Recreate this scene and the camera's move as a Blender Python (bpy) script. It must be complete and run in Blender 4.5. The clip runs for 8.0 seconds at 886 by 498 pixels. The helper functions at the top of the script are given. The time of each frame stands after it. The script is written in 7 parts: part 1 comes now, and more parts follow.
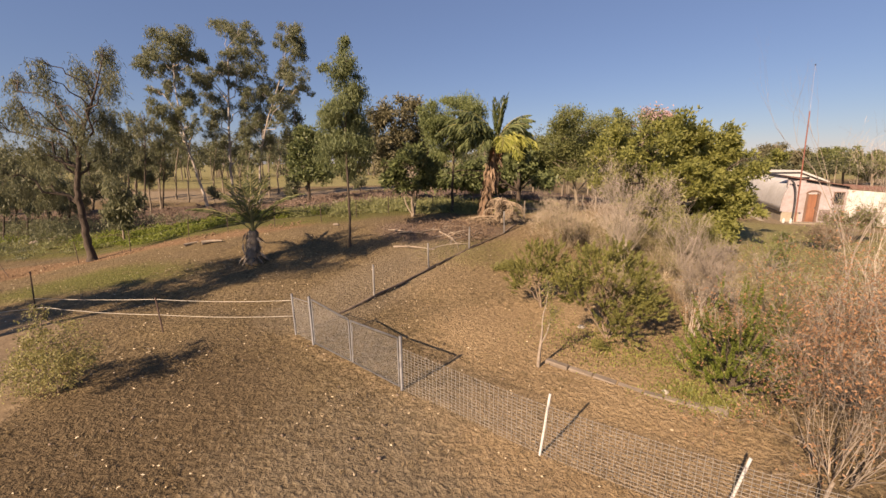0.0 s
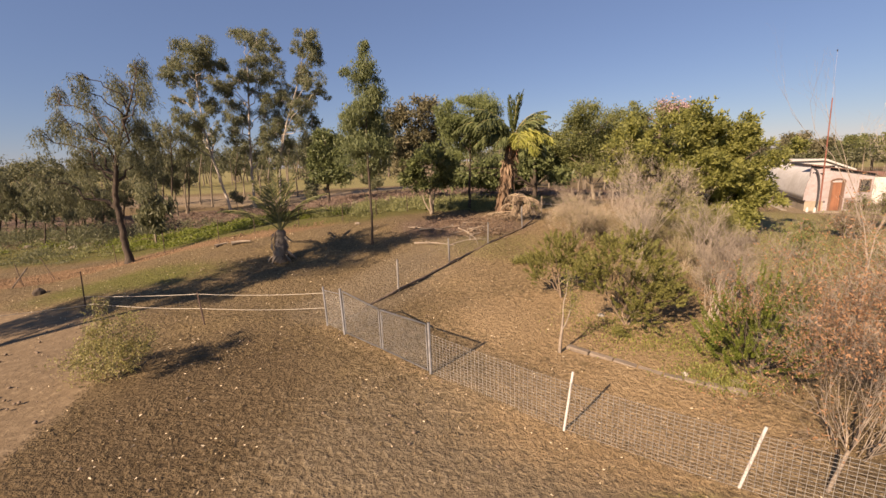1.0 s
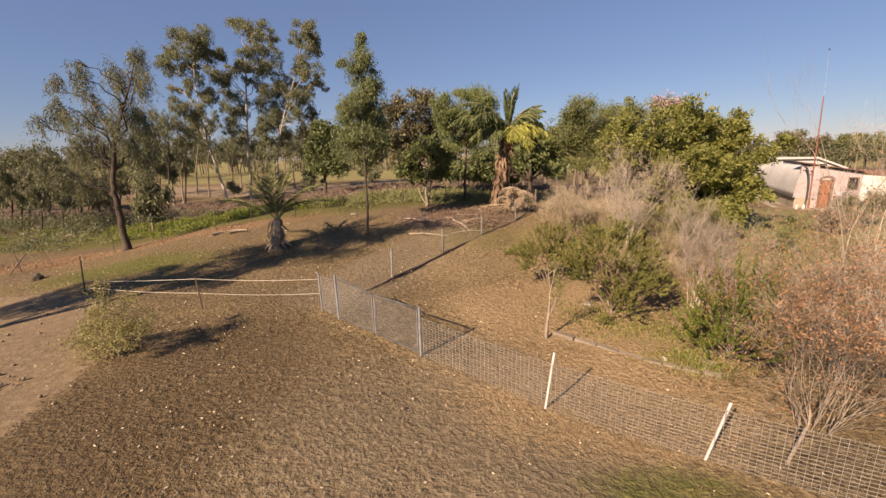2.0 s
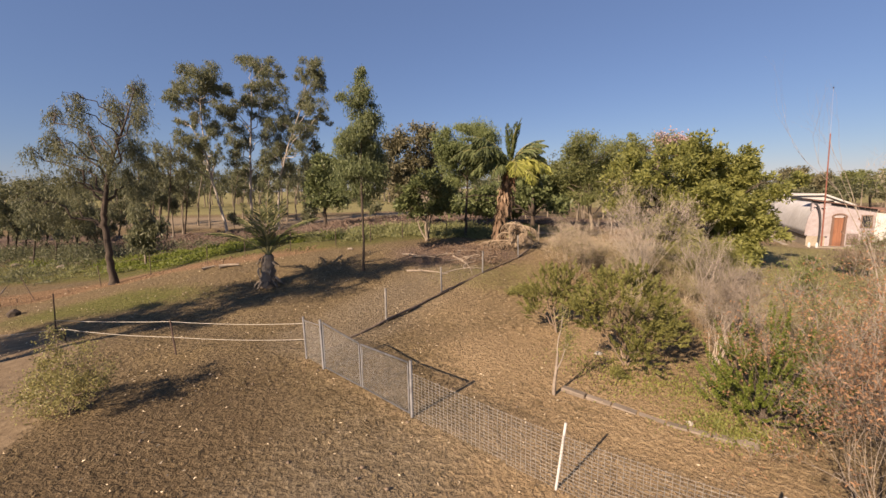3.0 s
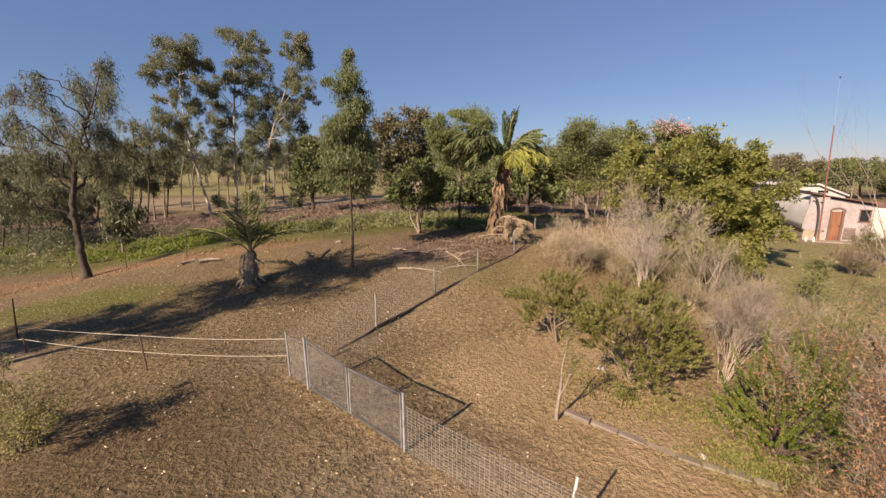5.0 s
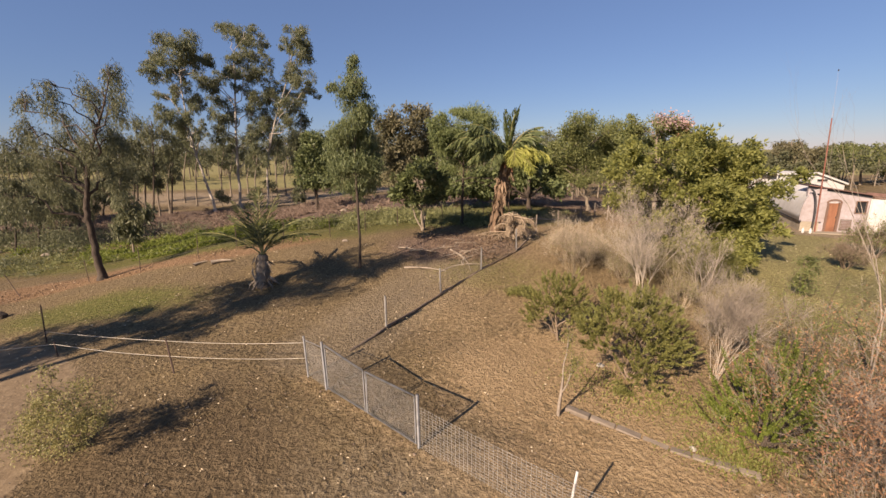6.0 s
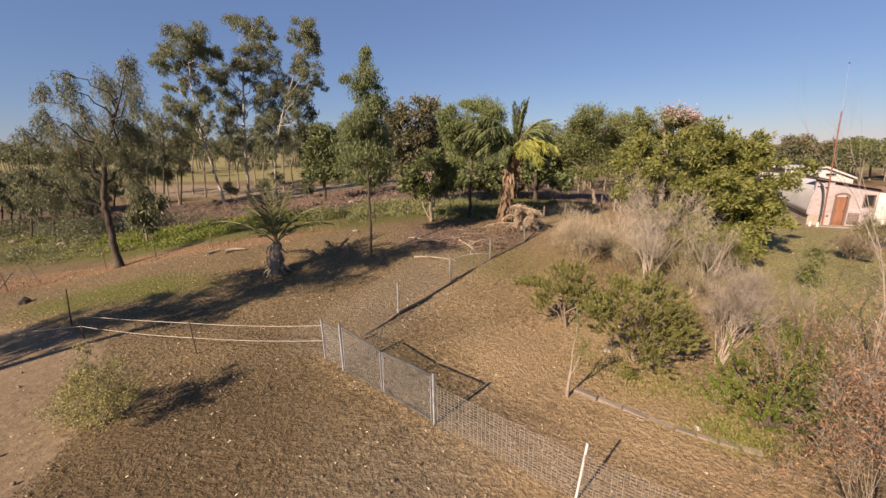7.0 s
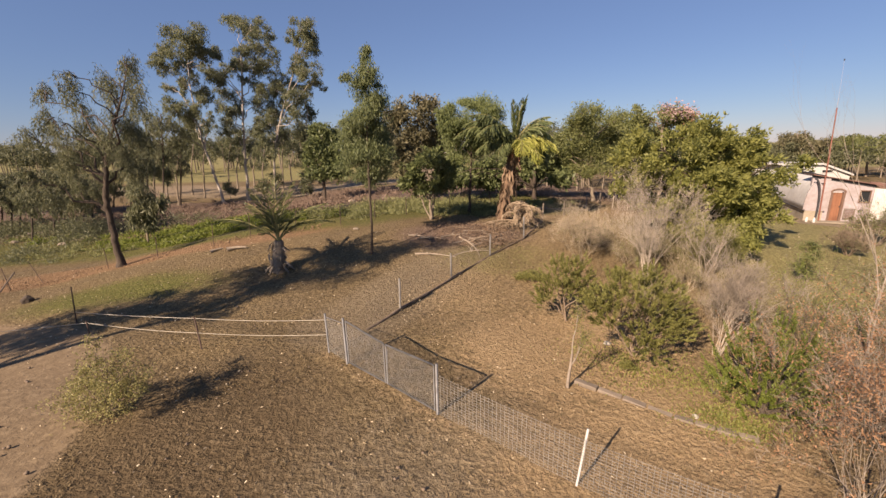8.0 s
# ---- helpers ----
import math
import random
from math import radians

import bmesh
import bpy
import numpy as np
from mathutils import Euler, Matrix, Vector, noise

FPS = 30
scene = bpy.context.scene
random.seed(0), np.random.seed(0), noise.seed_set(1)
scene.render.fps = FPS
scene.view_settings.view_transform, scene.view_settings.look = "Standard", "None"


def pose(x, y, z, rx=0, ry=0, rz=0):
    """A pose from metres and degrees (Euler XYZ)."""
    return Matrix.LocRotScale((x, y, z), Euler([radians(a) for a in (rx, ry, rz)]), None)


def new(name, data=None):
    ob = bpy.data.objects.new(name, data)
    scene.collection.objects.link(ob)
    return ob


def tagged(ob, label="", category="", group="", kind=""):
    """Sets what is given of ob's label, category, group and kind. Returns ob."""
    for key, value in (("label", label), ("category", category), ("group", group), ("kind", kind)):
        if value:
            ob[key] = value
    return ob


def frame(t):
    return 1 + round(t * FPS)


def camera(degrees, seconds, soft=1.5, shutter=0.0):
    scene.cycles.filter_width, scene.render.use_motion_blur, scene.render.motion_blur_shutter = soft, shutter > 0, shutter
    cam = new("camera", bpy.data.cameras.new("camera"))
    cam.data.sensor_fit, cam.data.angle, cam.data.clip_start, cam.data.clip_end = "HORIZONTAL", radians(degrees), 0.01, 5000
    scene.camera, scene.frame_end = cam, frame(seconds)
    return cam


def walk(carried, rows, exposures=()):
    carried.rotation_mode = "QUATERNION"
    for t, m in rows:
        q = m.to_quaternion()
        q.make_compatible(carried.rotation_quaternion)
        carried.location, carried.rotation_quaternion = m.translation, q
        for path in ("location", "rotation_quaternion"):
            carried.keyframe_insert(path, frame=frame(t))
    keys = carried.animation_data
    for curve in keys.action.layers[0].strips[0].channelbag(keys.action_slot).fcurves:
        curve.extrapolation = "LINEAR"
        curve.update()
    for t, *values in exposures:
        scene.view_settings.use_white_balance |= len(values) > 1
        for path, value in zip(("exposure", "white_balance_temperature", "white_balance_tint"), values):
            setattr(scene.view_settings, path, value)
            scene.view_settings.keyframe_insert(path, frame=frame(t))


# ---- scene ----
# The camera: a small drone hovering over a dry yard
cam = camera(96.07, 8.0, soft=1.5)
PATH = [
    (0, pose(0.013, 0.006, 4.362, 77.64, 0, -1.71) @ pose(0, 0, 0, 0, 0, -0.69)),
    (0.5, pose(-0.157, -0.222, 4.316, 77.81, 0, -0.11) @ pose(0, 0, 0, 0, 0, -1.51)),
    (1, pose(-0.190, -0.486, 4.286, 77.65, 0, 0.57) @ pose(0, 0, 0, 0, 0, -2.31)),
    (1.5, pose(-0.093, -0.700, 4.216, 77.65, 0, -0.15) @ pose(0, 0, 0, 0, 0, -1.09)),
    (1.7, pose(-0.070, -0.871, 4.211, 77.14, 0, 0.19) @ pose(0, 0, 0, 0, 0, -1.62)),
    (2.8, pose(0.040, -0.228, 4.159, 76.61, 0, 0.29) @ pose(0, 0, 0, 0, 0, -1.01)),
    (3, pose(0.086, 0.067, 4.283, 81.34, 0, 0.41) @ pose(0, 0, 0, 0, 0, -1.04)),
    (3.5, pose(0.125, 0.639, 4.471, 80.26, 0, -0.21) @ pose(0, 0, 0, 0, 0, -0.16)),
    (4, pose(0.166, 0.933, 4.537, 79.05, 0, -0.36) @ pose(0, 0, 0, 0, 0, 0.24)),
    (4.5, pose(0.059, 1.067, 4.594, 78.94, 0, -0.54) @ pose(0, 0, 0, 0, 0, -0.07)),
    (5.8, pose(-0.118, 0.697, 5.397, 77.08, 0, -1.33) @ pose(0, 0, 0, 0, 0, -0.61)),
    (6, pose(-0.174, 0.584, 5.445, 76.76, 0, -0.75) @ pose(0, 0, 0, 0, 0, -1.18)),
    (6.5, pose(-0.393, 0.365, 5.432, 75.78, 0, 0.42) @ pose(0, 0, 0, 0, 0, -1.91)),
    (7, pose(-0.416, 0.240, 5.351, 75.89, 0, -0.13) @ pose(0, 0, 0, 0, 0, -0.96)),
    (7.5, pose(-0.455, 0.155, 5.269, 76.10, 0, -0.25) @ pose(0, 0, 0, 0, 0, -1.74)),
    (8, pose(-0.491, 0.051, 5.253, 75.88, 0, -0.30) @ pose(0, 0, 0, 0, 0, -1.27)),
]
# The exposure and white balance drift from warm to cooler and back
walk(cam, PATH, [(0.0, 1.03, 8500, 23), (1.7, 1.05, 8500, 23), (3.5, 0.97, 7700, 20), (4.7, 0.97, 7700, 20), (6.5, 0.99, 7600, 20), (8.0, 1.0, 7800, 21)])

# Daylight: clear sky, low sun from behind
SUN_EL, SUN_TO = 31.0, Vector((0.66, 0.75, 0.0))
world = bpy.data.worlds.new("sky")
scene.world = world
world.use_nodes = True
wn = world.node_tree
wbg = wn.nodes["Background"]
sky = wn.nodes.new("ShaderNodeTexSky")
sky.sky_type = "NISHITA"
sky.sun_disc = False
sky.sun_elevation = radians(SUN_EL)
sky.sun_rotation = math.atan2(-SUN_TO.x, -SUN_TO.y)
sky.altitude = 0.0
sky.air_density, sky.dust_density, sky.ozone_density = 1.1, 0.0, 10.0
tint = wn.nodes.new("ShaderNodeMix")
tint.data_type, tint.blend_type = "RGBA", "MULTIPLY"
tint.inputs[0].default_value = 1.0
tint.inputs[7].default_value = (1.12, 0.99, 0.95, 1)
wn.links.new(sky.outputs[0], tint.inputs[6])
even = wn.nodes.new("ShaderNodeMix")
even.data_type = "RGBA"
even.inputs[0].default_value = 0.4
even.inputs[7].default_value = (1.35, 2.45, 5.2, 1)
wn.links.new(tint.outputs[2], even.inputs[6])
wn.links.new(even.outputs[2], wbg.inputs[0])
wbg.inputs[1].default_value = 0.057
sun_data = bpy.data.lights.new("sun", "SUN")
sun_data.energy, sun_data.angle, sun_data.color = 5.0, radians(0.55), (1.0, 0.90, 0.76)
sun = new("sun", sun_data)
_d = Vector((SUN_TO.x, SUN_TO.y, -math.tan(radians(SUN_EL)))).normalized()
sun.matrix_world = Matrix.Translation((-30, -30, 40)) @ _d.to_track_quat("-Z", "Y").to_matrix().to_4x4()


# ---- materials ----
def shader(name):
    m = bpy.data.materials.new(name)
    m.use_nodes = True
    n = m.node_tree.nodes
    return m, n, m.node_tree.links, n["Principled BSDF"]


def ramp(n, l, fac, stops):
    r = n.new("ShaderNodeValToRGB")
    e = r.color_ramp.elements
    while len(e) < len(stops):
        e.new(0.5)
    for k, (p, c) in zip(e, stops):
        k.position, k.color = p, (*c, 1)
    l.new(fac, r.inputs[0])
    return r.outputs[0]


def noise_tex(n, l, scale, detail=4.0, rough=0.6, vec=None, stretch=None):
    t = n.new("ShaderNodeTexNoise")
    t.inputs["Scale"].default_value, t.inputs["Detail"].default_value, t.inputs["Roughness"].default_value = scale, detail, rough
    if vec is None:
        vec = n.new("ShaderNodeTexCoord").outputs["Object"]
    if stretch:
        mp = n.new("ShaderNodeMapping")
        mp.inputs["Scale"].default_value = stretch
        l.new(vec, mp.inputs[0])
        vec = mp.outputs[0]
    l.new(vec, t.inputs["Vector"])
    return t.outputs["Fac"]


def mix(n, l, fac, a, b, mode="MIX"):
    x = n.new("ShaderNodeMix")
    x.data_type, x.blend_type = "RGBA", mode
    for sock, v in ((x.inputs[0], fac), (x.inputs[6], a), (x.inputs[7], b)):
        if isinstance(v, (float, int)):
            sock.default_value = v
        elif isinstance(v, tuple):
            sock.default_value = (*v, 1)
        else:
            l.new(v, sock)
    return x.outputs[2]


def bump(n, l, p, height, strength, dist):
    b = n.new("ShaderNodeBump")
    b.inputs["Strength"].default_value, b.inputs["Distance"].default_value = strength, dist
    l.new(height, b.inputs["Height"])
    l.new(b.outputs[0], p.inputs["Normal"])


def surface(name, c1, c2, scale=8.0, rough=0.8, metal=0.0, relief=0.3, dist=0.01, stretch=None, big=0.8, stain=None):
    """A worn surface: two colours mixed at a fine and a broad scale, with relief."""
    m, n, l, p = shader(name)
    fine = noise_tex(n, l, scale, 6.0, 0.65, stretch=stretch)
    broad = noise_tex(n, l, scale * 0.13, 3.0, 0.6)
    col = ramp(n, l, fine, [(0.3, c1), (0.7, c2)])
    dark = stain or tuple(0.55 * a for a in c1)
    col = mix(n, l, ramp(n, l, broad, [(0.45, (0, 0, 0)), (0.75, (big, big, big))]), col, dark)
    l.new(col, p.inputs["Base Color"])
    p.inputs["Roughness"].default_value, p.inputs["Metallic"].default_value = rough, metal
    bump(n, l, p, fine, relief, dist)
    return m


def leafy(name, c1, c2, through_light=0.3, rough=0.5):
    """Leaves: each its own shade between two colours, letting some light through."""
    m, n, l, p = shader(name)
    c1 = tuple(1.22 * v for v in c1)
    geo = n.new("ShaderNodeNewGeometry")
    broad = noise_tex(n, l, 0.9, 2.0, 0.5)
    mid = tuple((a + b) / 2 for a, b in zip(c1, c2))
    col = ramp(n, l, geo.outputs["Random Per Island"], [(0.0, c1), (0.55, mid), (1.0, c2)])
    col = mix(n, l, ramp(n, l, broad, [(0.35, (0.0,) * 3), (0.65, (0.45,) * 3)]), col, c2)
    l.new(col, p.inputs["Base Color"])
    p.inputs["Roughness"].default_value = rough
    p.inputs["Specular IOR Level"].default_value = 0.3
    tr = n.new("ShaderNodeBsdfTranslucent")
    l.new(col, tr.inputs[0])
    mx = n.new("ShaderNodeMixShader")
    mx.inputs[0].default_value = through_light + 0.06
    l.new(p.outputs[0], mx.inputs[1])
    l.new(tr.outputs[0], mx.inputs[2])
    l.new(mx.outputs[0], n["Material Output"].inputs[0])
    return m


LEAF_GUM = leafy("gum leaves", (0.080, 0.095, 0.052), (0.222, 0.229, 0.126), 0.42)
LEAF_GREY = leafy("drooping grey-green leaves", (0.068, 0.078, 0.043), (0.197, 0.199, 0.110))
LEAF_PINE = leafy("soft green needles", (0.070, 0.094, 0.042), (0.215, 0.242, 0.112), 0.36)
LEAF_DARK = leafy("dark glossy leaves", (0.052, 0.070, 0.029), (0.170, 0.195, 0.078), 0.26, 0.5)
LEAF_BROWN = leafy("bronze-tinged leaves", (0.086, 0.084, 0.045), (0.225, 0.200, 0.118))
LEAF_LIME = leafy("yellow-green leaves", (0.147, 0.166, 0.053), (0.402, 0.398, 0.132), 0.54)
LEAF_OLIVE = leafy("light olive leaves", (0.118, 0.143, 0.055), (0.310, 0.322, 0.135), 0.48)
LEAF_FEATHER = leafy("soft mid-green feathery leaves", (0.085, 0.115, 0.045), (0.255, 0.290, 0.120), 0.4)
LEAF_WOODS = leafy("dull olive woodland leaves", (0.062, 0.070, 0.040), (0.170, 0.172, 0.094))
LEAF_MALLEE = leafy("fine olive needles", (0.068, 0.081, 0.025), (0.290, 0.275, 0.092))
LEAF_FERN = leafy("feathery bright green sprays", (0.066, 0.096, 0.016), (0.225, 0.26, 0.06))
LEAF_RED = leafy("withered red-brown leaves", (0.20, 0.108, 0.062), (0.42, 0.238, 0.130))
LEAF_FLOWER = leafy("dull pink blossom and bracts", (0.27, 0.15, 0.15), (0.58, 0.44, 0.43))
LEAF_PALM = leafy("palm leaflets", (0.060, 0.082, 0.038), (0.185, 0.212, 0.092), 0.3, 0.4)
LEAF_PALM_DARK = leafy("dark young palm leaflets", (0.050, 0.062, 0.026), (0.160, 0.170, 0.072), 0.35, 0.4)
LEAF_PALM_SUN = leafy("yellowing palm leaflets", (0.20, 0.225, 0.05), (0.44, 0.43, 0.13), 0.35, 0.4)
LEAF_PALM_DEAD = leafy("dead palm leaflets", (0.075, 0.047, 0.031), (0.275, 0.190, 0.125), 0.1, 0.8)
LEAF_PALM_GREY = leafy("bleached grey-tan palm leaflets", (0.12, 0.084, 0.057), (0.38, 0.295, 0.205), 0.1, 0.8)
LEAF_WEED = leafy("lush green weeds", (0.105, 0.138, 0.026), (0.245, 0.275, 0.064), 0.4)
LEAF_SAGE = leafy("pale sage leaves", (0.130, 0.142, 0.060), (0.315, 0.315, 0.145), 0.4)
GRASS_DRY = leafy("dead grass blades", (0.132, 0.098, 0.055), (0.215, 0.163, 0.092), 0.2, 0.8)
GRASS_STRAW = leafy("pale straw grass blades", (0.22, 0.155, 0.088), (0.32, 0.232, 0.136), 0.2, 0.8)
LEAF_WISPY = leafy("yellow-green wispy leaves", (0.155, 0.148, 0.055), (0.37, 0.335, 0.14), 0.35)
LEAF_SPEAR = leafy("dark unopened palm leaflets", (0.032, 0.046, 0.018), (0.100, 0.120, 0.045), 0.15, 0.4)
GRASS_GREEN = leafy("short green grass blades", (0.078, 0.098, 0.018), (0.225, 0.210, 0.058), 0.3, 0.7)
BARK_LITTER = leafy("shed bark and dark leaf litter", (0.100, 0.070, 0.054), (0.285, 0.205, 0.155), 0.05, 0.9)
LITTER = leafy("bleached fallen leaves", (0.34, 0.26, 0.16), (0.68, 0.58, 0.42), 0.1, 0.7)

BARK_DARK = surface("dark furrowed bark", (0.03, 0.021, 0.015), (0.10, 0.072, 0.052), 14, 0.9, relief=1.0, dist=0.04, stretch=(1, 1, 0.25))
BARK_PALE = surface("smooth pale gum bark", (0.26, 0.222, 0.18), (0.43, 0.385, 0.33), 5, 0.75, relief=0.3, stretch=(1, 1, 0.3), stain=(0.26, 0.20, 0.15))
BARK_BROWN = surface("grey-brown bark", (0.13, 0.10, 0.075), (0.28, 0.23, 0.17), 12, 0.9, relief=0.6, dist=0.02, stretch=(1, 1, 0.3))
BARK_PALM = surface("ragged palm trunk fibre", (0.075, 0.044, 0.028), (0.24, 0.152, 0.095), 10, 0.95, relief=1.0, dist=0.05, stretch=(1, 1, 0.3))
TWIG_GREY = surface("bleached dead twigs", (0.27, 0.22, 0.175), (0.49, 0.42, 0.335), 9, 0.9, relief=0.2)
TWIG_ASH = surface("ash-grey lichened twigs", (0.165, 0.133, 0.106), (0.33, 0.275, 0.22), 9, 0.9, relief=0.2)
TWIG_TAN = surface("fine tan dead twigs", (0.28, 0.222, 0.158), (0.47, 0.385, 0.28), 9, 0.9, relief=0.2)
TWIG_BROWN = surface("brown twigs", (0.12, 0.085, 0.06), (0.28, 0.21, 0.15), 9, 0.9, relief=0.2)
TWIG_SCRUB = surface("dull olive-tan twigs", (0.165, 0.132, 0.088), (0.375, 0.308, 0.208), 9, 0.9, relief=0.2)
TWIG_DARK = surface("dark thin stems", (0.045, 0.034, 0.026), (0.12, 0.092, 0.07), 9, 0.9, relief=0.2)
EARTH = surface("orange crumbled earth", (0.145, 0.088, 0.050), (0.30, 0.19, 0.11), 9, 0.95, relief=0.4)
TIMBER = surface("weathered grey timber", (0.13, 0.10, 0.075), (0.27, 0.22, 0.17), 18, 0.9, relief=0.8, stretch=(0.15, 1, 1))
DRIFT = surface("sun-bleached fallen branches", (0.20, 0.158, 0.118), (0.37, 0.305, 0.232), 12, 0.9, relief=0.4)
GALV = surface("dull galvanised steel", (0.11, 0.11, 0.113), (0.20, 0.199, 0.197), 25, 0.55, 0.5, 0.1)
WIRE = surface("weathered galvanised wire", (0.25, 0.238, 0.215), (0.40, 0.382, 0.345), 40, 0.6, 0.35, 0.1)
WIRE_DULL = surface("dull gate netting wire", (0.14, 0.13, 0.118), (0.26, 0.245, 0.22), 40, 0.6, 0.3, 0.1)
WIRE_DARK = surface("dull thin netting wire", (0.10, 0.09, 0.08), (0.22, 0.20, 0.18), 40, 0.7, 0.2, 0.1)
WHITE_POST = surface("chalky white painted post", (0.36, 0.345, 0.325), (0.50, 0.485, 0.455), 14, 0.7, relief=0.3, big=0.3, stain=(0.38, 0.33, 0.27))
RUST = surface("rusted steel picket", (0.035, 0.022, 0.018), (0.10, 0.06, 0.045), 20, 0.85, 0.2, 0.4)
ROPE = surface("white electric fence tape", (0.50, 0.45, 0.37), (0.66, 0.61, 0.52), 30, 0.7, relief=0.2, big=0.3)
STONE = surface("pale field stone", (0.28, 0.25, 0.205), (0.42, 0.385, 0.33), 9, 0.85, relief=0.6, dist=0.02)
RENDER_PINK = surface("patchy pink cement render", (0.26, 0.215, 0.215), (0.37, 0.335, 0.345), 5, 0.9, relief=0.5, dist=0.015, stain=(0.20, 0.15, 0.125))
WALL_WHITE = surface("white painted wall", (0.44, 0.43, 0.41), (0.54, 0.53, 0.51), 4, 0.75, relief=0.15, big=0.35, stain=(0.36, 0.33, 0.29))
ROOF_WHITE = surface("pale painted roof sheet", (0.50, 0.47, 0.42), (0.62, 0.59, 0.54), 6, 0.5, relief=0.15, big=0.4)
ROOF_RED = surface("faded red-brown roof sheet", (0.12, 0.062, 0.048), (0.20, 0.105, 0.082), 7, 0.7, relief=0.3)
TANK = surface("pale grey rendered tank", (0.46, 0.44, 0.42), (0.60, 0.585, 0.57), 4, 0.85, relief=0.3, big=0.5, stain=(0.36, 0.34, 0.31))
DARK_STEEL = surface("dark painted steel", (0.025, 0.025, 0.03), (0.06, 0.06, 0.065), 12, 0.6, 0.2, 0.2)
DOOR_ORANGE = surface("sun-worn orange timber door", (0.17, 0.066, 0.034), (0.27, 0.115, 0.06), 10, 0.65, relief=0.4, stretch=(1, 1, 0.1))
BRICK_DARK = surface("dark brick surround", (0.13, 0.075, 0.055), (0.24, 0.15, 0.11), 18, 0.9, relief=0.5)
SLAB = surface("sandy concrete slab", (0.25, 0.205, 0.15), (0.35, 0.30, 0.235), 7, 0.9, relief=0.4)
MAST_RED = surface("red oxide mast paint", (0.20, 0.065, 0.045), (0.30, 0.12, 0.085), 14, 0.6, 0.2, 0.2)
MAST_WHITE = surface("pale fibreglass whip", (0.42, 0.33, 0.33), (0.54, 0.45, 0.45), 14, 0.5, relief=0.1)
GLASS, _n, _l, _p = shader("dark window glass")
_p.inputs["Base Color"].default_value = (0.02, 0.022, 0.025, 1)
_p.inputs["Roughness"].default_value = 0.08


def ground_material():
    """Dry yard ground: dead grass, bare soil, straw, sand, red earth, green growth and leaf litter by painted cover."""
    m, n, l, p = shader("dry grass and bare earth")
    co = n.new("ShaderNodeTexCoord").outputs["Object"]
    f1 = noise_tex(n, l, 26.0, 6.0, 0.7, co)
    f2 = noise_tex(n, l, 5.0, 6.0, 0.65, co)
    f3 = noise_tex(n, l, 0.55, 5.0, 0.6, co)
    f4 = noise_tex(n, l, 90.0, 3.0, 0.7, co)

    def cover(name):
        a = n.new("ShaderNodeAttribute")
        a.attribute_name = name
        x = n.new("ShaderNodeMath")
        x.operation = "MULTIPLY_ADD"
        l.new(f2, x.inputs[0])
        x.inputs[1].default_value = 0.5 if name == "sand" else 1.1
        l.new(a.outputs["Fac"], x.inputs[2])
        y = n.new("ShaderNodeMapRange")
        y.inputs[1].default_value, y.inputs[2].default_value = (0.55, 1.0) if name == "sand" else (0.78, 1.32)
        l.new(x.outputs[0], y.inputs[0])
        return y.outputs[0]

    f5 = noise_tex(n, l, 10.0, 4.0, 0.7, co)
    dead = ramp(n, l, f5, [(0.33, (0.090, 0.064, 0.035)), (0.49, (0.168, 0.122, 0.066)), (0.66, (0.290, 0.217, 0.119))])
    soil = ramp(n, l, f5, [(0.34, (0.092, 0.066, 0.039)), (0.5, (0.162, 0.120, 0.070)), (0.66, (0.255, 0.192, 0.114))])
    col = mix(n, l, ramp(n, l, f3, [(0.38, (0,) * 3), (0.60, (0.95,) * 3)]), dead, soil)
    for name, a, b in (("loam", (0.112, 0.080, 0.046), (0.190, 0.140, 0.083)), ("worn", (0.190, 0.146, 0.093), (0.285, 0.226, 0.148)), ("straw", (0.292, 0.205, 0.116), (0.405, 0.300, 0.178)), ("sand", (0.178, 0.130, 0.083), (0.245, 0.184, 0.118)),
                       ("red", (0.215, 0.132, 0.074), (0.355, 0.232, 0.138)), ("litter", (0.135, 0.094, 0.071), (0.300, 0.215, 0.165)),
                       ("green", (0.099, 0.103, 0.031), (0.212, 0.198, 0.066)), ("field", (0.215, 0.190, 0.085), (0.365, 0.322, 0.155)),
                       ("pale", (0.240, 0.184, 0.123), (0.335, 0.266, 0.184))):
        col = mix(n, l, cover(name), col, ramp(n, l, f2 if name == "sand" else f5, [(0.3, tuple(0.8 * v for v in a)), (0.5, a), (0.68, b)]))
    speck = ramp(n, l, f4, [(0.30, (0.55,) * 3), (0.5, (1.0,) * 3), (0.75, (1.25,) * 3)])
    col = mix(n, l, 0.45, col, speck, "MULTIPLY")
    l.new(col, p.inputs["Base Color"])
    p.inputs["Roughness"].default_value = 0.95
    p.inputs["Specular IOR Level"].default_value = 0.1
    add = n.new("ShaderNodeMath")
    add.operation = "ADD"
    l.new(f5, add.inputs[0])
    l.new(f2, add.inputs[1])
    # Lumpy stubble and small clods
    lumps = n.new("ShaderNodeTexVoronoi")
    lumps.feature = "SMOOTH_F1"
    lumps.inputs["Scale"].default_value, lumps.inputs["Smoothness"].default_value = 15.0, 0.3
    l.new(co, lumps.inputs["Vector"])
    rough = n.new("ShaderNodeMath")
    rough.operation, rough.inputs[1].default_value = "MULTIPLY_ADD", -0.2
    l.new(lumps.outputs["Distance"], rough.inputs[0])
    l.new(add.outputs[0], rough.inputs[2])
    height = n.new("ShaderNodeMix")
    height.inputs[3].default_value = 1.0
    l.new(rough.outputs[0], height.inputs[2])
    calm = n.new("ShaderNodeMath")
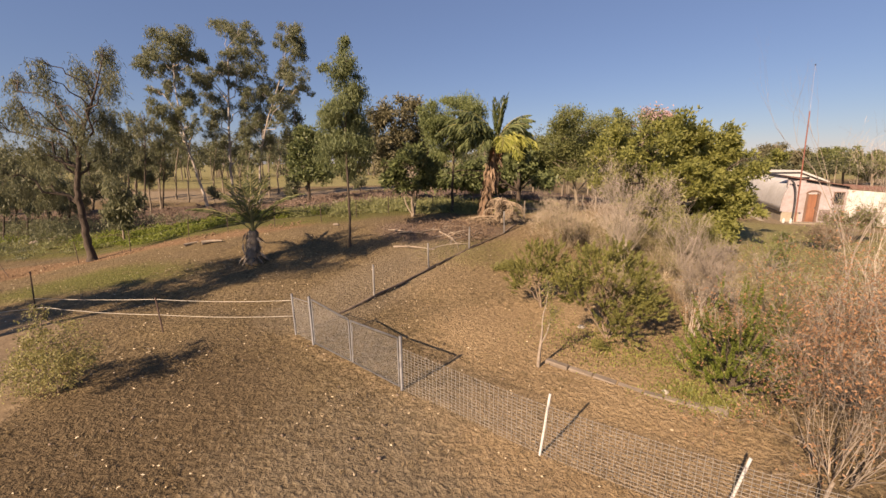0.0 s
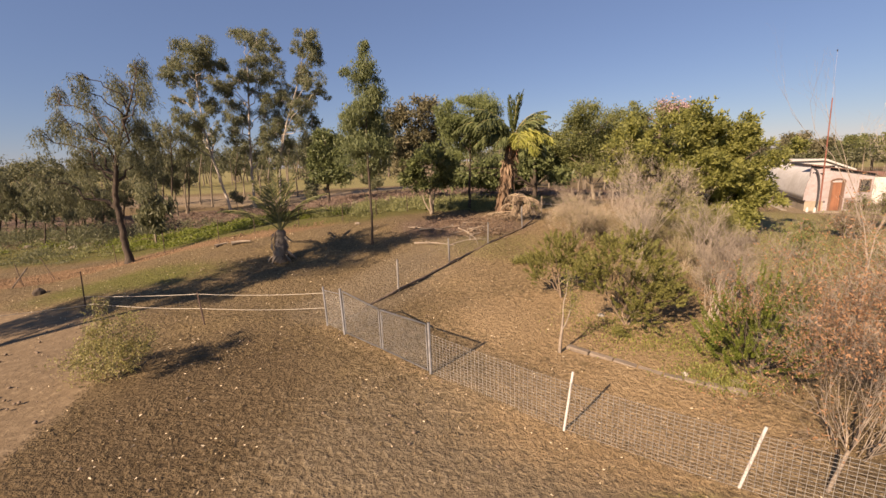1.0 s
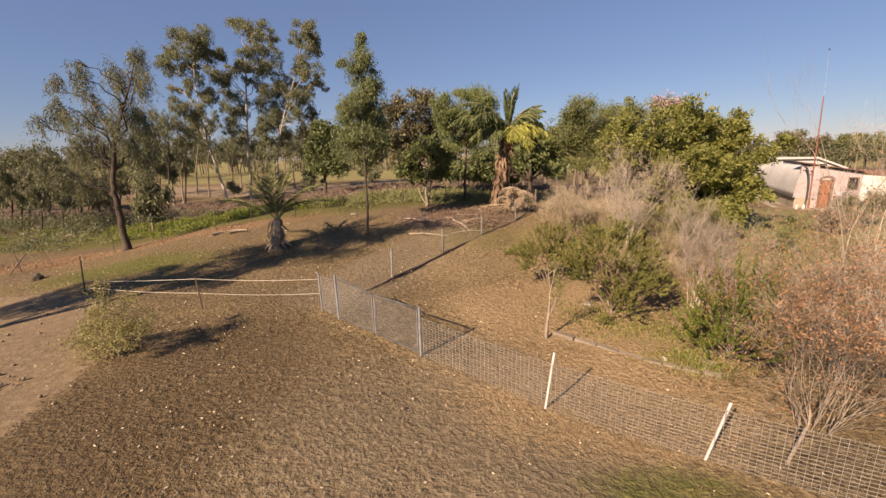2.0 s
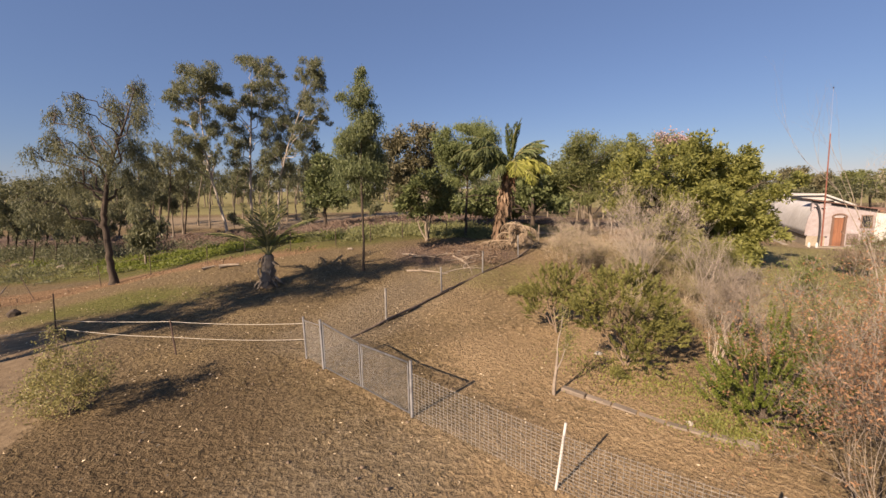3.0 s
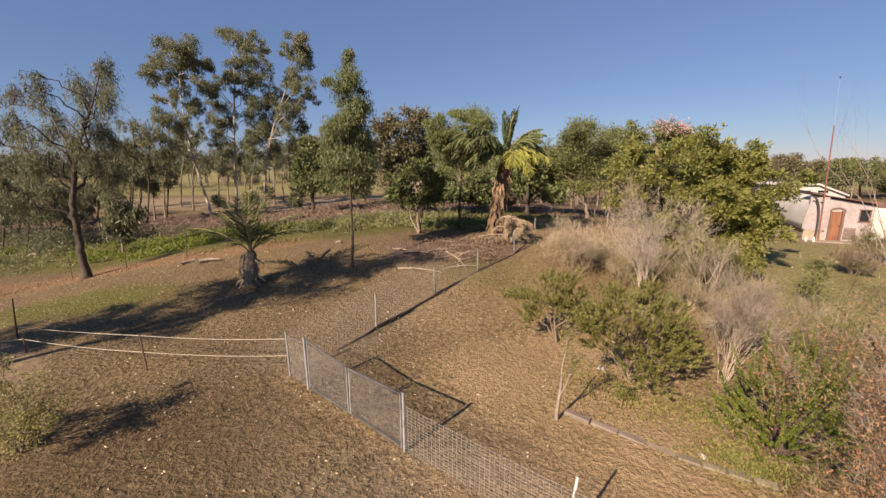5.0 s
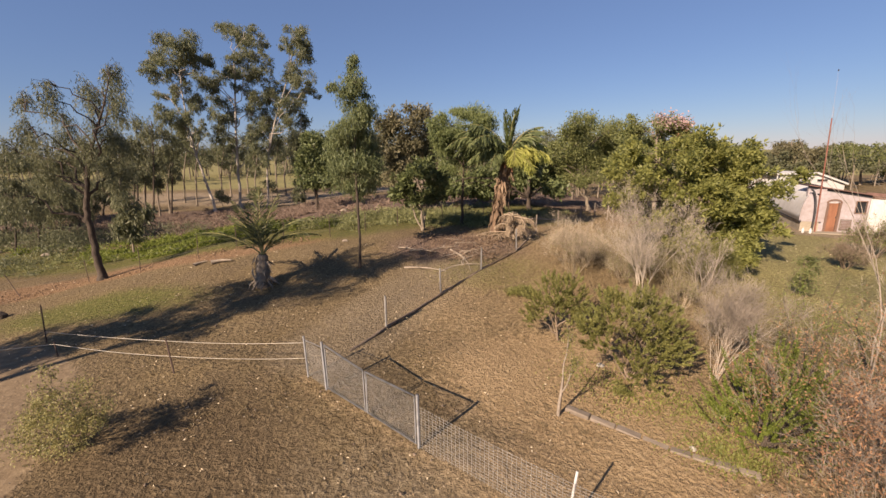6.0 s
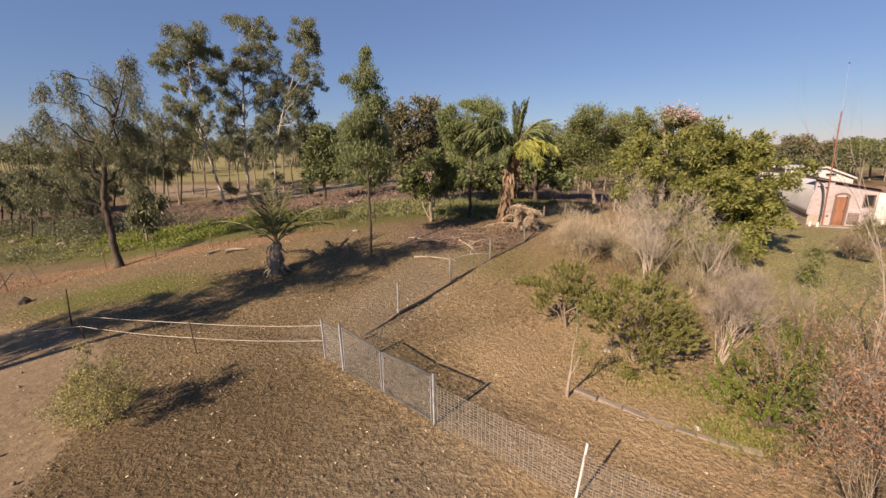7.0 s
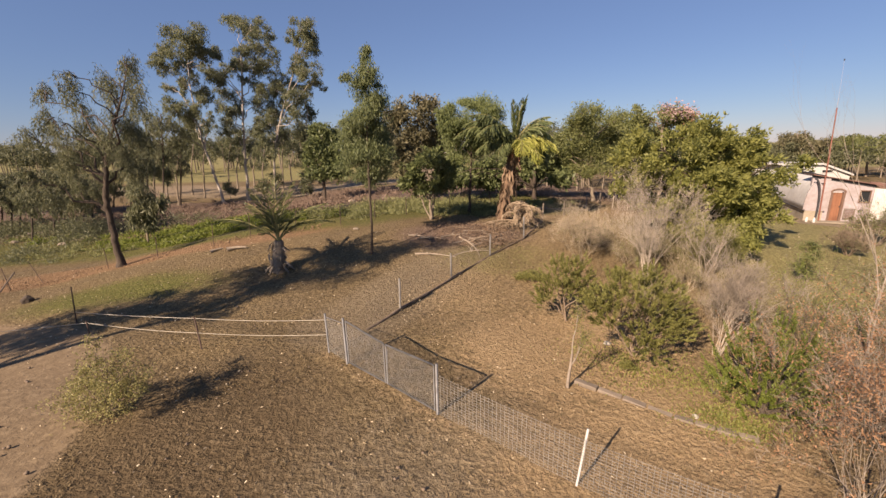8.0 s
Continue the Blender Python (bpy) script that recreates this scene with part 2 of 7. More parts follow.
    calm.operation, calm.inputs[1].default_value = "MULTIPLY", 0.8
    l.new(cover("sand"), calm.inputs[0])
    l.new(calm.outputs[0], height.inputs[0])
    bump(n, l, p, height.outputs[0], 1.0, 0.075)
    return m


GROUND = ground_material()


# ---- geometry helpers ----
def smooth(t):
    t = np.clip(t, 0.0, 1.0)
    return t * t * (3 - 2 * t)


def ground_z(x, y):
    """Height of the land: a soft rise ahead, falling to the creek on one side and the garden on the other."""
    x, y = np.asarray(x, float), np.asarray(y, float)
    z = 1.27 * smooth((y - 11.5) / 11.5) * np.exp(-(x / 17.3) ** 2) * (1 - smooth((y - 34.5) / 46))
    z = z - 0.52 * np.exp(-((x - 4.6) / 5.75) ** 2 - ((y - 5.75) / 5.75) ** 2)
    z = z - 1.04 * smooth((-x - 10.4) / 10.4) * (1 - smooth((y - 40) / 46))
    return z


def gz(x, y):
    return float(ground_z(x, y))


def np_mesh(name, verts, quads):
    me = bpy.data.meshes.new(name)
    verts, quads = np.asarray(verts, np.float32), np.asarray(quads, np.int32)
    nq, k = quads.shape
    me.vertices.add(len(verts))
    me.vertices.foreach_set("co", verts.ravel())
    me.loops.add(nq * k)
    me.loops.foreach_set("vertex_index", quads.ravel())
    me.polygons.add(nq)
    me.polygons.foreach_set("loop_start", np.arange(0, nq * k, k, dtype=np.int32))
    me.update(calc_edges=True)
    return me


def merge(geos):
    vs, qs, o = [], [], 0
    for v, q in geos:
        vs.append(v)
        qs.append(q + o)
        o += len(v)
    return np.concatenate(vs), np.concatenate(qs)


def tube(pts, radii, sides=6, close=False):
    """A tapered round bar along a line of points."""
    pts = np.asarray(pts, float)
    radii = np.broadcast_to(np.asarray(radii, float), (len(pts),))
    d = np.gradient(pts, axis=0)
    d /= np.linalg.norm(d, axis=1, keepdims=True) + 1e-9
    ref = np.array([1.0, 0, 0]) if abs(d[:, 2]).mean() > 0.6 else np.array([0, 0, 1.0])
    a = np.cross(d, ref)
    a /= np.linalg.norm(a, axis=1, keepdims=True) + 1e-9
    b = np.cross(d, a)
    th = np.arange(sides) * 2 * np.pi / sides
    v = pts[:, None] + radii[:, None, None] * (np.cos(th)[None, :, None] * a[:, None] + np.sin(th)[None, :, None] * b[:, None])
    n = len(pts)
    i = np.arange(n - 1)[:, None] * sides
    j = np.arange(sides)[None]
    k = (j + 1) % sides
    q = np.stack([i + j, i + k, i + sides + k, i + sides + j], -1).reshape(-1, 4)
    v = v.reshape(-1, 3)
    if close and sides in (4, 6):
        caps = []
        for s in (0, (n - 1) * sides):
            caps.append([s, s + 1, s + 2, s + 3])
            if sides == 6:
                caps.append([s, s + 3, s + 4, s + 5])
        q = np.concatenate([q, caps])
    return v, q


def blades(c, axis, length, width, rng, bend=0.25):
    """Pointed leaves: one bent four-cornered face each."""
    n = len(c)
    axis = axis / (np.linalg.norm(axis, axis=1, keepdims=True) + 1e-9)
    side = np.cross(axis, rng.normal(size=(n, 3)))
    side /= np.linalg.norm(side, axis=1, keepdims=True) + 1e-9
    nrm = np.cross(axis, side)
    length = (np.zeros(n) + length)[:, None]
    width = (np.zeros(n) + width)[:, None]
    mid = c + axis * length * 0.45 + nrm * length * bend * 0.4
    v = np.stack([c, mid + side * width / 2, c + axis * length - nrm * length * bend * 0.2, mid - side * width / 2], 1)
    return v.reshape(-1, 3), np.arange(4 * n).reshape(n, 4)


def thing(name, at, label, category, group="", turn=0.0):
    e = new(name)
    e.empty_display_size = 0.2
    e.matrix_world = pose(*at, 0, 0, turn)
    return tagged(e, label, category, group)


def part(name, geo, material, parent, label="", smooth_faces=False, kind=""):
    """Links geometry as one mesh under a thing or a part."""
    me = geo if isinstance(geo, bpy.types.Mesh) else np_mesh(name, *geo)
    if material and not me.materials:
        me.materials.append(material)
    if smooth_faces:
        me.polygons.foreach_set("use_smooth", np.ones(len(me.polygons), dtype=bool))
    ob = new(name, me)
    ob.parent = parent
    return tagged(ob, label, kind=kind)


def block(sx, sy, sz, at=(0, 0, 0), bevel=0.0, turn=None):
    """A box with its base centre at a place, its edges rounded."""
    bm = bmesh.new()
    bmesh.ops.create_cube(bm, size=1.0, matrix=Matrix.Diagonal((sx, sy, sz, 1)))
    if bevel:
        bmesh.ops.bevel(bm, geom=bm.edges[:], offset=bevel, segments=1, affect="EDGES")
    bmesh.ops.transform(bm, matrix=Matrix.Translation(at) @ (turn or Matrix()) @ Matrix.Translation((0, 0, sz / 2)), verts=bm.verts)
    return bm


def bm_mesh(name, *bms):
    out = bpy.data.meshes.new(name)
    whole = bmesh.new()
    for b in bms:
        tmp = bpy.data.meshes.new("tmp")
        b.to_mesh(tmp)
        whole.from_mesh(tmp)
        b.free()
        bpy.data.meshes.remove(tmp)
    whole.to_mesh(out)
    whole.free()
    return out


def structure(name, me, material, label, category):
    if material and not me.materials:
        me.materials.append(material)
    return tagged(new(name, me), label, category, kind="structure")


# ---- the ground ----
def axis_steps(lo, hi, fine_lo, fine_hi, step, grow):
    mid = list(np.arange(fine_lo, fine_hi + step, step))
    s, x, left = step, fine_lo, []
    while x > lo:
        s *= grow
        x -= s
        left.append(x)
    s, x, right = step, mid[-1], []
    while x < hi:
        s *= grow
        x += s
        right.append(x)
    return np.array(left[::-1] + mid + right)


def band(x, y, pts, half, edge):
    """1 inside a strip along a line of points, fading over its edge."""
    best = np.full(x.shape, 1e9)
    for (ax, ay), (bx, by) in zip(pts, pts[1:]):
        dx, dy = bx - ax, by - ay
        t = np.clip(((x - ax) * dx + (y - ay) * dy) / (dx * dx + dy * dy), 0, 1)
        best = np.minimum(best, np.hypot(x - ax - t * dx, y - ay - t * dy))
    return 1 - smooth((best - half) / edge)


def spot(x, y, cx, cy, rx, ry, edge=0.5):
    return 1 - smooth((np.hypot((x - cx) / rx, (y - cy) / ry) - 1 + edge) / (2 * edge))


def covers(x, y):
    far = smooth((y - 30) / 6)
    c = {}
    c["sand"] = band(x, y, [(-19, 13.2), (-12.6, 10.9), (-10.7, 9.5), (-9.35, 7.6), (-8.75, 6.2), (-8.4, 4.5), (-8.2, 2.0), (-8.2, -8)], 0.85, 0.8)
    c["straw"] = np.maximum.reduce([0.62 * spot(x, y, 8.5, 26.0, 5.5, 5.0, 0.5), 0.6 * spot(x, y, 8.0, 15.5, 6.5, 7.0, 0.5), 0.9 * spot(x, y, 4.2, 8.4, 1.9, 1.3, 0.6), spot(x, y, 3.0, 10.0, 3.2, 2.6, 0.6), 0.9 * spot(x, y, 3.4, 6.8, 3.0, 1.6, 0.6),
                                    0.45 * spot(x, y, 1.4, 13.5, 3.0, 4.5, 0.6), 0.75 * spot(x, y, 13.5, 13.5, 3.0, 1.6, 0.6), 0.3 * spot(x, y, 17.5, 18.0, 10.5, 8.5, 0.4),
                                    0.45 * band(x, y, [(-3.6, 9.75), (-2.97, 9.2), (-0.64, 7.2), (1.69, 5.6), (3.87, 4.2), (6.0, 2.9)], 0.12, 0.42), 0.95 * spot(x, y, 3.2, 5.8, 3.0, 1.5, 0.6)])
    c["loam"] = 0.85 * spot(x, y, -5.2, 5.2, 2.6, 4.6, 0.6)
    c["worn"] = np.maximum(0.85 * spot(x, y, 0.4, 4.4, 3.6, 3.4, 0.7), 0.8 * band(x, y, [(-3.5, 11.5), (-1.6, 14.5), (0.3, 17.3), (1.8, 19.2)], 0.9, 1.6))
    c["green"] = np.maximum.reduce([0.72 * spot(x, y, -13.6, 15.4, 4.4, 1.7, 0.6), 0.66 * band(x, y, [(-34, 26), (-24, 26.5), (-17, 26.5), (-12, 25.2), (-6, 25.8), (0, 29), (6, 33)], 2.7, 2.4),
                                    0.5 * spot(x, y, 11.5, 11.5, 2.8, 3.2, 0.5), 0.3 * spot(x, y, 5.4, 8.2, 1.4, 0.8, 0.7), 0.45 * spot(x, y, 2.2, 17.0, 3.0, 2.0, 0.6),
                                    0.66 * spot(x, y, 3.0, 3.75, 1.3, 0.55, 0.6), 0.5 * spot(x, y, 4.0, 26.5, 6.0, 2.6, 0.5)])
    c["red"] = band(x, y, [(-30, 16), (-21.5, 19.2), (-17.8, 21.0), (-14.2, 21.2), (-11, 21.0), (-7.5, 22.6)], 0.85, 1.0)
    c["litter"] = np.maximum(band(x, y, [(-70, 42), (-40, 41), (-26, 43), (-14, 42), (-4, 40), (10, 42)], 8.0, 3.0), 0.8 * spot(x, y, 0.6, 20.0, 3.5, 2.2, 0.5))
    c["pale"] = np.maximum(band(x, y, [(-120, 66), (-46, 66), (-20, 60), (-8, 66), (20, 84)], 4.5, 4.0), 0.9 * band(x, y, [(26.5, 31), (22.9, 24.9), (25.2, 22.4)], 0.7, 0.8))
    c["field"] = np.maximum(smooth((y - 74) / 10), 0.72 * spot(x, y, 17.5, 18.0, 9.5, 8.5, 0.35))
    return c


def build_ground():
    xs = axis_steps(-1800, 1800, -26, 26, 0.3, 1.13)
    ys = axis_steps(-400, 3500, -3, 36, 0.3, 1.12)
    x, y = np.meshgrid(xs, ys)
    z = ground_z(x, y)
    near = np.exp(-((x / 40) ** 2 + ((y - 12) / 40) ** 2))
    z = z + near * 0.022 * (np.sin(x * 1.7 + 0.6 * np.sin(y * 1.1)) + np.sin(y * 1.9 + np.sin(x * 0.9)))
    nx, ny = len(xs), len(ys)
    i = np.arange(ny - 1)[:, None] * nx + np.arange(nx - 1)[None]
    q = np.stack([i, i + 1, i + nx + 1, i + nx], -1).reshape(-1, 4)
    me = np_mesh("ground", np.stack([x, y, z], -1).reshape(-1, 3), q)
    me.polygons.foreach_set("use_smooth", np.ones(len(me.polygons), dtype=bool))
    for name, v in covers(x, y).items():
        a = me.attributes.new(name, "FLOAT", "POINT")
        a.data.foreach_set("value", v.astype(np.float32).ravel())
    return structure("ground", me, GROUND, "dry yard of dead brown grass, bare earth and green creek flat", "ground")


build_ground()


# ---- plants ----
def limb(p0, p1, r0, r1, rng, sag=0.12, n=6, wig=0.05):
    t = np.linspace(0, 1, n)[:, None]
    p0, p1 = np.asarray(p0, float), np.asarray(p1, float)
    d = np.linalg.norm(p1 - p0)
    p = p0 + (p1 - p0) * t
    p[:, 2] += (np.sin(t[:, 0] * np.pi) * sag * d)
    w = rng.normal(size=(n, 3)) * wig * d
    w[0] = w[-1] = 0
    return p + w, r0 + (r1 - r0) * t[:, 0]


def crown_points(blobs, count, rng, clumps=12, tight=0.46, shell=0.45):
    """Leaf places in clumps filling a set of rounded masses (x, y, z, width, height), and the clump centres."""
    b = np.asarray(blobs, float)
    w = b[:, 3] ** 1.2 * b[:, 4] ** 0.8
    per = np.maximum(6, (count * w / w.sum())).astype(int)
    out, cen, owner = [], [], []
    for k, (bx, by, bz, rx, rz) in enumerate(b):
        d = rng.normal(size=(clumps, 3))
        d /= np.linalg.norm(d, axis=1, keepdims=True)
        rad = shell + (1 - shell) * rng.random(clumps) ** 0.6
        cc = np.array([bx, by, bz]) + d * rad[:, None] * np.array([rx, rx, rz]) * 0.85
        pick = rng.integers(0, clumps, per[k])
        size = tight * (0.6 + 0.8 * rng.random(clumps))
        o = cc[pick] + np.clip(rng.normal(size=(per[k], 3)), -1.7, 1.7) * size[pick][:, None] * np.array([rx, rx, rz]) * 0.6
        out.append(o)
        cen.append(cc)
        owner += [k] * clumps
    return np.concatenate(out), np.concatenate(cen), np.array(owner)


def tree(name, label, at, trunk, blobs, leaf, bark, count, leaf_len, leaf_w, droop=0.3, seed=1, clumps=12, tight=0.48,
         limb_r=0.35, twig_r=0.012, sag=0.1, category="tree", group="", twigs=True, flowers=None, weep=0.0, spray=0.0, stems=1, puffs=0, core=False, tuft=(0.42, 0.68), rosette=0):
    """A tree from its trunk line (x, y, z, radius) and the leaf masses of its crown, joined by limbs and twigs."""
    rng = np.random.default_rng(seed)
    x, y = at
    t = thing(name, (x, y, gz(x, y) - 0.03), label, category, group)
    tr = np.asarray(trunk, float)
    s = np.linspace(0, 1, 5 * len(tr))
    knots = np.linspace(0, 1, len(tr))
    line = np.stack([np.interp(s, knots, tr[:, i]) for i in range(4)], 1)
    line[1:-1, :2] += rng.normal(size=(len(line) - 2, 2)) * line[1:-1, 3:4] * 0.22
    line[0, 3] *= 1.45
    line[1, 3] *= 1.12
    geos = [tube(line[:, :3], line[:, 3], 8)]
    for k in range(stems - 1):
        extra = line.copy()
        a = k * 2.4 + seed
        out = np.linspace(0, 1, len(line)) ** 0.8 * line[-1, 2] * 0.45
        extra[:, 0] += np.cos(a) * out
        extra[:, 1] += np.sin(a) * out
        geos.append(tube(extra[:, :3], extra[:, 3] * 0.7, 6))
    tufts, home = list(blobs), list(range(len(blobs)))
    if puffs:
        # Each leaf mass breaks up into several smaller uneven tufts
        if not core:
            tufts, home = [], []
        for k, (bx, by, bz, rx, rz) in enumerate(blobs):
            for _ in range(puffs):
                d = rng.normal(size=3)
                d /= np.linalg.norm(d)
                f = rng.uniform(*tuft)
                w = rng.uniform(0.35, 1.08)
                tufts.append((bx + d[0] * rx * w, by + d[1] * rx * w, bz + d[2] * rz * w, rx * f, rz * f * rng.uniform(0.85, 1.3)))
                home.append(k)
    leaf_c, cen, owner = crown_points(tufts, count, rng, clumps, tight)
    for k, (bx, by, bz, rx, rz) in enumerate(blobs):
        target = np.array([bx, by, bz])
        gap = np.hypot(line[:, 0] - bx, line[:, 1] - by)
        want = bz - 0.75 * gap
        i = int(np.argmin(np.abs(line[:, 2] - want) + 0.35 * gap))
        i = max(i, len(line) // 4)
        p, r = limb(line[i, :3], target, line[i, 3] * limb_r + twig_r, twig_r * 1.2, rng, sag)
        geos.append(tube(p, r, 5))
        for j, tuft in enumerate(tufts):
            if home[j] != k or not twigs:
                continue
            fork_at = target
            if puffs:
                fork_at = np.array(tuft[:3])
                p2, r2 = limb(p[-2], fork_at, twig_r, twig_r * 0.6, rng, 0.12, 4)
                geos.append(tube(p2, r2, 3))
            for c in cen[owner == j][::2]:
                p2, r2 = limb(fork_at + (c - fork_at) * 0.05, c, twig_r * (0.5 if puffs else 1), twig_r * 0.35, rng, 0.1, 3)
                geos.append(tube(p2, r2, 3))
    part("trunk", merge(geos), bark, t, smooth_faces=True)
    axis = rng.normal(size=(len(leaf_c), 3)) * (1 - droop)
    axis[:, 2] -= droop * 1.4
    if weep:
        # Leaves hang one below the other on swaying strands
        n, per = len(leaf_c), 12
        k = np.arange(n) // per * per
        u = (np.arange(n) % per / per)[:, None]
        sway = rng.normal(size=(n, 3))[k] * np.array([0.22, 0.22, 0.0]) * weep
        drop = np.array([0, 0, 1.0]) * weep * (0.5 + rng.random((n, 1)))[k]
        leaf_c = leaf_c[k] + sway * u - drop * u ** 1.3 + rng.normal(size=(n, 3)) * 0.035
        axis = rng.normal(size=(n, 3)) * 0.45 + sway - np.array([0, 0, 0.9])
    if spray:
        # Leaves set in feathery lines that point up and away from the stem
        k = rng.integers(0, len(cen), len(leaf_c))
        sub = rng.integers(0, 4, len(leaf_c))
        way = cen + np.array([0, 0, 0.35])
        way = way / (np.linalg.norm(way, axis=1, keepdims=True) + 1e-9)
        tilt = rng.normal(size=(len(cen), 4, 3)) * 0.40
        d = way[k] + tilt[k, sub]
        d /= np.linalg.norm(d, axis=1, keepdims=True)
        u = rng.random((len(leaf_c), 1))
        leaf_c = cen[k] + tilt[k, sub] * 0.25 + d * u * spray + rng.normal(size=leaf_c.shape) * 0.008
        axis = d * 0.9 + rng.normal(size=leaf_c.shape) * 0.38
    if rosette:
        # Leaves spread in whorls round the twig ends
        n = len(leaf_c)
        k = np.arange(n) // rosette * rosette
        out = rng.normal(size=(n, 3))
        out /= np.linalg.norm(out, axis=1, keepdims=True)
        away = leaf_c[k] - np.array([line[-1, 0], line[-1, 1], line[-1, 2] * 0.6])
        away /= np.linalg.norm(away, axis=1, keepdims=True) + 1e-9
        leaf_c = leaf_c[k] + out * leaf_len * 0.12
        axis = out + away * 0.55 + np.array([0, 0, 0.15 - droop])
    size = 0.7 + 0.6 * rng.random(len(leaf_c))
    part("crown", blades(leaf_c, axis, leaf_len * size, leaf_w * size, rng), leaf, t)
    for petal, number, (x0, x1, z0, z1) in flowers or ():
        near = leaf_c[(leaf_c[:, 0] > x0) & (leaf_c[:, 0] < x1) & (leaf_c[:, 2] > z0) & (leaf_c[:, 2] < z1)]
        pick = near[rng.integers(0, len(near), number)] + rng.normal(size=(number, 3)) * 0.1 + np.array([0, -0.15, 0.1])
        part("blossom", blades(pick, rng.normal(size=pick.shape), leaf_len, leaf_w * 1.3, rng), petal, t)
    return t


def fork(p, d, length, r, depth, rng, spread, geos, tips, up=0.15, kids=(2, 3), shrink=0.72, sides=4):
    """A branch that divides again and again into finer ones."""
    n = 4
    pts, q, dd = [p], p.copy(), d.copy()
    for _ in range(n - 1):
        dd = dd + rng.normal(size=3) * 0.12 + np.array([0, 0, up * 0.3])
        dd /= np.linalg.norm(dd)
        q = q + dd * length / (n - 1)
        pts.append(q.copy())
    r1 = r * 0.62
    geos.append(tube(pts, np.linspace(r, r1, n), sides if depth > 1 else 3))
    if depth == 0:
        tips.append((q.copy(), dd.copy()))
        return
    for _ in range(rng.integers(kids[0], kids[1] + 1)):
        e = dd + rng.normal(size=3) * spread + np.array([0, 0, up])
        e /= np.linalg.norm(e)
        start = pts[-1] if rng.random() < 0.55 else pts[-2]
        fork(np.array(start), e, length * shrink * (0.75 + 0.5 * rng.random()), r1 * 0.8, depth - 1, rng, spread, geos, tips, up, kids, shrink, sides)


def twig_bush(name, label, at, stems, height, lean, r, depth, wood, seed, spread=0.35, up=0.15, kids=(2, 3), leaf=None, leaf_n=0, leaf_len=0.06,
              leaf_w=0.03, fuzz=0, fuzz_len=0.2, fuzz_mat=None, category="bush", shrink=0.72, push=(0, 0), base_r=0.15, group=""):
    """A bush of forking stems, bare or with leaves at the tips, and a haze of the finest twigs."""
    rng = np.random.default_rng(seed)
    x, y = at
    t = thing(name, (x, y, gz(x, y) - 0.03), label, category, group)
    geos, tips = [], []
    first = height * (1 - shrink) / (1 - shrink ** (depth + 1)) * 1.12
    for k in range(stems):
        a = rng.random() * 2 * np.pi
        d = np.array([math.cos(a) * lean + push[0], math.sin(a) * lean + push[1], 1.0]) + rng.normal(size=3) * 0.1
        d /= np.linalg.norm(d)
        p = np.array([math.cos(a), math.sin(a), 0]) * base_r * rng.random()
        fork(p, d, first * (0.8 + 0.4 * rng.random()), r * (0.7 + 0.5 * rng.random()), depth, rng, spread, geos, tips, up, kids, shrink)
    part("stem", merge(geos), wood, t, smooth_faces=True)
    tp = np.array([p for p, _ in tips])
    td = np.array([d for _, d in tips])
    if fuzz:
        i = rng.integers(0, len(tp), fuzz)
        c = tp[i] - td[i] * rng.random((fuzz, 1)) * fuzz_len + rng.normal(size=(fuzz, 3)) * fuzz_len * 0.25
        part("twig_haze", blades(c, td[i] + rng.normal(size=(fuzz, 3)) * 0.5 + np.array([0, 0, 0.2]), fuzz_len * (0.5 + rng.random(fuzz)), 0.0055, rng, 0.1), fuzz_mat or wood, t, kind="stuff")
    if leaf:
        i = rng.integers(0, len(tp), leaf_n)
        c = tp[i] - td[i] * rng.random((leaf_n, 1)) * height * 0.12 + rng.normal(size=(leaf_n, 3)) * height * 0.035
        part("foliage", blades(c, rng.normal(size=(leaf_n, 3)) + td[i] * 0.6, leaf_len * (0.6 + 0.8 * rng.random(leaf_n)), leaf_w, rng), leaf, t, kind="stuff")
    return t


# ---- trees and leafy shrubs ----
tree("gum_tree", "open-crowned dark-trunked tree with drooping grey-green leaves", (-17.17, 20.16),
     [(0.00, 0.00, 0.00, 0.18), (-0.04, 0.00, 1.59, 0.15), (-0.02, 0.00, 3.21, 0.135), (0.18, 0.00, 4.43, 0.115), (0.44, 0.00, 5.43, 0.09), (0.91, 0.00, 6.56, 0.06), (1.69, 0.00, 8.08, 0.04), (2.22, 0.00, 9.31, 0.02)],
     [(1.69, 0.93, 9.93, 0.60, 0.72), (0.59, 1.68, 9.09, 0.75, 0.94), (3.60, -1.59, 8.22, 0.37, 0.70), (0.18, -0.93, 9.23, 0.44, 0.33), (-2.89, 1.21, 8.87, 0.49, 0.43), (0.21, -0.99, 8.52, 0.55, 0.47), (-2.44, 0.28, 7.36, 0.60, 0.54), (-2.34, -0.69, 6.69, 0.37, 0.34), (-0.29, -1.22, 6.98, 0.50, 0.56), (-1.09, 0.97, 8.02, 0.49, 0.55), (-0.41, 0.88, 7.02, 0.68, 0.74), (-1.12, 0.75, 5.86, 0.56, 0.62), (1.11, -0.43, 6.29, 0.53, 0.64), (0.75, 0.84, 7.66, 0.55, 0.74), (1.29, 0.94, 6.99, 0.56, 0.74), (-1.18, -0.59, 5.42, 0.64, 0.82), (-1.98, -1.16, 4.35, 0.69, 0.75), (1.20, 0.79, 5.21, 0.76, 0.94), (-1.71, 0.19, 3.75, 0.56, 0.75)],
     LEAF_GREY, BARK_DARK, 24000, 0.17, 0.028, 0.8, 11, puffs=7, clumps=5, tight=0.6, limb_r=0.5, twig_r=0.014, weep=0.8, tuft=(0.26, 0.5))
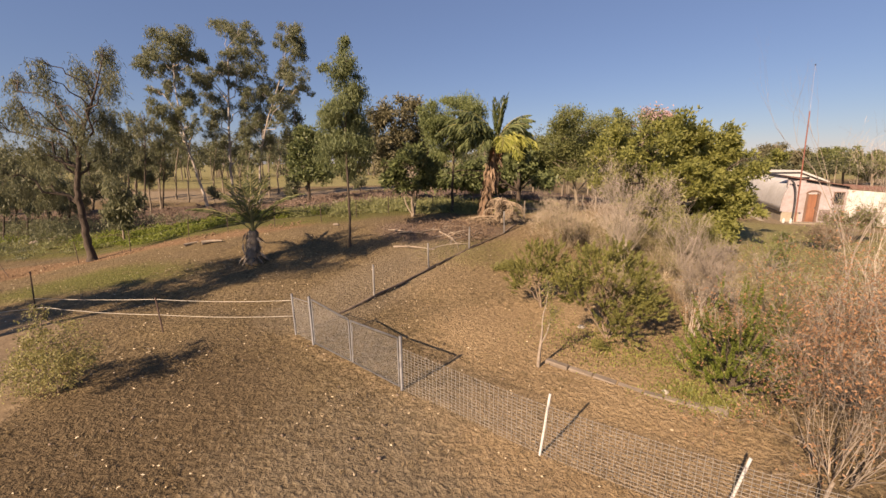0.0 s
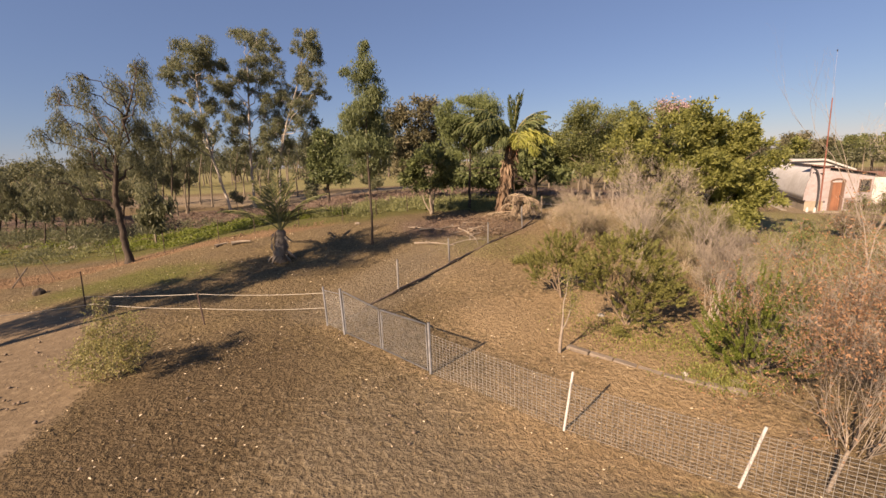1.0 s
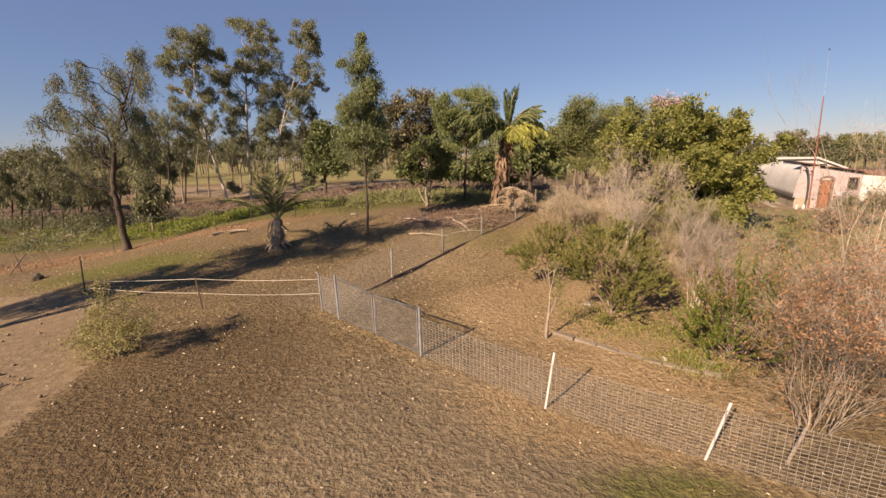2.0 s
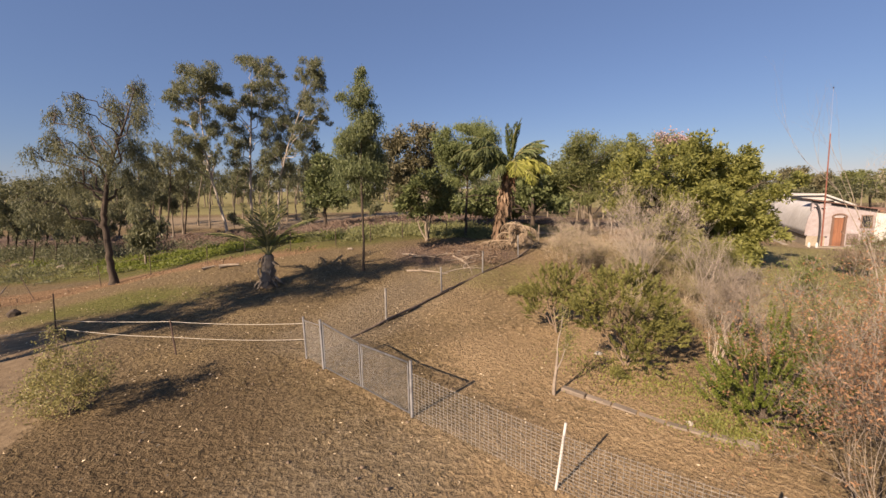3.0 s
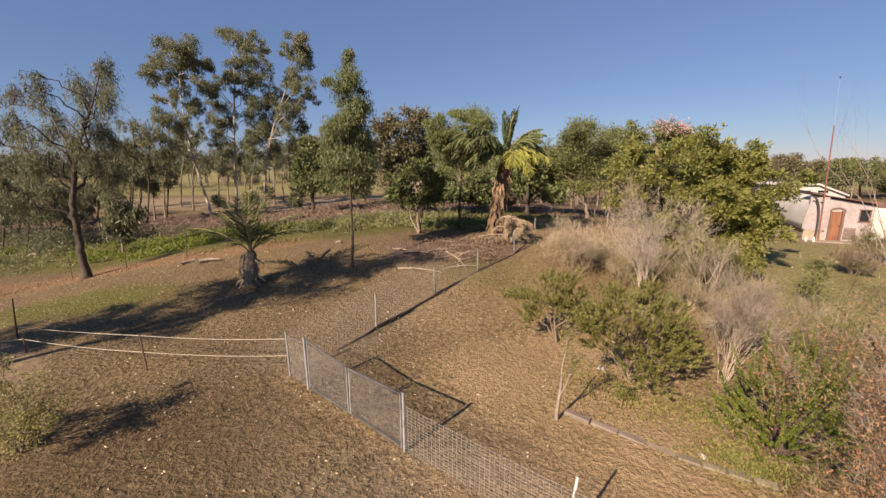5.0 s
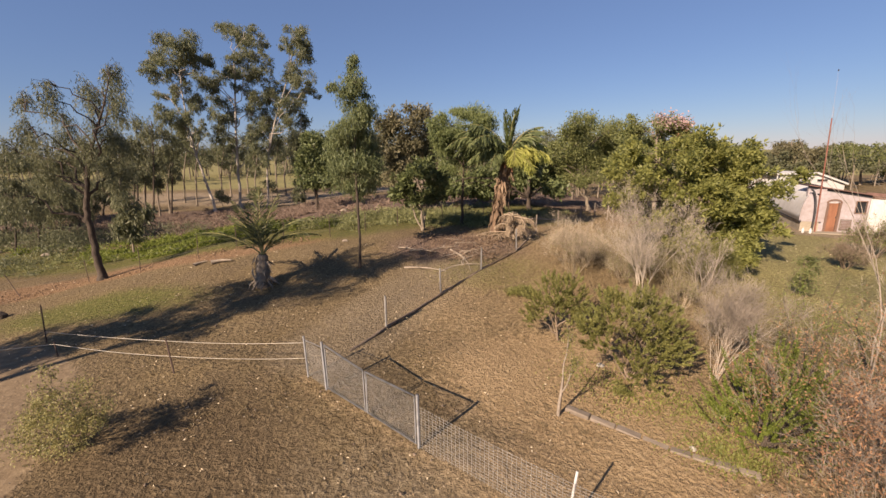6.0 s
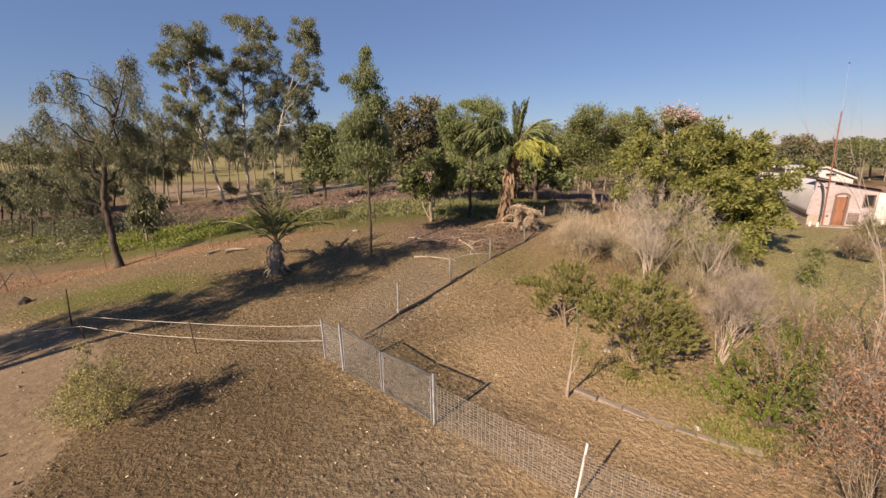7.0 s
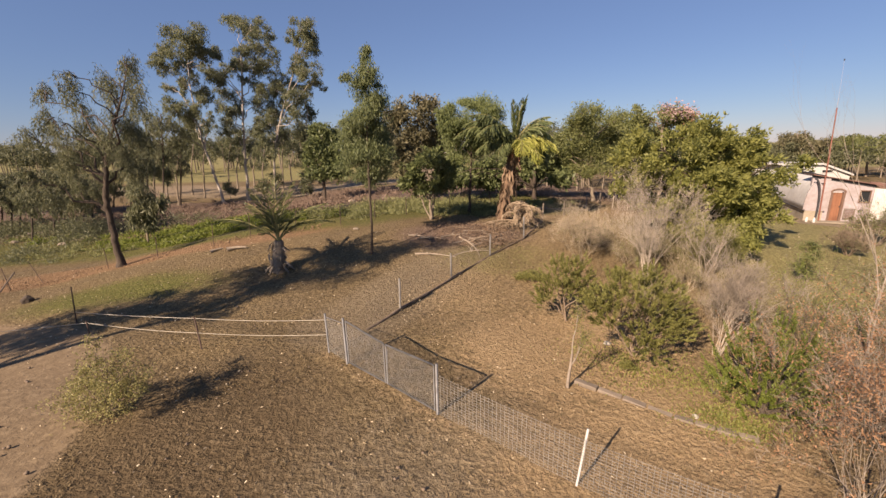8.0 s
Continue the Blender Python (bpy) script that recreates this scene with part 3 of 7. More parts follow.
tree("gum_tree", "leafy drooping young gum beside the creek flat", (-20.66, 27.00),
     [(0.00, 0.00, 0.00, 0.07), (0.18, 0.00, 2.48, 0.06), (0.29, 0.00, 3.99, 0.03)],
     [(0.64, -0.52, 3.48, 0.74, 0.89), (0.56, 0.15, 2.46, 0.76, 0.92), (-0.18, -0.33, 2.35, 0.68, 0.83), (0.20, -0.23, 1.56, 0.84, 0.53), (1.44, -0.24, 3.25, 0.45, 0.67), (-0.35, 0.10, 3.99, 0.53, 0.60)],
     LEAF_GREY, BARK_BROWN, 3200, 0.34, 0.08, 0.6, 12, clumps=9)
tree("gum_tree", "tall slender pale-barked gum leaning with rounded leaf clusters", (-26.97, 49.17),
     [(0.00, 0.00, 0.00, 0.17), (-0.44, 0.00, 2.58, 0.15), (-0.96, 0.00, 4.94, 0.13), (-1.42, 0.00, 7.56, 0.11), (-1.74, 0.00, 10.43, 0.09), (-1.82, 0.00, 13.81, 0.06), (-1.54, 0.00, 17.36, 0.03)],
     [(-0.22, -1.82, 18.50, 2.09, 1.39), (-3.93, 0.26, 17.34, 1.91, 1.10), (-0.28, -1.24, 16.62, 2.00, 1.28), (0.61, -0.27, 17.50, 1.45, 1.01), (-3.44, -2.58, 15.44, 1.25, 0.98), (-3.80, 1.58, 15.62, 1.83, 1.07), (-1.75, 0.43, 13.87, 1.20, 1.35), (-5.65, 1.97, 14.16, 0.93, 0.70), (-2.82, -0.39, 10.41, 1.65, 1.35), (-2.29, -2.41, 11.25, 1.29, 1.00), (0.84, 1.41, 17.15, 0.90, 0.98), (-0.60, -1.36, 11.69, 1.02, 1.02), (-3.78, 2.55, 9.33, 1.28, 1.12), (0.91, -2.37, 9.60, 0.87, 0.87), (-2.78, -2.18, 8.64, 1.02, 0.88), (-1.52, 2.02, 12.84, 0.94, 0.94)],
     LEAF_GUM, BARK_PALE, 31000, 0.26, 0.062, 0.6, 13, puffs=6, clumps=15, tight=0.36, tuft=(0.36, 0.6), limb_r=0.45, twig_r=0.022, sag=0.08)
tree("gum_tree", "tall straight pale-barked gum with a high broken crown", (-25.36, 52.15),
     [(0.00, 0.00, 0.00, 0.19), (0.12, 0.00, 2.57, 0.17), (0.29, 0.00, 5.40, 0.15), (0.64, 0.00, 9.50, 0.13), (1.14, 0.00, 14.09, 0.10), (1.61, 0.00, 18.47, 0.04)],
     [(1.43, 0.21, 20.84, 1.99, 1.38), (3.70, -0.95, 19.89, 1.80, 1.35), (4.42, 1.44, 20.01, 1.42, 1.26), (5.19, -2.35, 17.64, 1.62, 1.18), (2.52, -2.39, 16.73, 1.63, 1.19), (2.28, -0.17, 15.95, 2.03, 1.40), (-0.39, 1.26, 16.51, 1.44, 1.12), (-1.36, 0.06, 15.03, 1.73, 1.34), (2.98, -1.09, 13.90, 1.70, 1.39), (3.78, 2.25, 16.37, 1.63, 1.47), (-2.54, 2.56, 13.17, 1.50, 1.50), (2.57, 1.29, 11.93, 1.64, 1.64), (-0.09, -1.58, 9.55, 1.41, 1.41), (2.99, -1.31, 9.06, 1.26, 1.26), (-0.08, -2.45, 11.15, 1.37, 1.22), (-0.40, 2.57, 11.90, 1.34, 1.34), (-2.99, 1.76, 15.86, 1.46, 1.13), (-1.47, 2.56, 7.91, 1.20, 1.03), (0.71, 2.38, 6.94, 1.20, 1.11)],
     LEAF_GUM, BARK_PALE, 39000, 0.26, 0.062, 0.6, 14, puffs=6, clumps=15, tight=0.36, tuft=(0.36, 0.6), limb_r=0.45, twig_r=0.022, sag=0.08)
tree("gum_tree", "tall forked pale-barked gum with a leaning crown", (-21.78, 52.00),
     [(0.00, 0.00, 0.00, 0.15), (0.34, 0.00, 4.57, 0.13), (0.95, 0.00, 7.33, 0.11), (2.04, 0.00, 10.67, 0.09), (3.71, 0.00, 14.53, 0.07), (4.91, 0.00, 18.25, 0.03)],
     [(5.92, -2.28, 19.22, 1.61, 1.31), (6.10, -1.70, 17.84, 1.64, 1.34), (6.79, -1.64, 18.44, 0.97, 1.04), (4.41, 0.55, 16.52, 1.57, 1.26), (6.12, -2.11, 14.76, 1.50, 1.35), (6.25, 0.92, 13.99, 1.20, 0.88), (2.18, 2.18, 14.24, 1.48, 1.48), (4.74, -2.37, 11.99, 1.67, 1.21), (1.36, 0.40, 13.34, 1.43, 1.59), (1.56, 0.89, 10.75, 1.79, 1.38), (-0.30, 1.24, 9.45, 1.65, 1.65), (3.99, -1.83, 9.84, 1.39, 1.08), (4.29, 2.04, 13.52, 1.31, 0.99), (1.18, 2.13, 8.43, 1.18, 1.01), (0.31, 0.35, 7.35, 1.06, 0.98), (5.97, -1.79, 20.04, 1.03, 0.88)],
     LEAF_GUM, BARK_PALE, 32000, 0.26, 0.062, 0.6, 15, puffs=6, clumps=15, tight=0.36, tuft=(0.36, 0.6), limb_r=0.45, twig_r=0.022, sag=0.08)
tree("gum_tree", "slim grey-trunked gum in the creek belt", (-18.64, 55.00),
     [(0.00, 0.00, 0.00, 0.12), (0.45, 0.00, 4.93, 0.10), (0.73, 0.00, 8.55, 0.07), (1.23, 0.00, 11.35, 0.04)],
     [(0.85, 1.00, 10.75, 0.90, 1.20), (0.31, 0.04, 8.20, 1.04, 1.04), (1.30, 0.37, 7.11, 1.06, 1.21), (0.57, -0.50, 5.30, 1.05, 1.05)],
     LEAF_GUM, BARK_PALE, 1800, 0.5, 0.13, 0.35, 16, twig_r=0.03)
tree("gum_tree", "thin bare-stemmed gum in the creek belt", (-32.96, 48.00),
     [(0.00, 0.00, 0.00, 0.09), (0.18, 0.00, 3.12, 0.07), (0.88, 0.00, 5.13, 0.04)],
     [(0.85, 0.39, 3.80, 0.87, 1.07), (-0.33, 0.67, 4.60, 0.87, 1.01), (1.12, -0.37, 5.78, 0.72, 0.91)],
     LEAF_GUM, BARK_BROWN, 2200, 0.30, 0.07, 0.5, 20, puffs=4, clumps=10, tight=0.42, group="creek belt gums", twig_r=0.025)
tree("gum_tree", "thin bare-stemmed gum in the creek belt", (-33.10, 50.00),
     [(0.00, 0.00, 0.00, 0.10), (0.32, 0.00, 3.54, 0.08), (1.17, 0.00, 6.36, 0.04)],
     [(1.15, 0.41, 5.01, 0.90, 1.11), (-0.06, 0.70, 5.83, 0.90, 1.04), (1.39, -0.39, 7.01, 0.74, 0.95)],
     LEAF_GUM, BARK_BROWN, 2200, 0.30, 0.07, 0.5, 21, puffs=4, clumps=10, tight=0.42, group="creek belt gums", twig_r=0.025)
tree("gum_tree", "thin bare-stemmed gum in the creek belt", (-37.26, 60.00),
     [(0.00, 0.00, 0.00, 0.11), (0.42, 0.00, 3.92, 0.09), (1.46, 0.00, 7.66, 0.05)],
     [(1.48, 0.48, 6.07, 1.08, 1.33), (0.03, 0.83, 7.06, 1.08, 1.24), (1.70, -0.46, 8.43, 0.89, 1.13)],
     LEAF_GUM, BARK_BROWN, 2200, 0.30, 0.07, 0.5, 22, puffs=4, clumps=10, tight=0.42, group="creek belt gums", twig_r=0.025)
tree("gum_tree", "thin bare-stemmed gum in the creek belt", (-33.21, 56.00),
     [(0.00, 0.00, 0.00, 0.11), (0.45, 0.00, 4.29, 0.09), (1.49, 0.00, 8.36, 0.05)],
     [(1.54, 0.45, 6.90, 1.00, 1.23), (0.19, 0.77, 7.82, 1.00, 1.16), (1.70, -0.43, 9.07, 0.83, 1.05)],
     LEAF_GUM, BARK_BROWN, 2200, 0.30, 0.07, 0.5, 23, puffs=4, clumps=10, tight=0.42, group="creek belt gums", twig_r=0.025)
tree("gum_tree", "thin bare-stemmed gum in the creek belt", (-31.79, 60.00),
     [(0.00, 0.00, 0.00, 0.11), (0.33, 0.00, 3.81, 0.09), (1.29, 0.00, 7.56, 0.05)],
     [(1.39, 0.49, 5.97, 1.08, 1.33), (-0.05, 0.83, 6.96, 1.08, 1.24), (1.47, -0.46, 8.33, 0.89, 1.13)],
     LEAF_GUM, BARK_BROWN, 2200, 0.30, 0.07, 0.5, 24, puffs=4, clumps=10, tight=0.42, group="creek belt gums", twig_r=0.025)
tree("gum_tree", "thin bare-stemmed gum in the creek belt", (-21.50, 48.00),
     [(0.00, 0.00, 0.00, 0.09), (0.20, 0.00, 3.98, 0.07), (0.91, 0.00, 6.99, 0.04)],
     [(1.05, 0.39, 5.70, 0.86, 1.06), (-0.10, 0.67, 6.50, 0.86, 1.00), (1.01, -0.37, 7.60, 0.71, 0.91)],
     LEAF_GUM, BARK_BROWN, 2200, 0.30, 0.07, 0.5, 25, puffs=4, clumps=10, tight=0.42, group="creek belt gums", twig_r=0.025)
tree("gum_tree", "thin bare-stemmed gum in the creek belt", (-24.48, 62.00),
     [(0.00, 0.00, 0.00, 0.12), (0.20, 0.00, 4.33, 0.10), (1.06, 0.00, 8.18, 0.05)],
     [(1.29, 0.50, 6.55, 1.11, 1.37), (-0.18, 0.86, 7.57, 1.11, 1.28), (1.17, -0.48, 8.96, 0.92, 1.16)],
     LEAF_GUM, BARK_BROWN, 2200, 0.30, 0.07, 0.5, 26, puffs=4, clumps=10, tight=0.42, group="creek belt gums", twig_r=0.025)
tree("gum_tree", "thin bare-stemmed gum in the creek belt", (-24.61, 66.00),
     [(0.00, 0.00, 0.00, 0.13), (0.05, 0.00, 3.21, 0.10), (0.81, 0.00, 6.03, 0.06)],
     [(1.07, 0.54, 4.24, 1.19, 1.47), (-0.51, 0.92, 5.34, 1.19, 1.38), (0.90, -0.51, 6.89, 0.98, 1.25)],
     LEAF_GUM, BARK_BROWN, 2200, 0.30, 0.07, 0.5, 27, puffs=4, clumps=10, tight=0.42, group="creek belt gums", twig_r=0.025)
tree("gum_tree", "thin bare-stemmed gum in the creek belt", (-33.12, 46.00),
     [(0.00, 0.00, 0.00, 0.09), (0.27, 0.00, 3.24, 0.07), (1.03, 0.00, 5.54, 0.04)],
     [(0.98, 0.38, 4.28, 0.83, 1.03), (-0.15, 0.64, 5.04, 0.84, 0.96), (1.27, -0.36, 6.16, 0.69, 0.87)],
     LEAF_GUM, BARK_BROWN, 2200, 0.30, 0.07, 0.5, 28, puffs=4, clumps=10, tight=0.42, group="creek belt gums", twig_r=0.025)
tree("gum_tree", "thin bare-stemmed gum in the creek belt", (-32.50, 70.00),
     [(0.00, 0.00, 0.00, 0.13), (0.12, 0.00, 2.59, 0.11), (1.00, 0.00, 5.60, 0.06)],
     [(1.18, 0.57, 3.69, 1.27, 1.56), (-0.51, 0.98, 4.86, 1.27, 1.46), (1.17, -0.54, 6.52, 1.04, 1.33)],
     LEAF_GUM, BARK_BROWN, 2200, 0.30, 0.07, 0.5, 29, puffs=4, clumps=10, tight=0.42, group="creek belt gums", twig_r=0.025)
tree("gum_tree", "thin bare-stemmed gum in the creek belt", (-33.47, 66.00),
     [(0.00, 0.00, 0.00, 0.13), (0.21, 0.00, 3.12, 0.10), (1.14, 0.00, 6.47, 0.06)],
     [(1.27, 0.54, 4.69, 1.19, 1.46), (-0.32, 0.92, 5.78, 1.19, 1.38), (1.33, -0.51, 7.33, 0.98, 1.25)],
     LEAF_GUM, BARK_BROWN, 2200, 0.30, 0.07, 0.5, 30, puffs=4, clumps=10, tight=0.42, group="creek belt gums", twig_r=0.025)
tree("pine_tree", "slender upright feathery tree with a bare lower trunk", (-3.65, 17.63),
     [(0.00, 0.00, 0.00, 0.06), (0.08, 0.00, 1.40, 0.05), (0.10, 0.00, 2.90, 0.05), (0.12, 0.00, 4.80, 0.04), (0.23, 0.00, 6.81, 0.02), (0.36, 0.00, 8.51, 0.01)],
     [(0.36, -0.08, 8.28, 0.29, 0.43), (0.38, -0.44, 7.64, 0.53, 0.45), (0.15, 0.01, 7.12, 0.68, 0.52), (0.38, 0.24, 6.62, 0.72, 0.56), (-0.14, -0.39, 6.02, 0.59, 0.49), (0.59, 0.20, 6.05, 0.62, 0.50), (-0.19, 0.56, 5.39, 0.92, 0.58), (0.47, 0.68, 5.15, 0.76, 0.64), (-0.67, 0.54, 4.76, 0.70, 0.58), (0.11, 0.23, 4.44, 0.92, 0.57), (0.75, 0.46, 4.43, 0.52, 0.58), (-0.48, 0.54, 3.84, 0.71, 0.53), (0.18, 0.68, 3.70, 0.65, 0.48), (-0.56, -0.02, 7.64, 0.24, 0.24), (-0.75, 0.45, 5.63, 0.40, 0.40)],
     LEAF_PINE, BARK_DARK, 34000, 0.14, 0.032, 0.6, 31, puffs=3, core=True, clumps=9, tight=0.5, limb_r=0.25, twig_r=0.012, sag=0.15)
tree("shade_tree", "dense dark-leaved shade tree with a bronze top", (-2.48, 31.00),
     [(0.00, 0.00, 0.00, 0.16), (0.06, 0.00, 2.20, 0.13), (0.25, 0.00, 4.27, 0.08), (0.62, 0.00, 6.67, 0.04)],
     [(-0.74, -0.19, 6.21, 0.99, 0.91), (1.09, -1.20, 7.02, 0.95, 0.71), (-1.22, -0.99, 4.69, 1.06, 1.06), (0.58, 0.13, 5.41, 1.34, 1.18), (2.31, 0.65, 5.89, 0.85, 1.02), (-0.31, -0.27, 3.26, 1.27, 1.06), (1.68, 1.10, 4.17, 1.14, 1.23), (-1.54, 1.18, 3.02, 0.89, 0.89)],
     LEAF_BROWN, BARK_DARK, 16000, 0.26, 0.09, 0.25, 32, puffs=3, core=True, clumps=9, tight=0.5, twig_r=0.02)
tree("shade_tree", "dark broad-leaved shade tree", (-11.42, 38.00),
     [(0.00, 0.00, 0.00, 0.16), (0.21, 0.00, 3.41, 0.13), (0.28, 0.00, 5.93, 0.06)],
     [(0.04, 0.84, 5.96, 1.16, 1.05), (-0.32, -0.62, 4.19, 1.02, 1.33), (1.17, 0.02, 4.41, 1.04, 1.46), (0.35, -0.75, 2.68, 1.34, 0.93), (1.87, -1.16, 2.92, 0.92, 0.92), (0.89, 1.18, 5.95, 0.74, 0.64)],
     LEAF_DARK, BARK_DARK, 9000, 0.34, 0.12, 0.25, 33, twig_r=0.02)
tree("small_tree", "low multi-stemmed tree with large dark leaves", (-1.01, 23.23),
     [(0.00, 0.00, 0.00, 0.08), (-0.05, 0.00, 0.69, 0.07), (-0.06, 0.00, 1.51, 0.05)],
     [(-0.88, -0.25, 2.72, 0.63, 0.54), (-0.06, -0.80, 3.23, 0.74, 0.55), (0.86, -0.62, 2.72, 0.62, 0.56), (-0.52, 0.20, 1.86, 0.72, 0.49), (0.59, -0.37, 1.95, 0.64, 0.45), (0.19, -0.48, 3.64, 0.56, 0.40), (-1.33, -0.06, 2.15, 0.45, 0.39)],
     LEAF_DARK, BARK_BROWN, 4600, 0.27, 0.09, 0.25, 34, limb_r=0.7, twig_r=0.015, stems=4, rosette=8)
tree("shade_tree", "light green feathery tree on a thin dark trunk", (1.34, 24.63),
     [(0.00, 0.00, 0.00, 0.09), (0.03, 0.00, 1.83, 0.07), (0.17, 0.00, 4.15, 0.05), (0.23, 0.00, 6.06, 0.02)],
     [(0.29, -0.07, 6.61, 0.98, 0.46), (-0.85, -0.71, 5.90, 0.83, 0.64), (1.16, -0.44, 6.07, 0.84, 0.64), (0.12, 0.34, 5.26, 1.34, 0.81), (-1.03, 0.06, 4.56, 0.74, 0.67), (1.26, -0.27, 4.96, 0.72, 0.59), (-0.20, 0.63, 3.70, 0.90, 0.59), (-1.44, -1.12, 5.25, 0.51, 0.51), (0.73, -0.03, 4.08, 0.60, 0.47)],
     LEAF_FEATHER, BARK_DARK, 32000, 0.15, 0.036, 0.6, 35, puffs=3, core=True, clumps=9, tight=0.5, twig_r=0.015)
tree("shade_tree", "very dark dense tree behind the palm", (7.34, 33.00),
     [(0.00, 0.00, 0.00, 0.17), (-0.05, 0.00, 2.09, 0.14), (-0.12, 0.00, 3.87, 0.06)],
     [(0.06, 0.27, 3.20, 1.56, 1.10), (1.96, 1.57, 2.90, 1.34, 1.34), (-1.13, 2.95, 2.90, 1.29, 1.19), (-3.67, 0.38, 2.58, 1.38, 1.11), (0.98, 1.17, 4.21, 1.12, 0.84), (1.37, -2.94, 1.92, 0.92, 0.59), (-0.64, 1.51, 2.0, 1.44, 0.75), (-4.92, -0.72, 2.13, 0.99, 0.81), (-6.69, -0.12, 2.43, 1.09, 0.91), (-6.08, -1.43, 1.68, 0.97, 0.62), (-4.05, 0.22, 1.51, 1.11, 0.65), (-1.66, 2.50, 1.18, 1.19, 0.64), (-7.83, -1.27, 1.95, 0.79, 0.62)],
     LEAF_DARK, BARK_DARK, 12500, 0.36, 0.14, 0.25, 36, twig_r=0.02)
tree("shade_tree", "sunlit olive-green spreading tree", (12.25, 33.00),
     [(0.00, 0.00, 0.00, 0.14), (-0.37, 0.00, 2.30, 0.11), (-0.48, 0.00, 4.96, 0.06)],
     [(-1.59, -2.13, 7.01, 1.07, 0.66), (-1.87, -0.60, 6.57, 0.87, 0.70), (-1.82, -0.95, 5.30, 1.13, 1.04), (1.11, 1.58, 5.96, 1.40, 1.22), (0.17, 0.57, 4.07, 1.66, 1.29), (-1.23, 2.13, 3.71, 1.35, 1.26), (1.37, -0.39, 6.45, 0.97, 0.70), (2.17, 2.12, 4.49, 1.34, 1.25), (-0.91, 0.4, 2.75, 1.5, 0.62), (-3.1, 0.6, 3.7, 1.1, 0.9), (-2.9, 1.2, 4.9, 0.9, 0.7), (-1.90, 1.81, 2.85, 0.87, 0.8), (3.53, 0.76, 2.85, 1.12, 0.8)],
     LEAF_OLIVE, BARK_BROWN, 38000, 0.19, 0.06, 0.3, 37, puffs=3, core=True, clumps=9, tight=0.5, twig_r=0.02)
tree("shade_tree", "rounded olive-green tree with dull pink and red blossom", (16.07, 30.00),
     [(0.00, 0.00, 0.00, 0.16), (-0.24, 0.00, 3.87, 0.13), (-0.32, 0.00, 6.24, 0.05)],
     [(-1.77, 0.41, 6.60, 0.90, 0.65), (-0.08, -0.20, 6.68, 1.36, 0.56), (1.39, -0.01, 6.35, 1.05, 0.73), (0.03, 2.92, 5.55, 1.52, 1.07), (2.03, 2.81, 5.08, 1.52, 1.16), (1.96, -0.50, 5.02, 1.04, 0.96), (-3.39, -2.55, 4.53, 1.05, 0.98), (-2.43, 0.56, 5.71, 0.74, 0.74), (4.21, -0.30, 4.40, 1.38, 0.81), (4.60, -1.96, 4.28, 1.00, 0.69)],
     LEAF_OLIVE, BARK_BROWN, 24000, 0.21, 0.07, 0.3, 38, puffs=3, core=True, clumps=9, tight=0.5, twig_r=0.02, flowers=((LEAF_FLOWER, 1500, (-0.8, 2.4, 6.3, 8.0)), (LEAF_RED, 1100, (0.6, 2.9, 4.9, 6.6))))
# The fruit tree's crown by slices: place across, lowest and highest leaf mass
MANGO = [(-4.1, 3.2, 4.2), (-3.1, 2.5, 4.6), (-2.1, 1.8, 4.9), (-1.3, 1.0, 5.0), (-0.5, 0.7, 4.9), (0.3, 0.8, 4.6), (0.95, 0.9, 4.4), (1.5, 0.95, 3.8), (1.85, 1.5, 3.0)]
tree("mango_tree", "broad bushy yellow-green fruit tree with leaves to the ground", (11.95, 17.89),
     [(0.00, 0.00, 0.00, 0.14), (-0.34, 0.00, 0.91, 0.13), (-0.72, 0.00, 2.08, 0.09), (-1.07, 0.00, 3.82, 0.05)],
     [(x + 0.2 * math.sin(5 * z), 0.9 * math.cos(3.7 * z + x) - 0.2, z, 0.86, 0.72) for x, lo, hi in MANGO for z in np.arange(lo, hi + 0.05, (hi - lo) / max(1, round((hi - lo) / 0.95)))],
     LEAF_LIME, BARK_DARK, 60000, 0.185, 0.062, 0.22, 39, puffs=5, clumps=7, tight=0.6, tuft=(0.36, 0.58), rosette=9, limb_r=0.5, twig_r=0.014)
tree("shade_tree", "rounded brown-green tree beyond the house", (52.90, 60.00),
     [(0.00, 0.00, 0.00, 0.21), (-0.49, 0.00, 3.97, 0.15), (-0.98, 0.00, 6.36, 0.08)],
     [(0.44, 1.51, 5.90, 2.19, 1.35), (-2.63, -0.60, 4.64, 1.80, 1.47), (-0.28, -1.27, 4.60, 1.78, 1.45), (-0.99, -0.71, 3.34, 2.46, 1.15)],
     LEAF_BROWN, BARK_BROWN, 9000, 0.36, 0.12, 0.4, 40, puffs=3, clumps=6, twig_r=0.03)
tree("shade_tree", "low green tree beyond the house", (62.75, 64.00),
     [(0.00, 0.00, 0.00, 0.17), (-0.59, 0.00, 2.91, 0.14), (-0.89, 0.00, 4.20, 0.08)],
     [(-1.24, 0.22, 3.61, 1.95, 1.24), (-0.82, -1.43, 3.11, 1.90, 1.21), (-3.58, -1.61, 2.32, 1.56, 1.04)],
     LEAF_OLIVE, BARK_BROWN, 7000, 0.36, 0.12, 0.4, 41, puffs=3, clumps=6, twig_r=0.03)
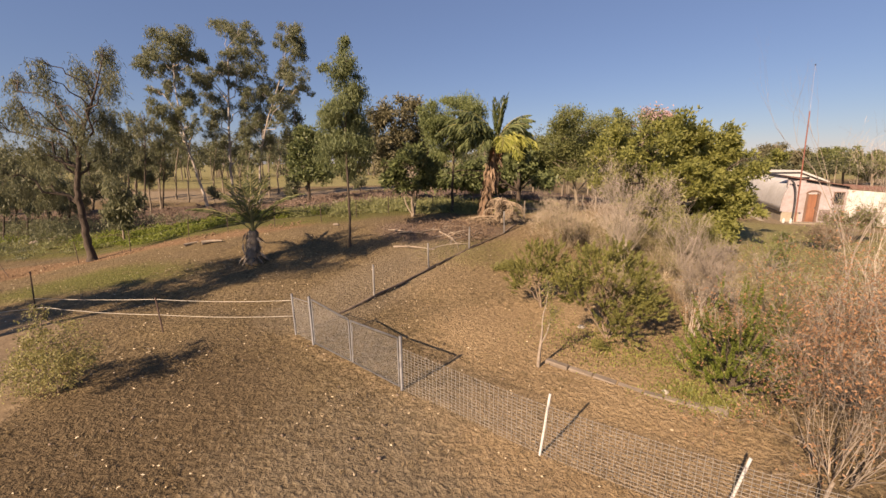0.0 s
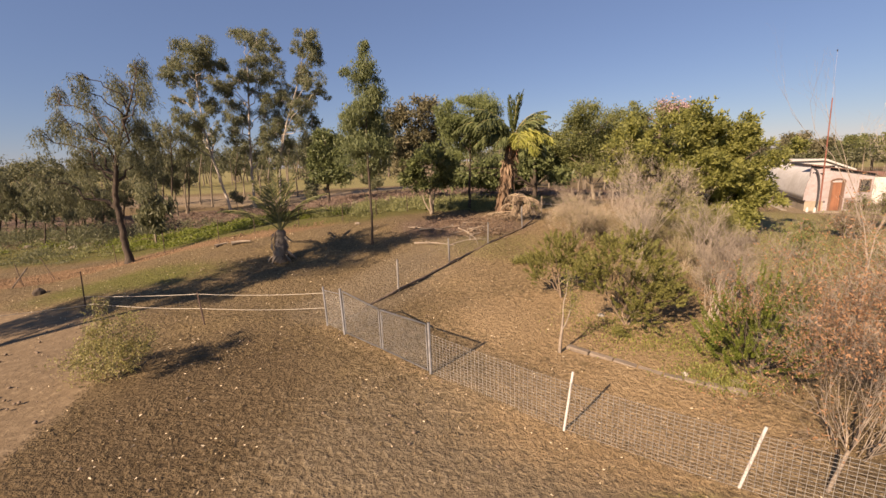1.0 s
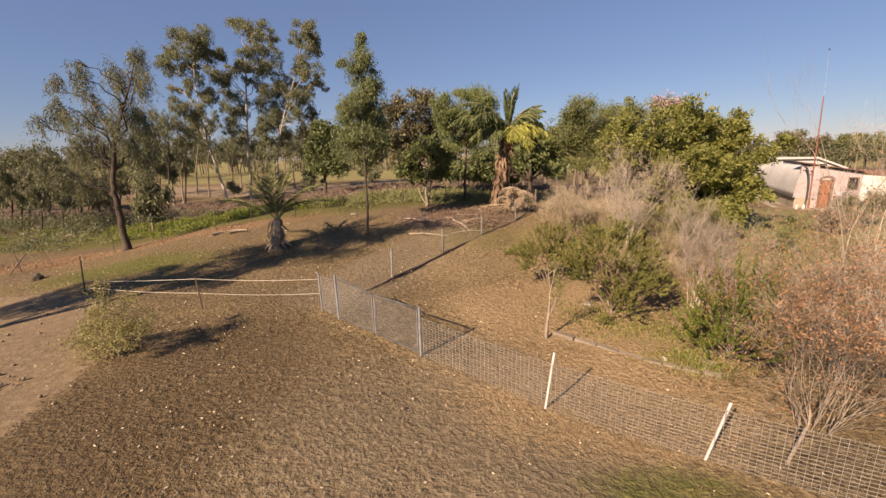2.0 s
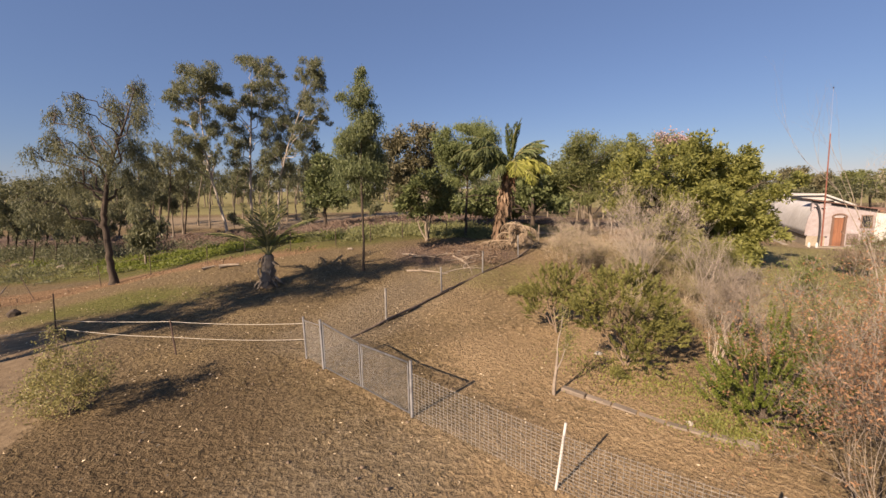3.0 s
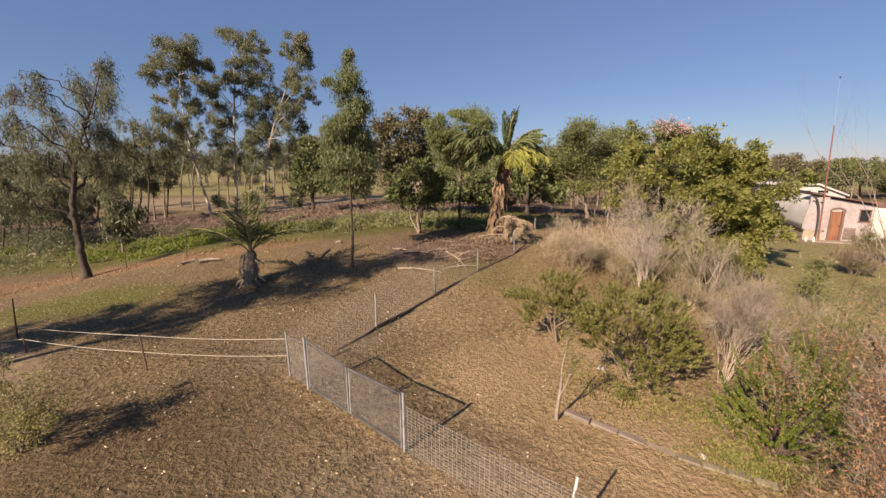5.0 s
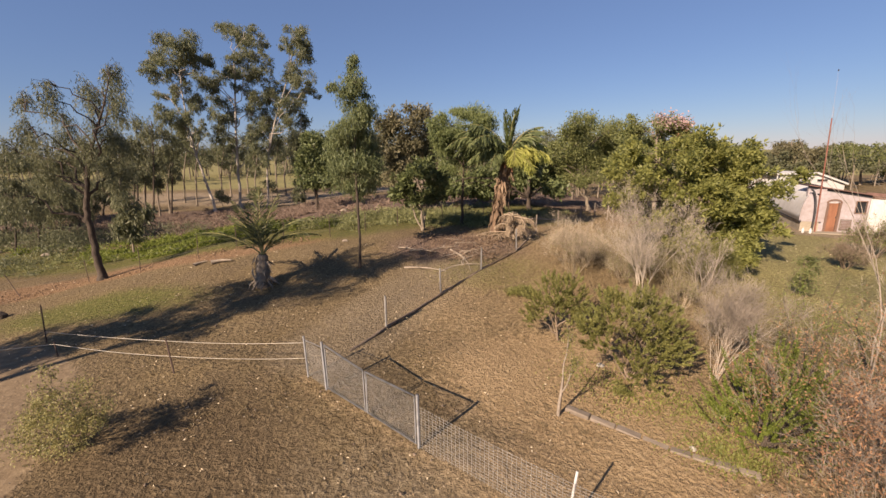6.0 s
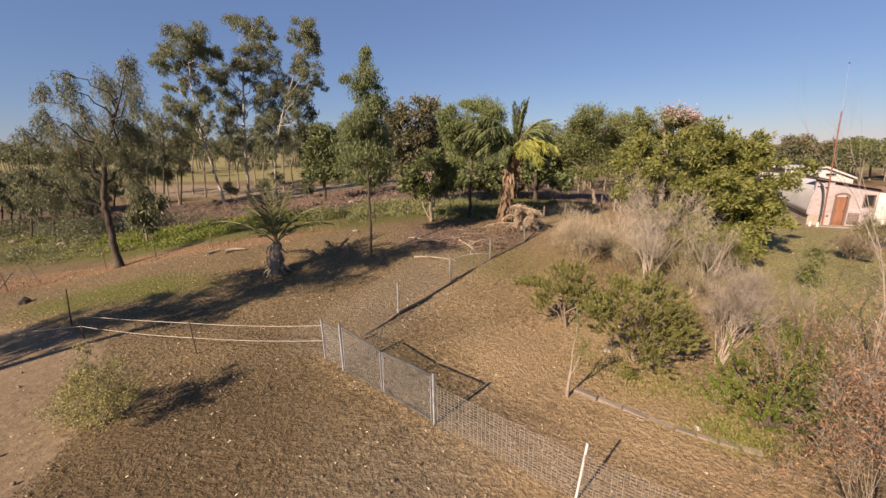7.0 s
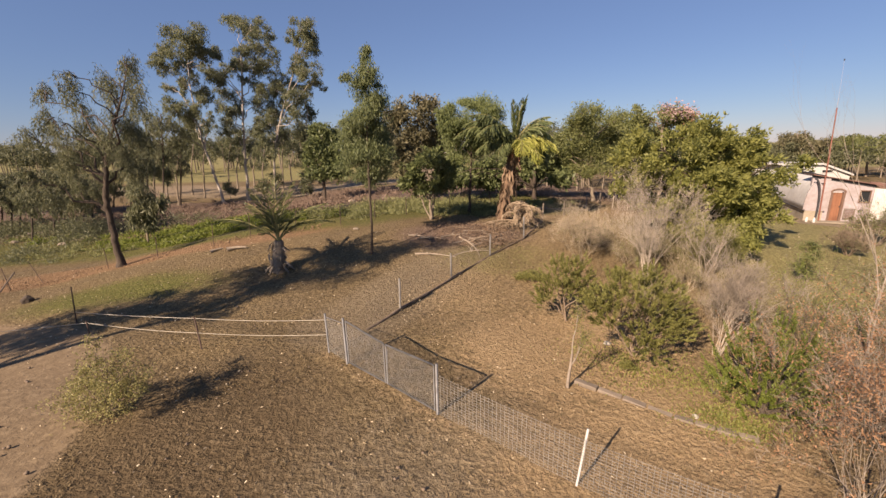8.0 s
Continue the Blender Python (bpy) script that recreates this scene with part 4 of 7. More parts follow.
tree("shade_tree", "dark green tree beyond the white wall", (61.44, 58.00),
     [(0.00, 0.00, 0.00, 0.15), (-0.58, 0.00, 3.06, 0.12), (-1.06, 0.00, 5.01, 0.07)],
     [(-1.04, 1.13, 4.78, 1.46, 0.97), (-2.33, -1.89, 4.26, 1.70, 1.39), (-0.37, 0.74, 3.04, 1.95, 1.30), (1.64, -0.08, 3.41, 1.60, 1.60)],
     LEAF_OLIVE, BARK_BROWN, 8000, 0.36, 0.12, 0.4, 42, puffs=3, clumps=6, twig_r=0.03)
tree("shade_tree", "olive tree beyond the house roof", (65.92, 58.00),
     [(0.00, 0.00, 0.00, 0.15), (-0.63, 0.00, 2.98, 0.12), (-1.15, 0.00, 4.93, 0.07)],
     [(-0.02, 0.87, 4.37, 1.78, 1.30), (0.96, 0.03, 3.73, 1.76, 1.44), (2.18, 1.64, 2.50, 2.32, 1.32), (4.67, 1.14, 3.27, 1.96, 1.63)],
     LEAF_OLIVE, BARK_BROWN, 8000, 0.36, 0.12, 0.4, 43, puffs=3, clumps=6, twig_r=0.03)
tree("shrub", "olive needle-leaved shrub with a dark shaded heart", (4.68, 9.8),
     [(0.00, 0.00, 0.00, 0.04), (-0.04, 0.00, 0.44, 0.03), (-0.16, 0.00, 1.01, 0.02)],
     [(-0.89, -1.17, 1.98, 0.57, 0.31), (0.09, -0.41, 1.20, 0.56, 0.41), (-0.99, -0.39, 1.81, 0.46, 0.31), (0.20, -0.98, 1.26, 0.41, 0.32), (-0.28, -0.65, 0.92, 0.62, 0.31), (0.61, -0.61, 1.54, 0.30, 0.33), (-0.67, -0.94, 2.32, 0.40, 0.20), (0.08, -0.64, 1.82, 0.39, 0.27), (-1.04, -0.83, 1.42, 0.36, 0.30), (0.93, -0.51, 1.00, 0.28, 0.25), (-0.18, -0.98, 0.83, 0.39, 0.21), (-0.35, -0.76, 2.50, 0.35, 0.20), (-0.79, -0.49, 2.29, 0.36, 0.21), (0.37, -0.42, 2.05, 0.37, 0.24), (-1.40, -0.68, 1.72, 0.27, 0.27)],
     LEAF_MALLEE, TWIG_BROWN, 26000, 0.075, 0.016, 0.0, 51, clumps=9, spray=0.20, tight=0.27, limb_r=0.5, twig_r=0.006, category="bush", stems=5)
tree("shrub", "low olive needle-leaved shrub on grey stems", (3.45, 11.8),
     [(0.00, 0.00, 0.00, 0.026), (-0.08, 0.00, 0.55, 0.022), (-0.16, 0.00, 1.1, 0.014)],
     [(-0.35, 0.1, 1.75, 0.42, 0.26), (0.05, -0.1, 1.85, 0.40, 0.24), (0.35, 0.0, 1.45, 0.42, 0.26), (-0.62, -0.1, 1.3, 0.38, 0.24), (-0.2, -0.25, 1.2, 0.42, 0.26), (0.15, 0.3, 1.0, 0.40, 0.24), (0.5, -0.2, 0.95, 0.30, 0.2), (-0.75, 0.1, 0.8, 0.26, 0.16)],
     LEAF_MALLEE, TWIG_BROWN, 17000, 0.075, 0.016, 0.0, 52, spray=0.20, stems=2, clumps=11, tight=0.5, limb_r=0.8, twig_r=0.006, category="bush")
tree("shrub", "tiny round green seedling shrub", (4.15, 9.07),
     [(0.00, 0.00, 0.00, 0.01), (-0.01, 0.00, 0.16, 0.01), (-0.02, 0.00, 0.25, 0.01)],
     [(-0.02, 0.01, 0.28, 0.18, 0.13), (0.25, 0.18, 0.04, 0.14, 0.10)],
     LEAF_MALLEE, TWIG_BROWN, 900, 0.07, 0.014, 0.1, 53, twig_r=0.004, category="bush")
tree("shrub", "low green shrub beside the netting fence", (2.96, 14.79),
     [(0.00, 0.00, 0.00, 0.02), (-0.01, 0.00, 0.19, 0.01), (-0.01, 0.00, 0.30, 0.01)],
     [(-0.01, -0.01, 0.31, 0.39, 0.17), (-0.33, 0.32, 0.11, 0.31, 0.13), (0.34, 0.08, 0.18, 0.26, 0.13)],
     LEAF_MALLEE, TWIG_BROWN, 1800, 0.1, 0.02, 0.1, 54, twig_r=0.005, category="bush")
tree("shrub", "upright olive shrub standing on the lawn", (13.3, 14.2),
     [(0.00, 0.00, 0.00, 0.03), (-0.12, 0.00, 0.61, 0.02), (-0.29, 0.00, 1.26, 0.01)],
     [(-0.28, 0.04, 1.36, 0.25, 0.25), (-0.25, -0.19, 1.05, 0.29, 0.29), (-0.30, 0.01, 0.72, 0.27, 0.27), (-0.04, 0.00, 0.43, 0.31, 0.25), (-0.03, -0.03, 1.47, 0.19, 0.19)],
     LEAF_OLIVE, TWIG_BROWN, 1700, 0.085, 0.032, 0.1, 55, clumps=7, tight=0.6, twig_r=0.006, category="bush")
tree("shrub", "dense grey-green scrub beneath the fruit tree", (10.6, 15.5),
     [(0.00, 0.00, 0.00, 0.03), (-0.08, 0.00, 0.60, 0.03), (-0.21, 0.00, 1.15, 0.01)],
     [(-0.62, -0.45, 1.55, 0.52, 0.33), (-0.10, -0.46, 1.62, 0.50, 0.33), (0.45, -0.2, 1.3, 0.5, 0.35), (-0.89, -0.43, 1.0, 0.45, 0.33), (0.10, 0.17, 0.6, 0.6, 0.32), (0.8, -0.1, 0.8, 0.45, 0.35)],
     LEAF_MALLEE, TWIG_GREY, 12000, 0.075, 0.014, 0.15, 56, clumps=14, stems=4, twig_r=0.006, category="bush")
tree("shrub", "airy pale sage-green shrub in the bare yard", (-7.37, 7.30),
     [(0.00, 0.00, 0.00, 0.02), (0.03, 0.00, 0.40, 0.01), (0.04, 0.00, 0.85, 0.01)],
     [(-0.09, 0.12, 1.09, 0.44, 0.27), (-0.62, 0.16, 0.69, 0.41, 0.31), (0.38, -0.15, 0.94, 0.46, 0.33), (-0.36, 0.12, 0.45, 0.59, 0.35), (0.56, -0.25, 0.63, 0.39, 0.30), (-0.79, 0.13, 0.35, 0.35, 0.24), (-0.38, 0.31, -0.02, 0.54, 0.25), (0.39, 0.13, 0.69, 0.28, 0.24), (0.03, -0.11, 1.47, 0.23, 0.26), (-0.26, 0.26, 1.61, 0.17, 0.20), (0.75, -0.19, 0.71, 0.23, 0.17), (-0.33, 0.06, 1.03, 0.27, 0.24)],
     LEAF_WISPY, TWIG_BROWN, 7800, 0.05, 0.021, 0.0, 59, puffs=5, clumps=7, tight=0.75, limb_r=0.6, twig_r=0.007, category="bush", stems=7)
tree("gum_tree", "scrubby grey-green young gum beyond the creek", (-37.36, 34.00),
     [(0.00, 0.00, 0.00, 0.07), (0.77, 0.00, 2.99, 0.06), (1.10, 0.00, 4.86, 0.03)],
     [(1.77, -0.72, 4.90, 0.64, 0.51), (1.56, 0.21, 4.38, 0.62, 0.62), (-0.19, 0.38, 4.20, 0.62, 0.62), (1.61, -0.70, 3.71, 0.74, 0.65), (1.04, 0.25, 3.20, 0.57, 0.57), (1.14, -0.99, 3.10, 0.55, 0.51), (1.77, -0.99, 2.54, 0.65, 0.56)],
     LEAF_GREY, BARK_DARK, 4000, 0.26, 0.05, 0.7, 60, puffs=4, clumps=9, tight=0.45, weep=0.4, group="creek scrub gums", twig_r=0.02)
tree("gum_tree", "scrubby grey-green young gum beyond the creek", (-31.61, 30.00),
     [(0.00, 0.00, 0.00, 0.06), (0.77, 0.00, 3.33, 0.05), (1.15, 0.00, 5.38, 0.03)],
     [(1.73, -0.67, 5.35, 0.65, 0.51), (1.60, 0.19, 4.79, 0.62, 0.62), (-0.14, 0.35, 4.61, 0.62, 0.62), (1.54, -0.65, 4.08, 0.75, 0.65), (1.01, 0.24, 3.55, 0.58, 0.58), (1.11, -0.93, 3.43, 0.56, 0.51), (1.64, -0.93, 2.84, 0.57, 0.49)],
     LEAF_GREY, BARK_DARK, 4276, 0.26, 0.05, 0.7, 61, puffs=4, clumps=9, tight=0.45, weep=0.4, group="creek scrub gums", twig_r=0.02)
tree("gum_tree", "scrubby grey-green young gum beyond the creek", (-31.83, 32.00),
     [(0.00, 0.00, 0.00, 0.07), (0.67, 0.00, 2.88, 0.06), (0.94, 0.00, 4.65, 0.03)],
     [(1.50, -0.68, 4.68, 0.61, 0.48), (1.40, 0.19, 4.18, 0.58, 0.58), (-0.23, 0.36, 4.02, 0.58, 0.58), (1.37, -0.66, 3.56, 0.70, 0.61), (0.94, 0.24, 3.07, 0.54, 0.54), (0.92, -0.94, 2.99, 0.52, 0.48), (1.53, -0.94, 2.46, 0.61, 0.52)],
     LEAF_GREY, BARK_DARK, 4000, 0.26, 0.05, 0.7, 62, puffs=4, clumps=9, tight=0.45, weep=0.4, group="creek scrub gums", twig_r=0.02)
tree("gum_tree", "scrubby grey-green young gum beyond the creek", (-33.87, 36.00),
     [(0.00, 0.00, 0.00, 0.08), (0.68, 0.00, 2.79, 0.06), (0.94, 0.00, 4.67, 0.03)],
     [(1.53, -0.76, 4.70, 0.68, 0.54), (1.48, 0.22, 4.20, 0.65, 0.65), (-0.34, 0.40, 4.03, 0.66, 0.66), (1.43, -0.74, 3.53, 0.79, 0.69), (1.00, 0.27, 3.01, 0.61, 0.61), (0.92, -1.05, 2.93, 0.59, 0.54), (1.61, -1.05, 2.36, 0.69, 0.59)],
     LEAF_GREY, BARK_DARK, 4000, 0.26, 0.05, 0.7, 63, puffs=4, clumps=9, tight=0.45, weep=0.4, group="creek scrub gums", twig_r=0.02)
tree("gum_tree", "scrubby grey-green young gum beyond the creek", (-35.56, 40.00),
     [(0.00, 0.00, 0.00, 0.08), (0.57, 0.00, 1.97, 0.07), (0.67, 0.00, 3.37, 0.03)],
     [(1.30, -0.85, 3.43, 0.76, 0.60), (1.35, 0.25, 3.11, 0.73, 0.73), (-0.66, 0.45, 2.97, 0.73, 0.73), (1.31, -0.83, 2.60, 0.88, 0.77), (0.92, 0.30, 2.13, 0.68, 0.68), (0.78, -1.18, 2.12, 0.65, 0.60), (1.60, -1.18, 1.64, 0.77, 0.66)],
     LEAF_GREY, BARK_DARK, 4000, 0.26, 0.05, 0.7, 64, puffs=4, clumps=9, tight=0.45, weep=0.4, group="creek scrub gums", twig_r=0.02)
tree("gum_tree", "scrubby grey-green young gum beyond the creek", (-39.60, 34.00),
     [(0.00, 0.00, 0.00, 0.07), (0.91, 0.00, 3.13, 0.06), (1.38, 0.00, 5.36, 0.03)],
     [(2.11, -0.74, 5.34, 0.70, 0.55), (1.83, 0.21, 4.74, 0.67, 0.67), (-0.09, 0.39, 4.55, 0.68, 0.68), (1.86, -0.73, 3.96, 0.81, 0.71), (1.17, 0.26, 3.39, 0.63, 0.63), (1.39, -1.03, 3.26, 0.61, 0.56), (1.99, -1.03, 2.62, 0.65, 0.56)],
     LEAF_GREY, BARK_DARK, 4186, 0.26, 0.05, 0.7, 65, puffs=4, clumps=9, tight=0.45, weep=0.4, group="creek scrub gums", twig_r=0.02)
tree("gum_tree", "scrubby grey-green young gum beyond the creek", (-41.77, 34.00),
     [(0.00, 0.00, 0.00, 0.07), (1.02, 0.00, 3.41, 0.06), (1.60, 0.00, 5.86, 0.03)],
     [(2.39, -0.77, 5.79, 0.76, 0.60), (2.05, 0.22, 5.15, 0.73, 0.73), (-0.03, 0.41, 4.94, 0.73, 0.73), (2.09, -0.75, 4.30, 0.88, 0.77), (1.27, 0.27, 3.69, 0.68, 0.68), (1.62, -1.07, 3.53, 0.66, 0.60), (2.19, -1.07, 2.83, 0.65, 0.55)],
     LEAF_GREY, BARK_DARK, 4364, 0.26, 0.05, 0.7, 66, puffs=4, clumps=9, tight=0.45, weep=0.4, group="creek scrub gums", twig_r=0.02)
tree("gum_tree", "scrubby grey-green young gum beyond the creek", (-31.06, 44.00),
     [(0.00, 0.00, 0.00, 0.09), (1.14, 0.00, 5.86, 0.07), (1.76, 0.00, 10.44, 0.04)],
     [(2.35, -1.19, 9.94, 1.38, 1.08), (2.91, 0.34, 8.97, 1.33, 1.33), (-0.64, 0.63, 8.63, 1.34, 1.34), (2.07, -1.16, 7.30, 1.60, 1.40), (1.56, 0.42, 6.38, 1.25, 1.25), (1.38, -1.64, 5.90, 1.19, 1.10)],
     LEAF_GREY, BARK_DARK, 5237, 0.26, 0.05, 0.7, 67, puffs=4, clumps=9, tight=0.45, weep=0.4, group="creek scrub gums", twig_r=0.02)
tree("gum_tree", "scrubby grey-green young gum beyond the creek", (-34.25, 46.00),
     [(0.00, 0.00, 0.00, 0.10), (1.26, 0.00, 6.06, 0.08), (1.97, 0.00, 10.95, 0.04)],
     [(2.64, -1.25, 10.40, 1.46, 1.15), (3.16, 0.36, 9.39, 1.41, 1.41), (-0.62, 0.66, 9.02, 1.43, 1.43), (2.31, -1.22, 7.61, 1.70, 1.48), (1.69, 0.44, 6.64, 1.33, 1.33), (1.59, -1.73, 6.11, 1.27, 1.16)],
     LEAF_GUM, BARK_DARK, 5280, 0.26, 0.05, 0.7, 68, puffs=4, clumps=9, tight=0.45, weep=0.4, group="creek scrub gums", twig_r=0.02)
tree("gum_tree", "scrubby grey-green young gum beyond the creek", (-34.68, 44.00),
     [(0.00, 0.00, 0.00, 0.09), (1.10, 0.00, 5.12, 0.08), (1.69, 0.00, 9.12, 0.04)],
     [(2.34, -1.11, 8.78, 1.21, 0.95), (2.66, 0.32, 7.89, 1.17, 1.17), (-0.49, 0.58, 7.58, 1.18, 1.18), (2.07, -1.08, 6.44, 1.40, 1.23), (1.52, 0.39, 5.60, 1.09, 1.09), (1.39, -1.53, 5.21, 1.05, 0.96)],
     LEAF_GREY, BARK_DARK, 4891, 0.26, 0.05, 0.7, 69, puffs=4, clumps=9, tight=0.45, weep=0.4, group="creek scrub gums", twig_r=0.02)
tree("gum_tree", "scrubby grey-green young gum beyond the creek", (-32.91, 50.00),
     [(0.00, 0.00, 0.00, 0.10), (1.23, 0.00, 6.29, 0.08), (1.89, 0.00, 11.52, 0.04)],
     [(2.51, -1.35, 10.93, 1.58, 1.24), (3.24, 0.39, 9.84, 1.53, 1.53), (-0.81, 0.71, 9.46, 1.54, 1.54), (2.22, -1.32, 7.92, 1.83, 1.60), (1.73, 0.48, 6.88, 1.43, 1.43), (1.42, -1.87, 6.30, 1.37, 1.26)],
     LEAF_GUM, BARK_DARK, 5266, 0.26, 0.05, 0.7, 70, puffs=4, clumps=9, tight=0.45, weep=0.4, group="creek scrub gums", twig_r=0.02)
tree("gum_tree", "scrubby grey-green young gum beyond the creek", (-38.95, 54.00),
     [(0.00, 0.00, 0.00, 0.11), (1.18, 0.00, 5.69, 0.09), (1.76, 0.00, 10.21, 0.04)],
     [(2.46, -1.31, 9.84, 1.39, 1.09), (2.93, 0.38, 8.85, 1.34, 1.34), (-0.67, 0.69, 8.51, 1.35, 1.35), (2.21, -1.28, 7.18, 1.61, 1.41), (1.72, 0.46, 6.25, 1.25, 1.25), (1.38, -1.81, 5.76, 1.20, 1.10)],
     LEAF_GREY, BARK_DARK, 4732, 0.26, 0.05, 0.7, 71, puffs=4, clumps=9, tight=0.45, weep=0.4, group="creek scrub gums", twig_r=0.02)
tree("gum_tree", "scrubby grey-green young gum beyond the creek", (-42.47, 38.00),
     [(0.00, 0.00, 0.00, 0.08), (0.80, 0.00, 2.62, 0.07), (1.11, 0.00, 4.45, 0.03)],
     [(1.88, -0.80, 4.50, 0.72, 0.57), (1.64, 0.23, 4.01, 0.69, 0.69), (-0.32, 0.42, 3.84, 0.69, 0.69), (1.74, -0.78, 3.35, 0.83, 0.73), (1.09, 0.28, 2.82, 0.64, 0.64), (1.24, -1.11, 2.74, 0.62, 0.57), (1.96, -1.11, 2.17, 0.73, 0.62)],
     LEAF_GREY, BARK_DARK, 4000, 0.26, 0.05, 0.7, 79, puffs=4, clumps=9, tight=0.45, weep=0.4, group="creek scrub gums", twig_r=0.02)
tree("gum_tree", "scrubby grey-green young gum beyond the creek", (-42.75, 40.00),
     [(0.00, 0.00, 0.00, 0.08), (0.81, 0.00, 2.67, 0.07), (1.11, 0.00, 4.59, 0.03)],
     [(1.88, -0.84, 4.63, 0.76, 0.60), (1.68, 0.24, 4.13, 0.73, 0.73), (-0.36, 0.45, 3.95, 0.73, 0.73), (1.75, -0.82, 3.43, 0.87, 0.76), (1.13, 0.30, 2.88, 0.68, 0.68), (1.22, -1.17, 2.79, 0.65, 0.60), (1.98, -1.17, 2.19, 0.76, 0.65)],
     LEAF_GREY, BARK_DARK, 4000, 0.26, 0.05, 0.7, 80, puffs=4, clumps=9, tight=0.45, weep=0.4, group="creek scrub gums", twig_r=0.02)
tree("gum_tree", "scrubby grey-green young gum beyond the creek", (-42.65, 42.00),
     [(0.00, 0.00, 0.00, 0.09), (0.72, 0.00, 2.21, 0.07), (0.93, 0.00, 3.89, 0.04)],
     [(1.69, -0.89, 3.95, 0.80, 0.63), (1.58, 0.26, 3.54, 0.76, 0.76), (-0.55, 0.47, 3.37, 0.77, 0.77), (1.63, -0.87, 2.92, 0.92, 0.80), (1.06, 0.31, 2.40, 0.71, 0.71), (1.09, -1.23, 2.35, 0.69, 0.63), (1.92, -1.23, 1.80, 0.80, 0.69)],
     LEAF_GUM, BARK_DARK, 4000, 0.26, 0.05, 0.7, 81, puffs=4, clumps=9, tight=0.45, weep=0.4, group="creek scrub gums", twig_r=0.02)
tree("gum_tree", "scrubby grey-green young gum beyond the creek", (-42.32, 44.00),
     [(0.00, 0.00, 0.00, 0.09), (0.77, 0.00, 2.32, 0.08), (1.02, 0.00, 4.32, 0.04)],
     [(1.77, -0.93, 4.36, 0.83, 0.66), (1.71, 0.27, 3.87, 0.80, 0.80), (-0.52, 0.49, 3.68, 0.80, 0.80), (1.69, -0.91, 3.15, 0.96, 0.84), (1.15, 0.33, 2.57, 0.74, 0.74), (1.09, -1.29, 2.48, 0.72, 0.66), (1.96, -1.29, 1.86, 0.84, 0.72)],
     LEAF_GREY, BARK_DARK, 4000, 0.26, 0.05, 0.7, 82, puffs=4, clumps=9, tight=0.45, weep=0.4, group="creek scrub gums", twig_r=0.02)
tree("gum_tree", "scrubby grey-green young gum beyond the creek", (-41.82, 46.00),
     [(0.00, 0.00, 0.00, 0.10), (0.62, 0.00, 1.75, 0.08), (0.71, 0.00, 3.22, 0.04)],
     [(1.45, -0.98, 3.29, 0.88, 0.69), (1.50, 0.28, 2.99, 0.84, 0.84), (-0.81, 0.52, 2.84, 0.84, 0.84), (1.49, -0.95, 2.45, 1.01, 0.88), (1.02, 0.34, 1.95, 0.78, 0.78), (0.90, -1.35, 1.93, 0.75, 0.69), (1.84, -1.35, 1.43, 0.88, 0.75)],
     LEAF_GUM, BARK_DARK, 4000, 0.26, 0.05, 0.7, 83, puffs=4, clumps=9, tight=0.45, weep=0.4, group="creek scrub gums", twig_r=0.02)
tree("gum_tree", "scrubby grey-green young gum beyond the creek", (-41.43, 48.00),
     [(0.00, 0.00, 0.00, 0.10), (0.73, 0.00, 2.08, 0.08), (0.89, 0.00, 4.00, 0.04)],
     [(1.61, -1.02, 4.05, 0.91, 0.72), (1.70, 0.29, 3.60, 0.87, 0.87), (-0.70, 0.54, 3.41, 0.88, 0.88), (1.59, -0.99, 2.88, 1.05, 0.92), (1.16, 0.36, 2.30, 0.81, 0.81), (0.94, -1.40, 2.22, 0.78, 0.72), (1.91, -1.41, 1.60, 0.92, 0.78)],
     LEAF_GREY, BARK_DARK, 4000, 0.26, 0.05, 0.7, 84, puffs=4, clumps=9, tight=0.45, weep=0.4, group="creek scrub gums", twig_r=0.02)
tree("gum_tree", "scrubby grey-green young gum beyond the creek", (-41.29, 50.00),
     [(0.00, 0.00, 0.00, 0.11), (0.76, 0.00, 2.39, 0.09), (0.94, 0.00, 4.51, 0.04)],
     [(1.65, -1.05, 4.55, 0.95, 0.74), (1.78, 0.30, 4.04, 0.91, 0.91), (-0.70, 0.56, 3.84, 0.91, 0.91), (1.62, -1.03, 3.24, 1.09, 0.95), (1.22, 0.37, 2.63, 0.84, 0.84), (0.92, -1.46, 2.52, 0.81, 0.74), (1.93, -1.46, 1.84, 0.95, 0.82)],
     LEAF_GREY, BARK_DARK, 4000, 0.26, 0.05, 0.7, 85, puffs=4, clumps=9, tight=0.45, weep=0.4, group="creek scrub gums", twig_r=0.02)
tree("gum_tree", "scrubby grey-green young gum beyond the creek", (-45.21, 38.00),
     [(0.00, 0.00, 0.00, 0.08), (0.90, 0.00, 2.72, 0.07), (1.31, 0.00, 4.76, 0.03)],
     [(2.13, -0.80, 4.79, 0.72, 0.57), (1.79, 0.23, 4.23, 0.69, 0.69), (-0.19, 0.42, 4.05, 0.69, 0.69), (1.92, -0.78, 3.50, 0.83, 0.73), (1.19, 0.28, 2.95, 0.64, 0.64), (1.42, -1.11, 2.84, 0.62, 0.57), (2.11, -1.11, 2.22, 0.73, 0.62)],
     LEAF_GREY, BARK_DARK, 4000, 0.26, 0.05, 0.7, 86, puffs=4, clumps=9, tight=0.45, weep=0.4, group="creek scrub gums", twig_r=0.02)
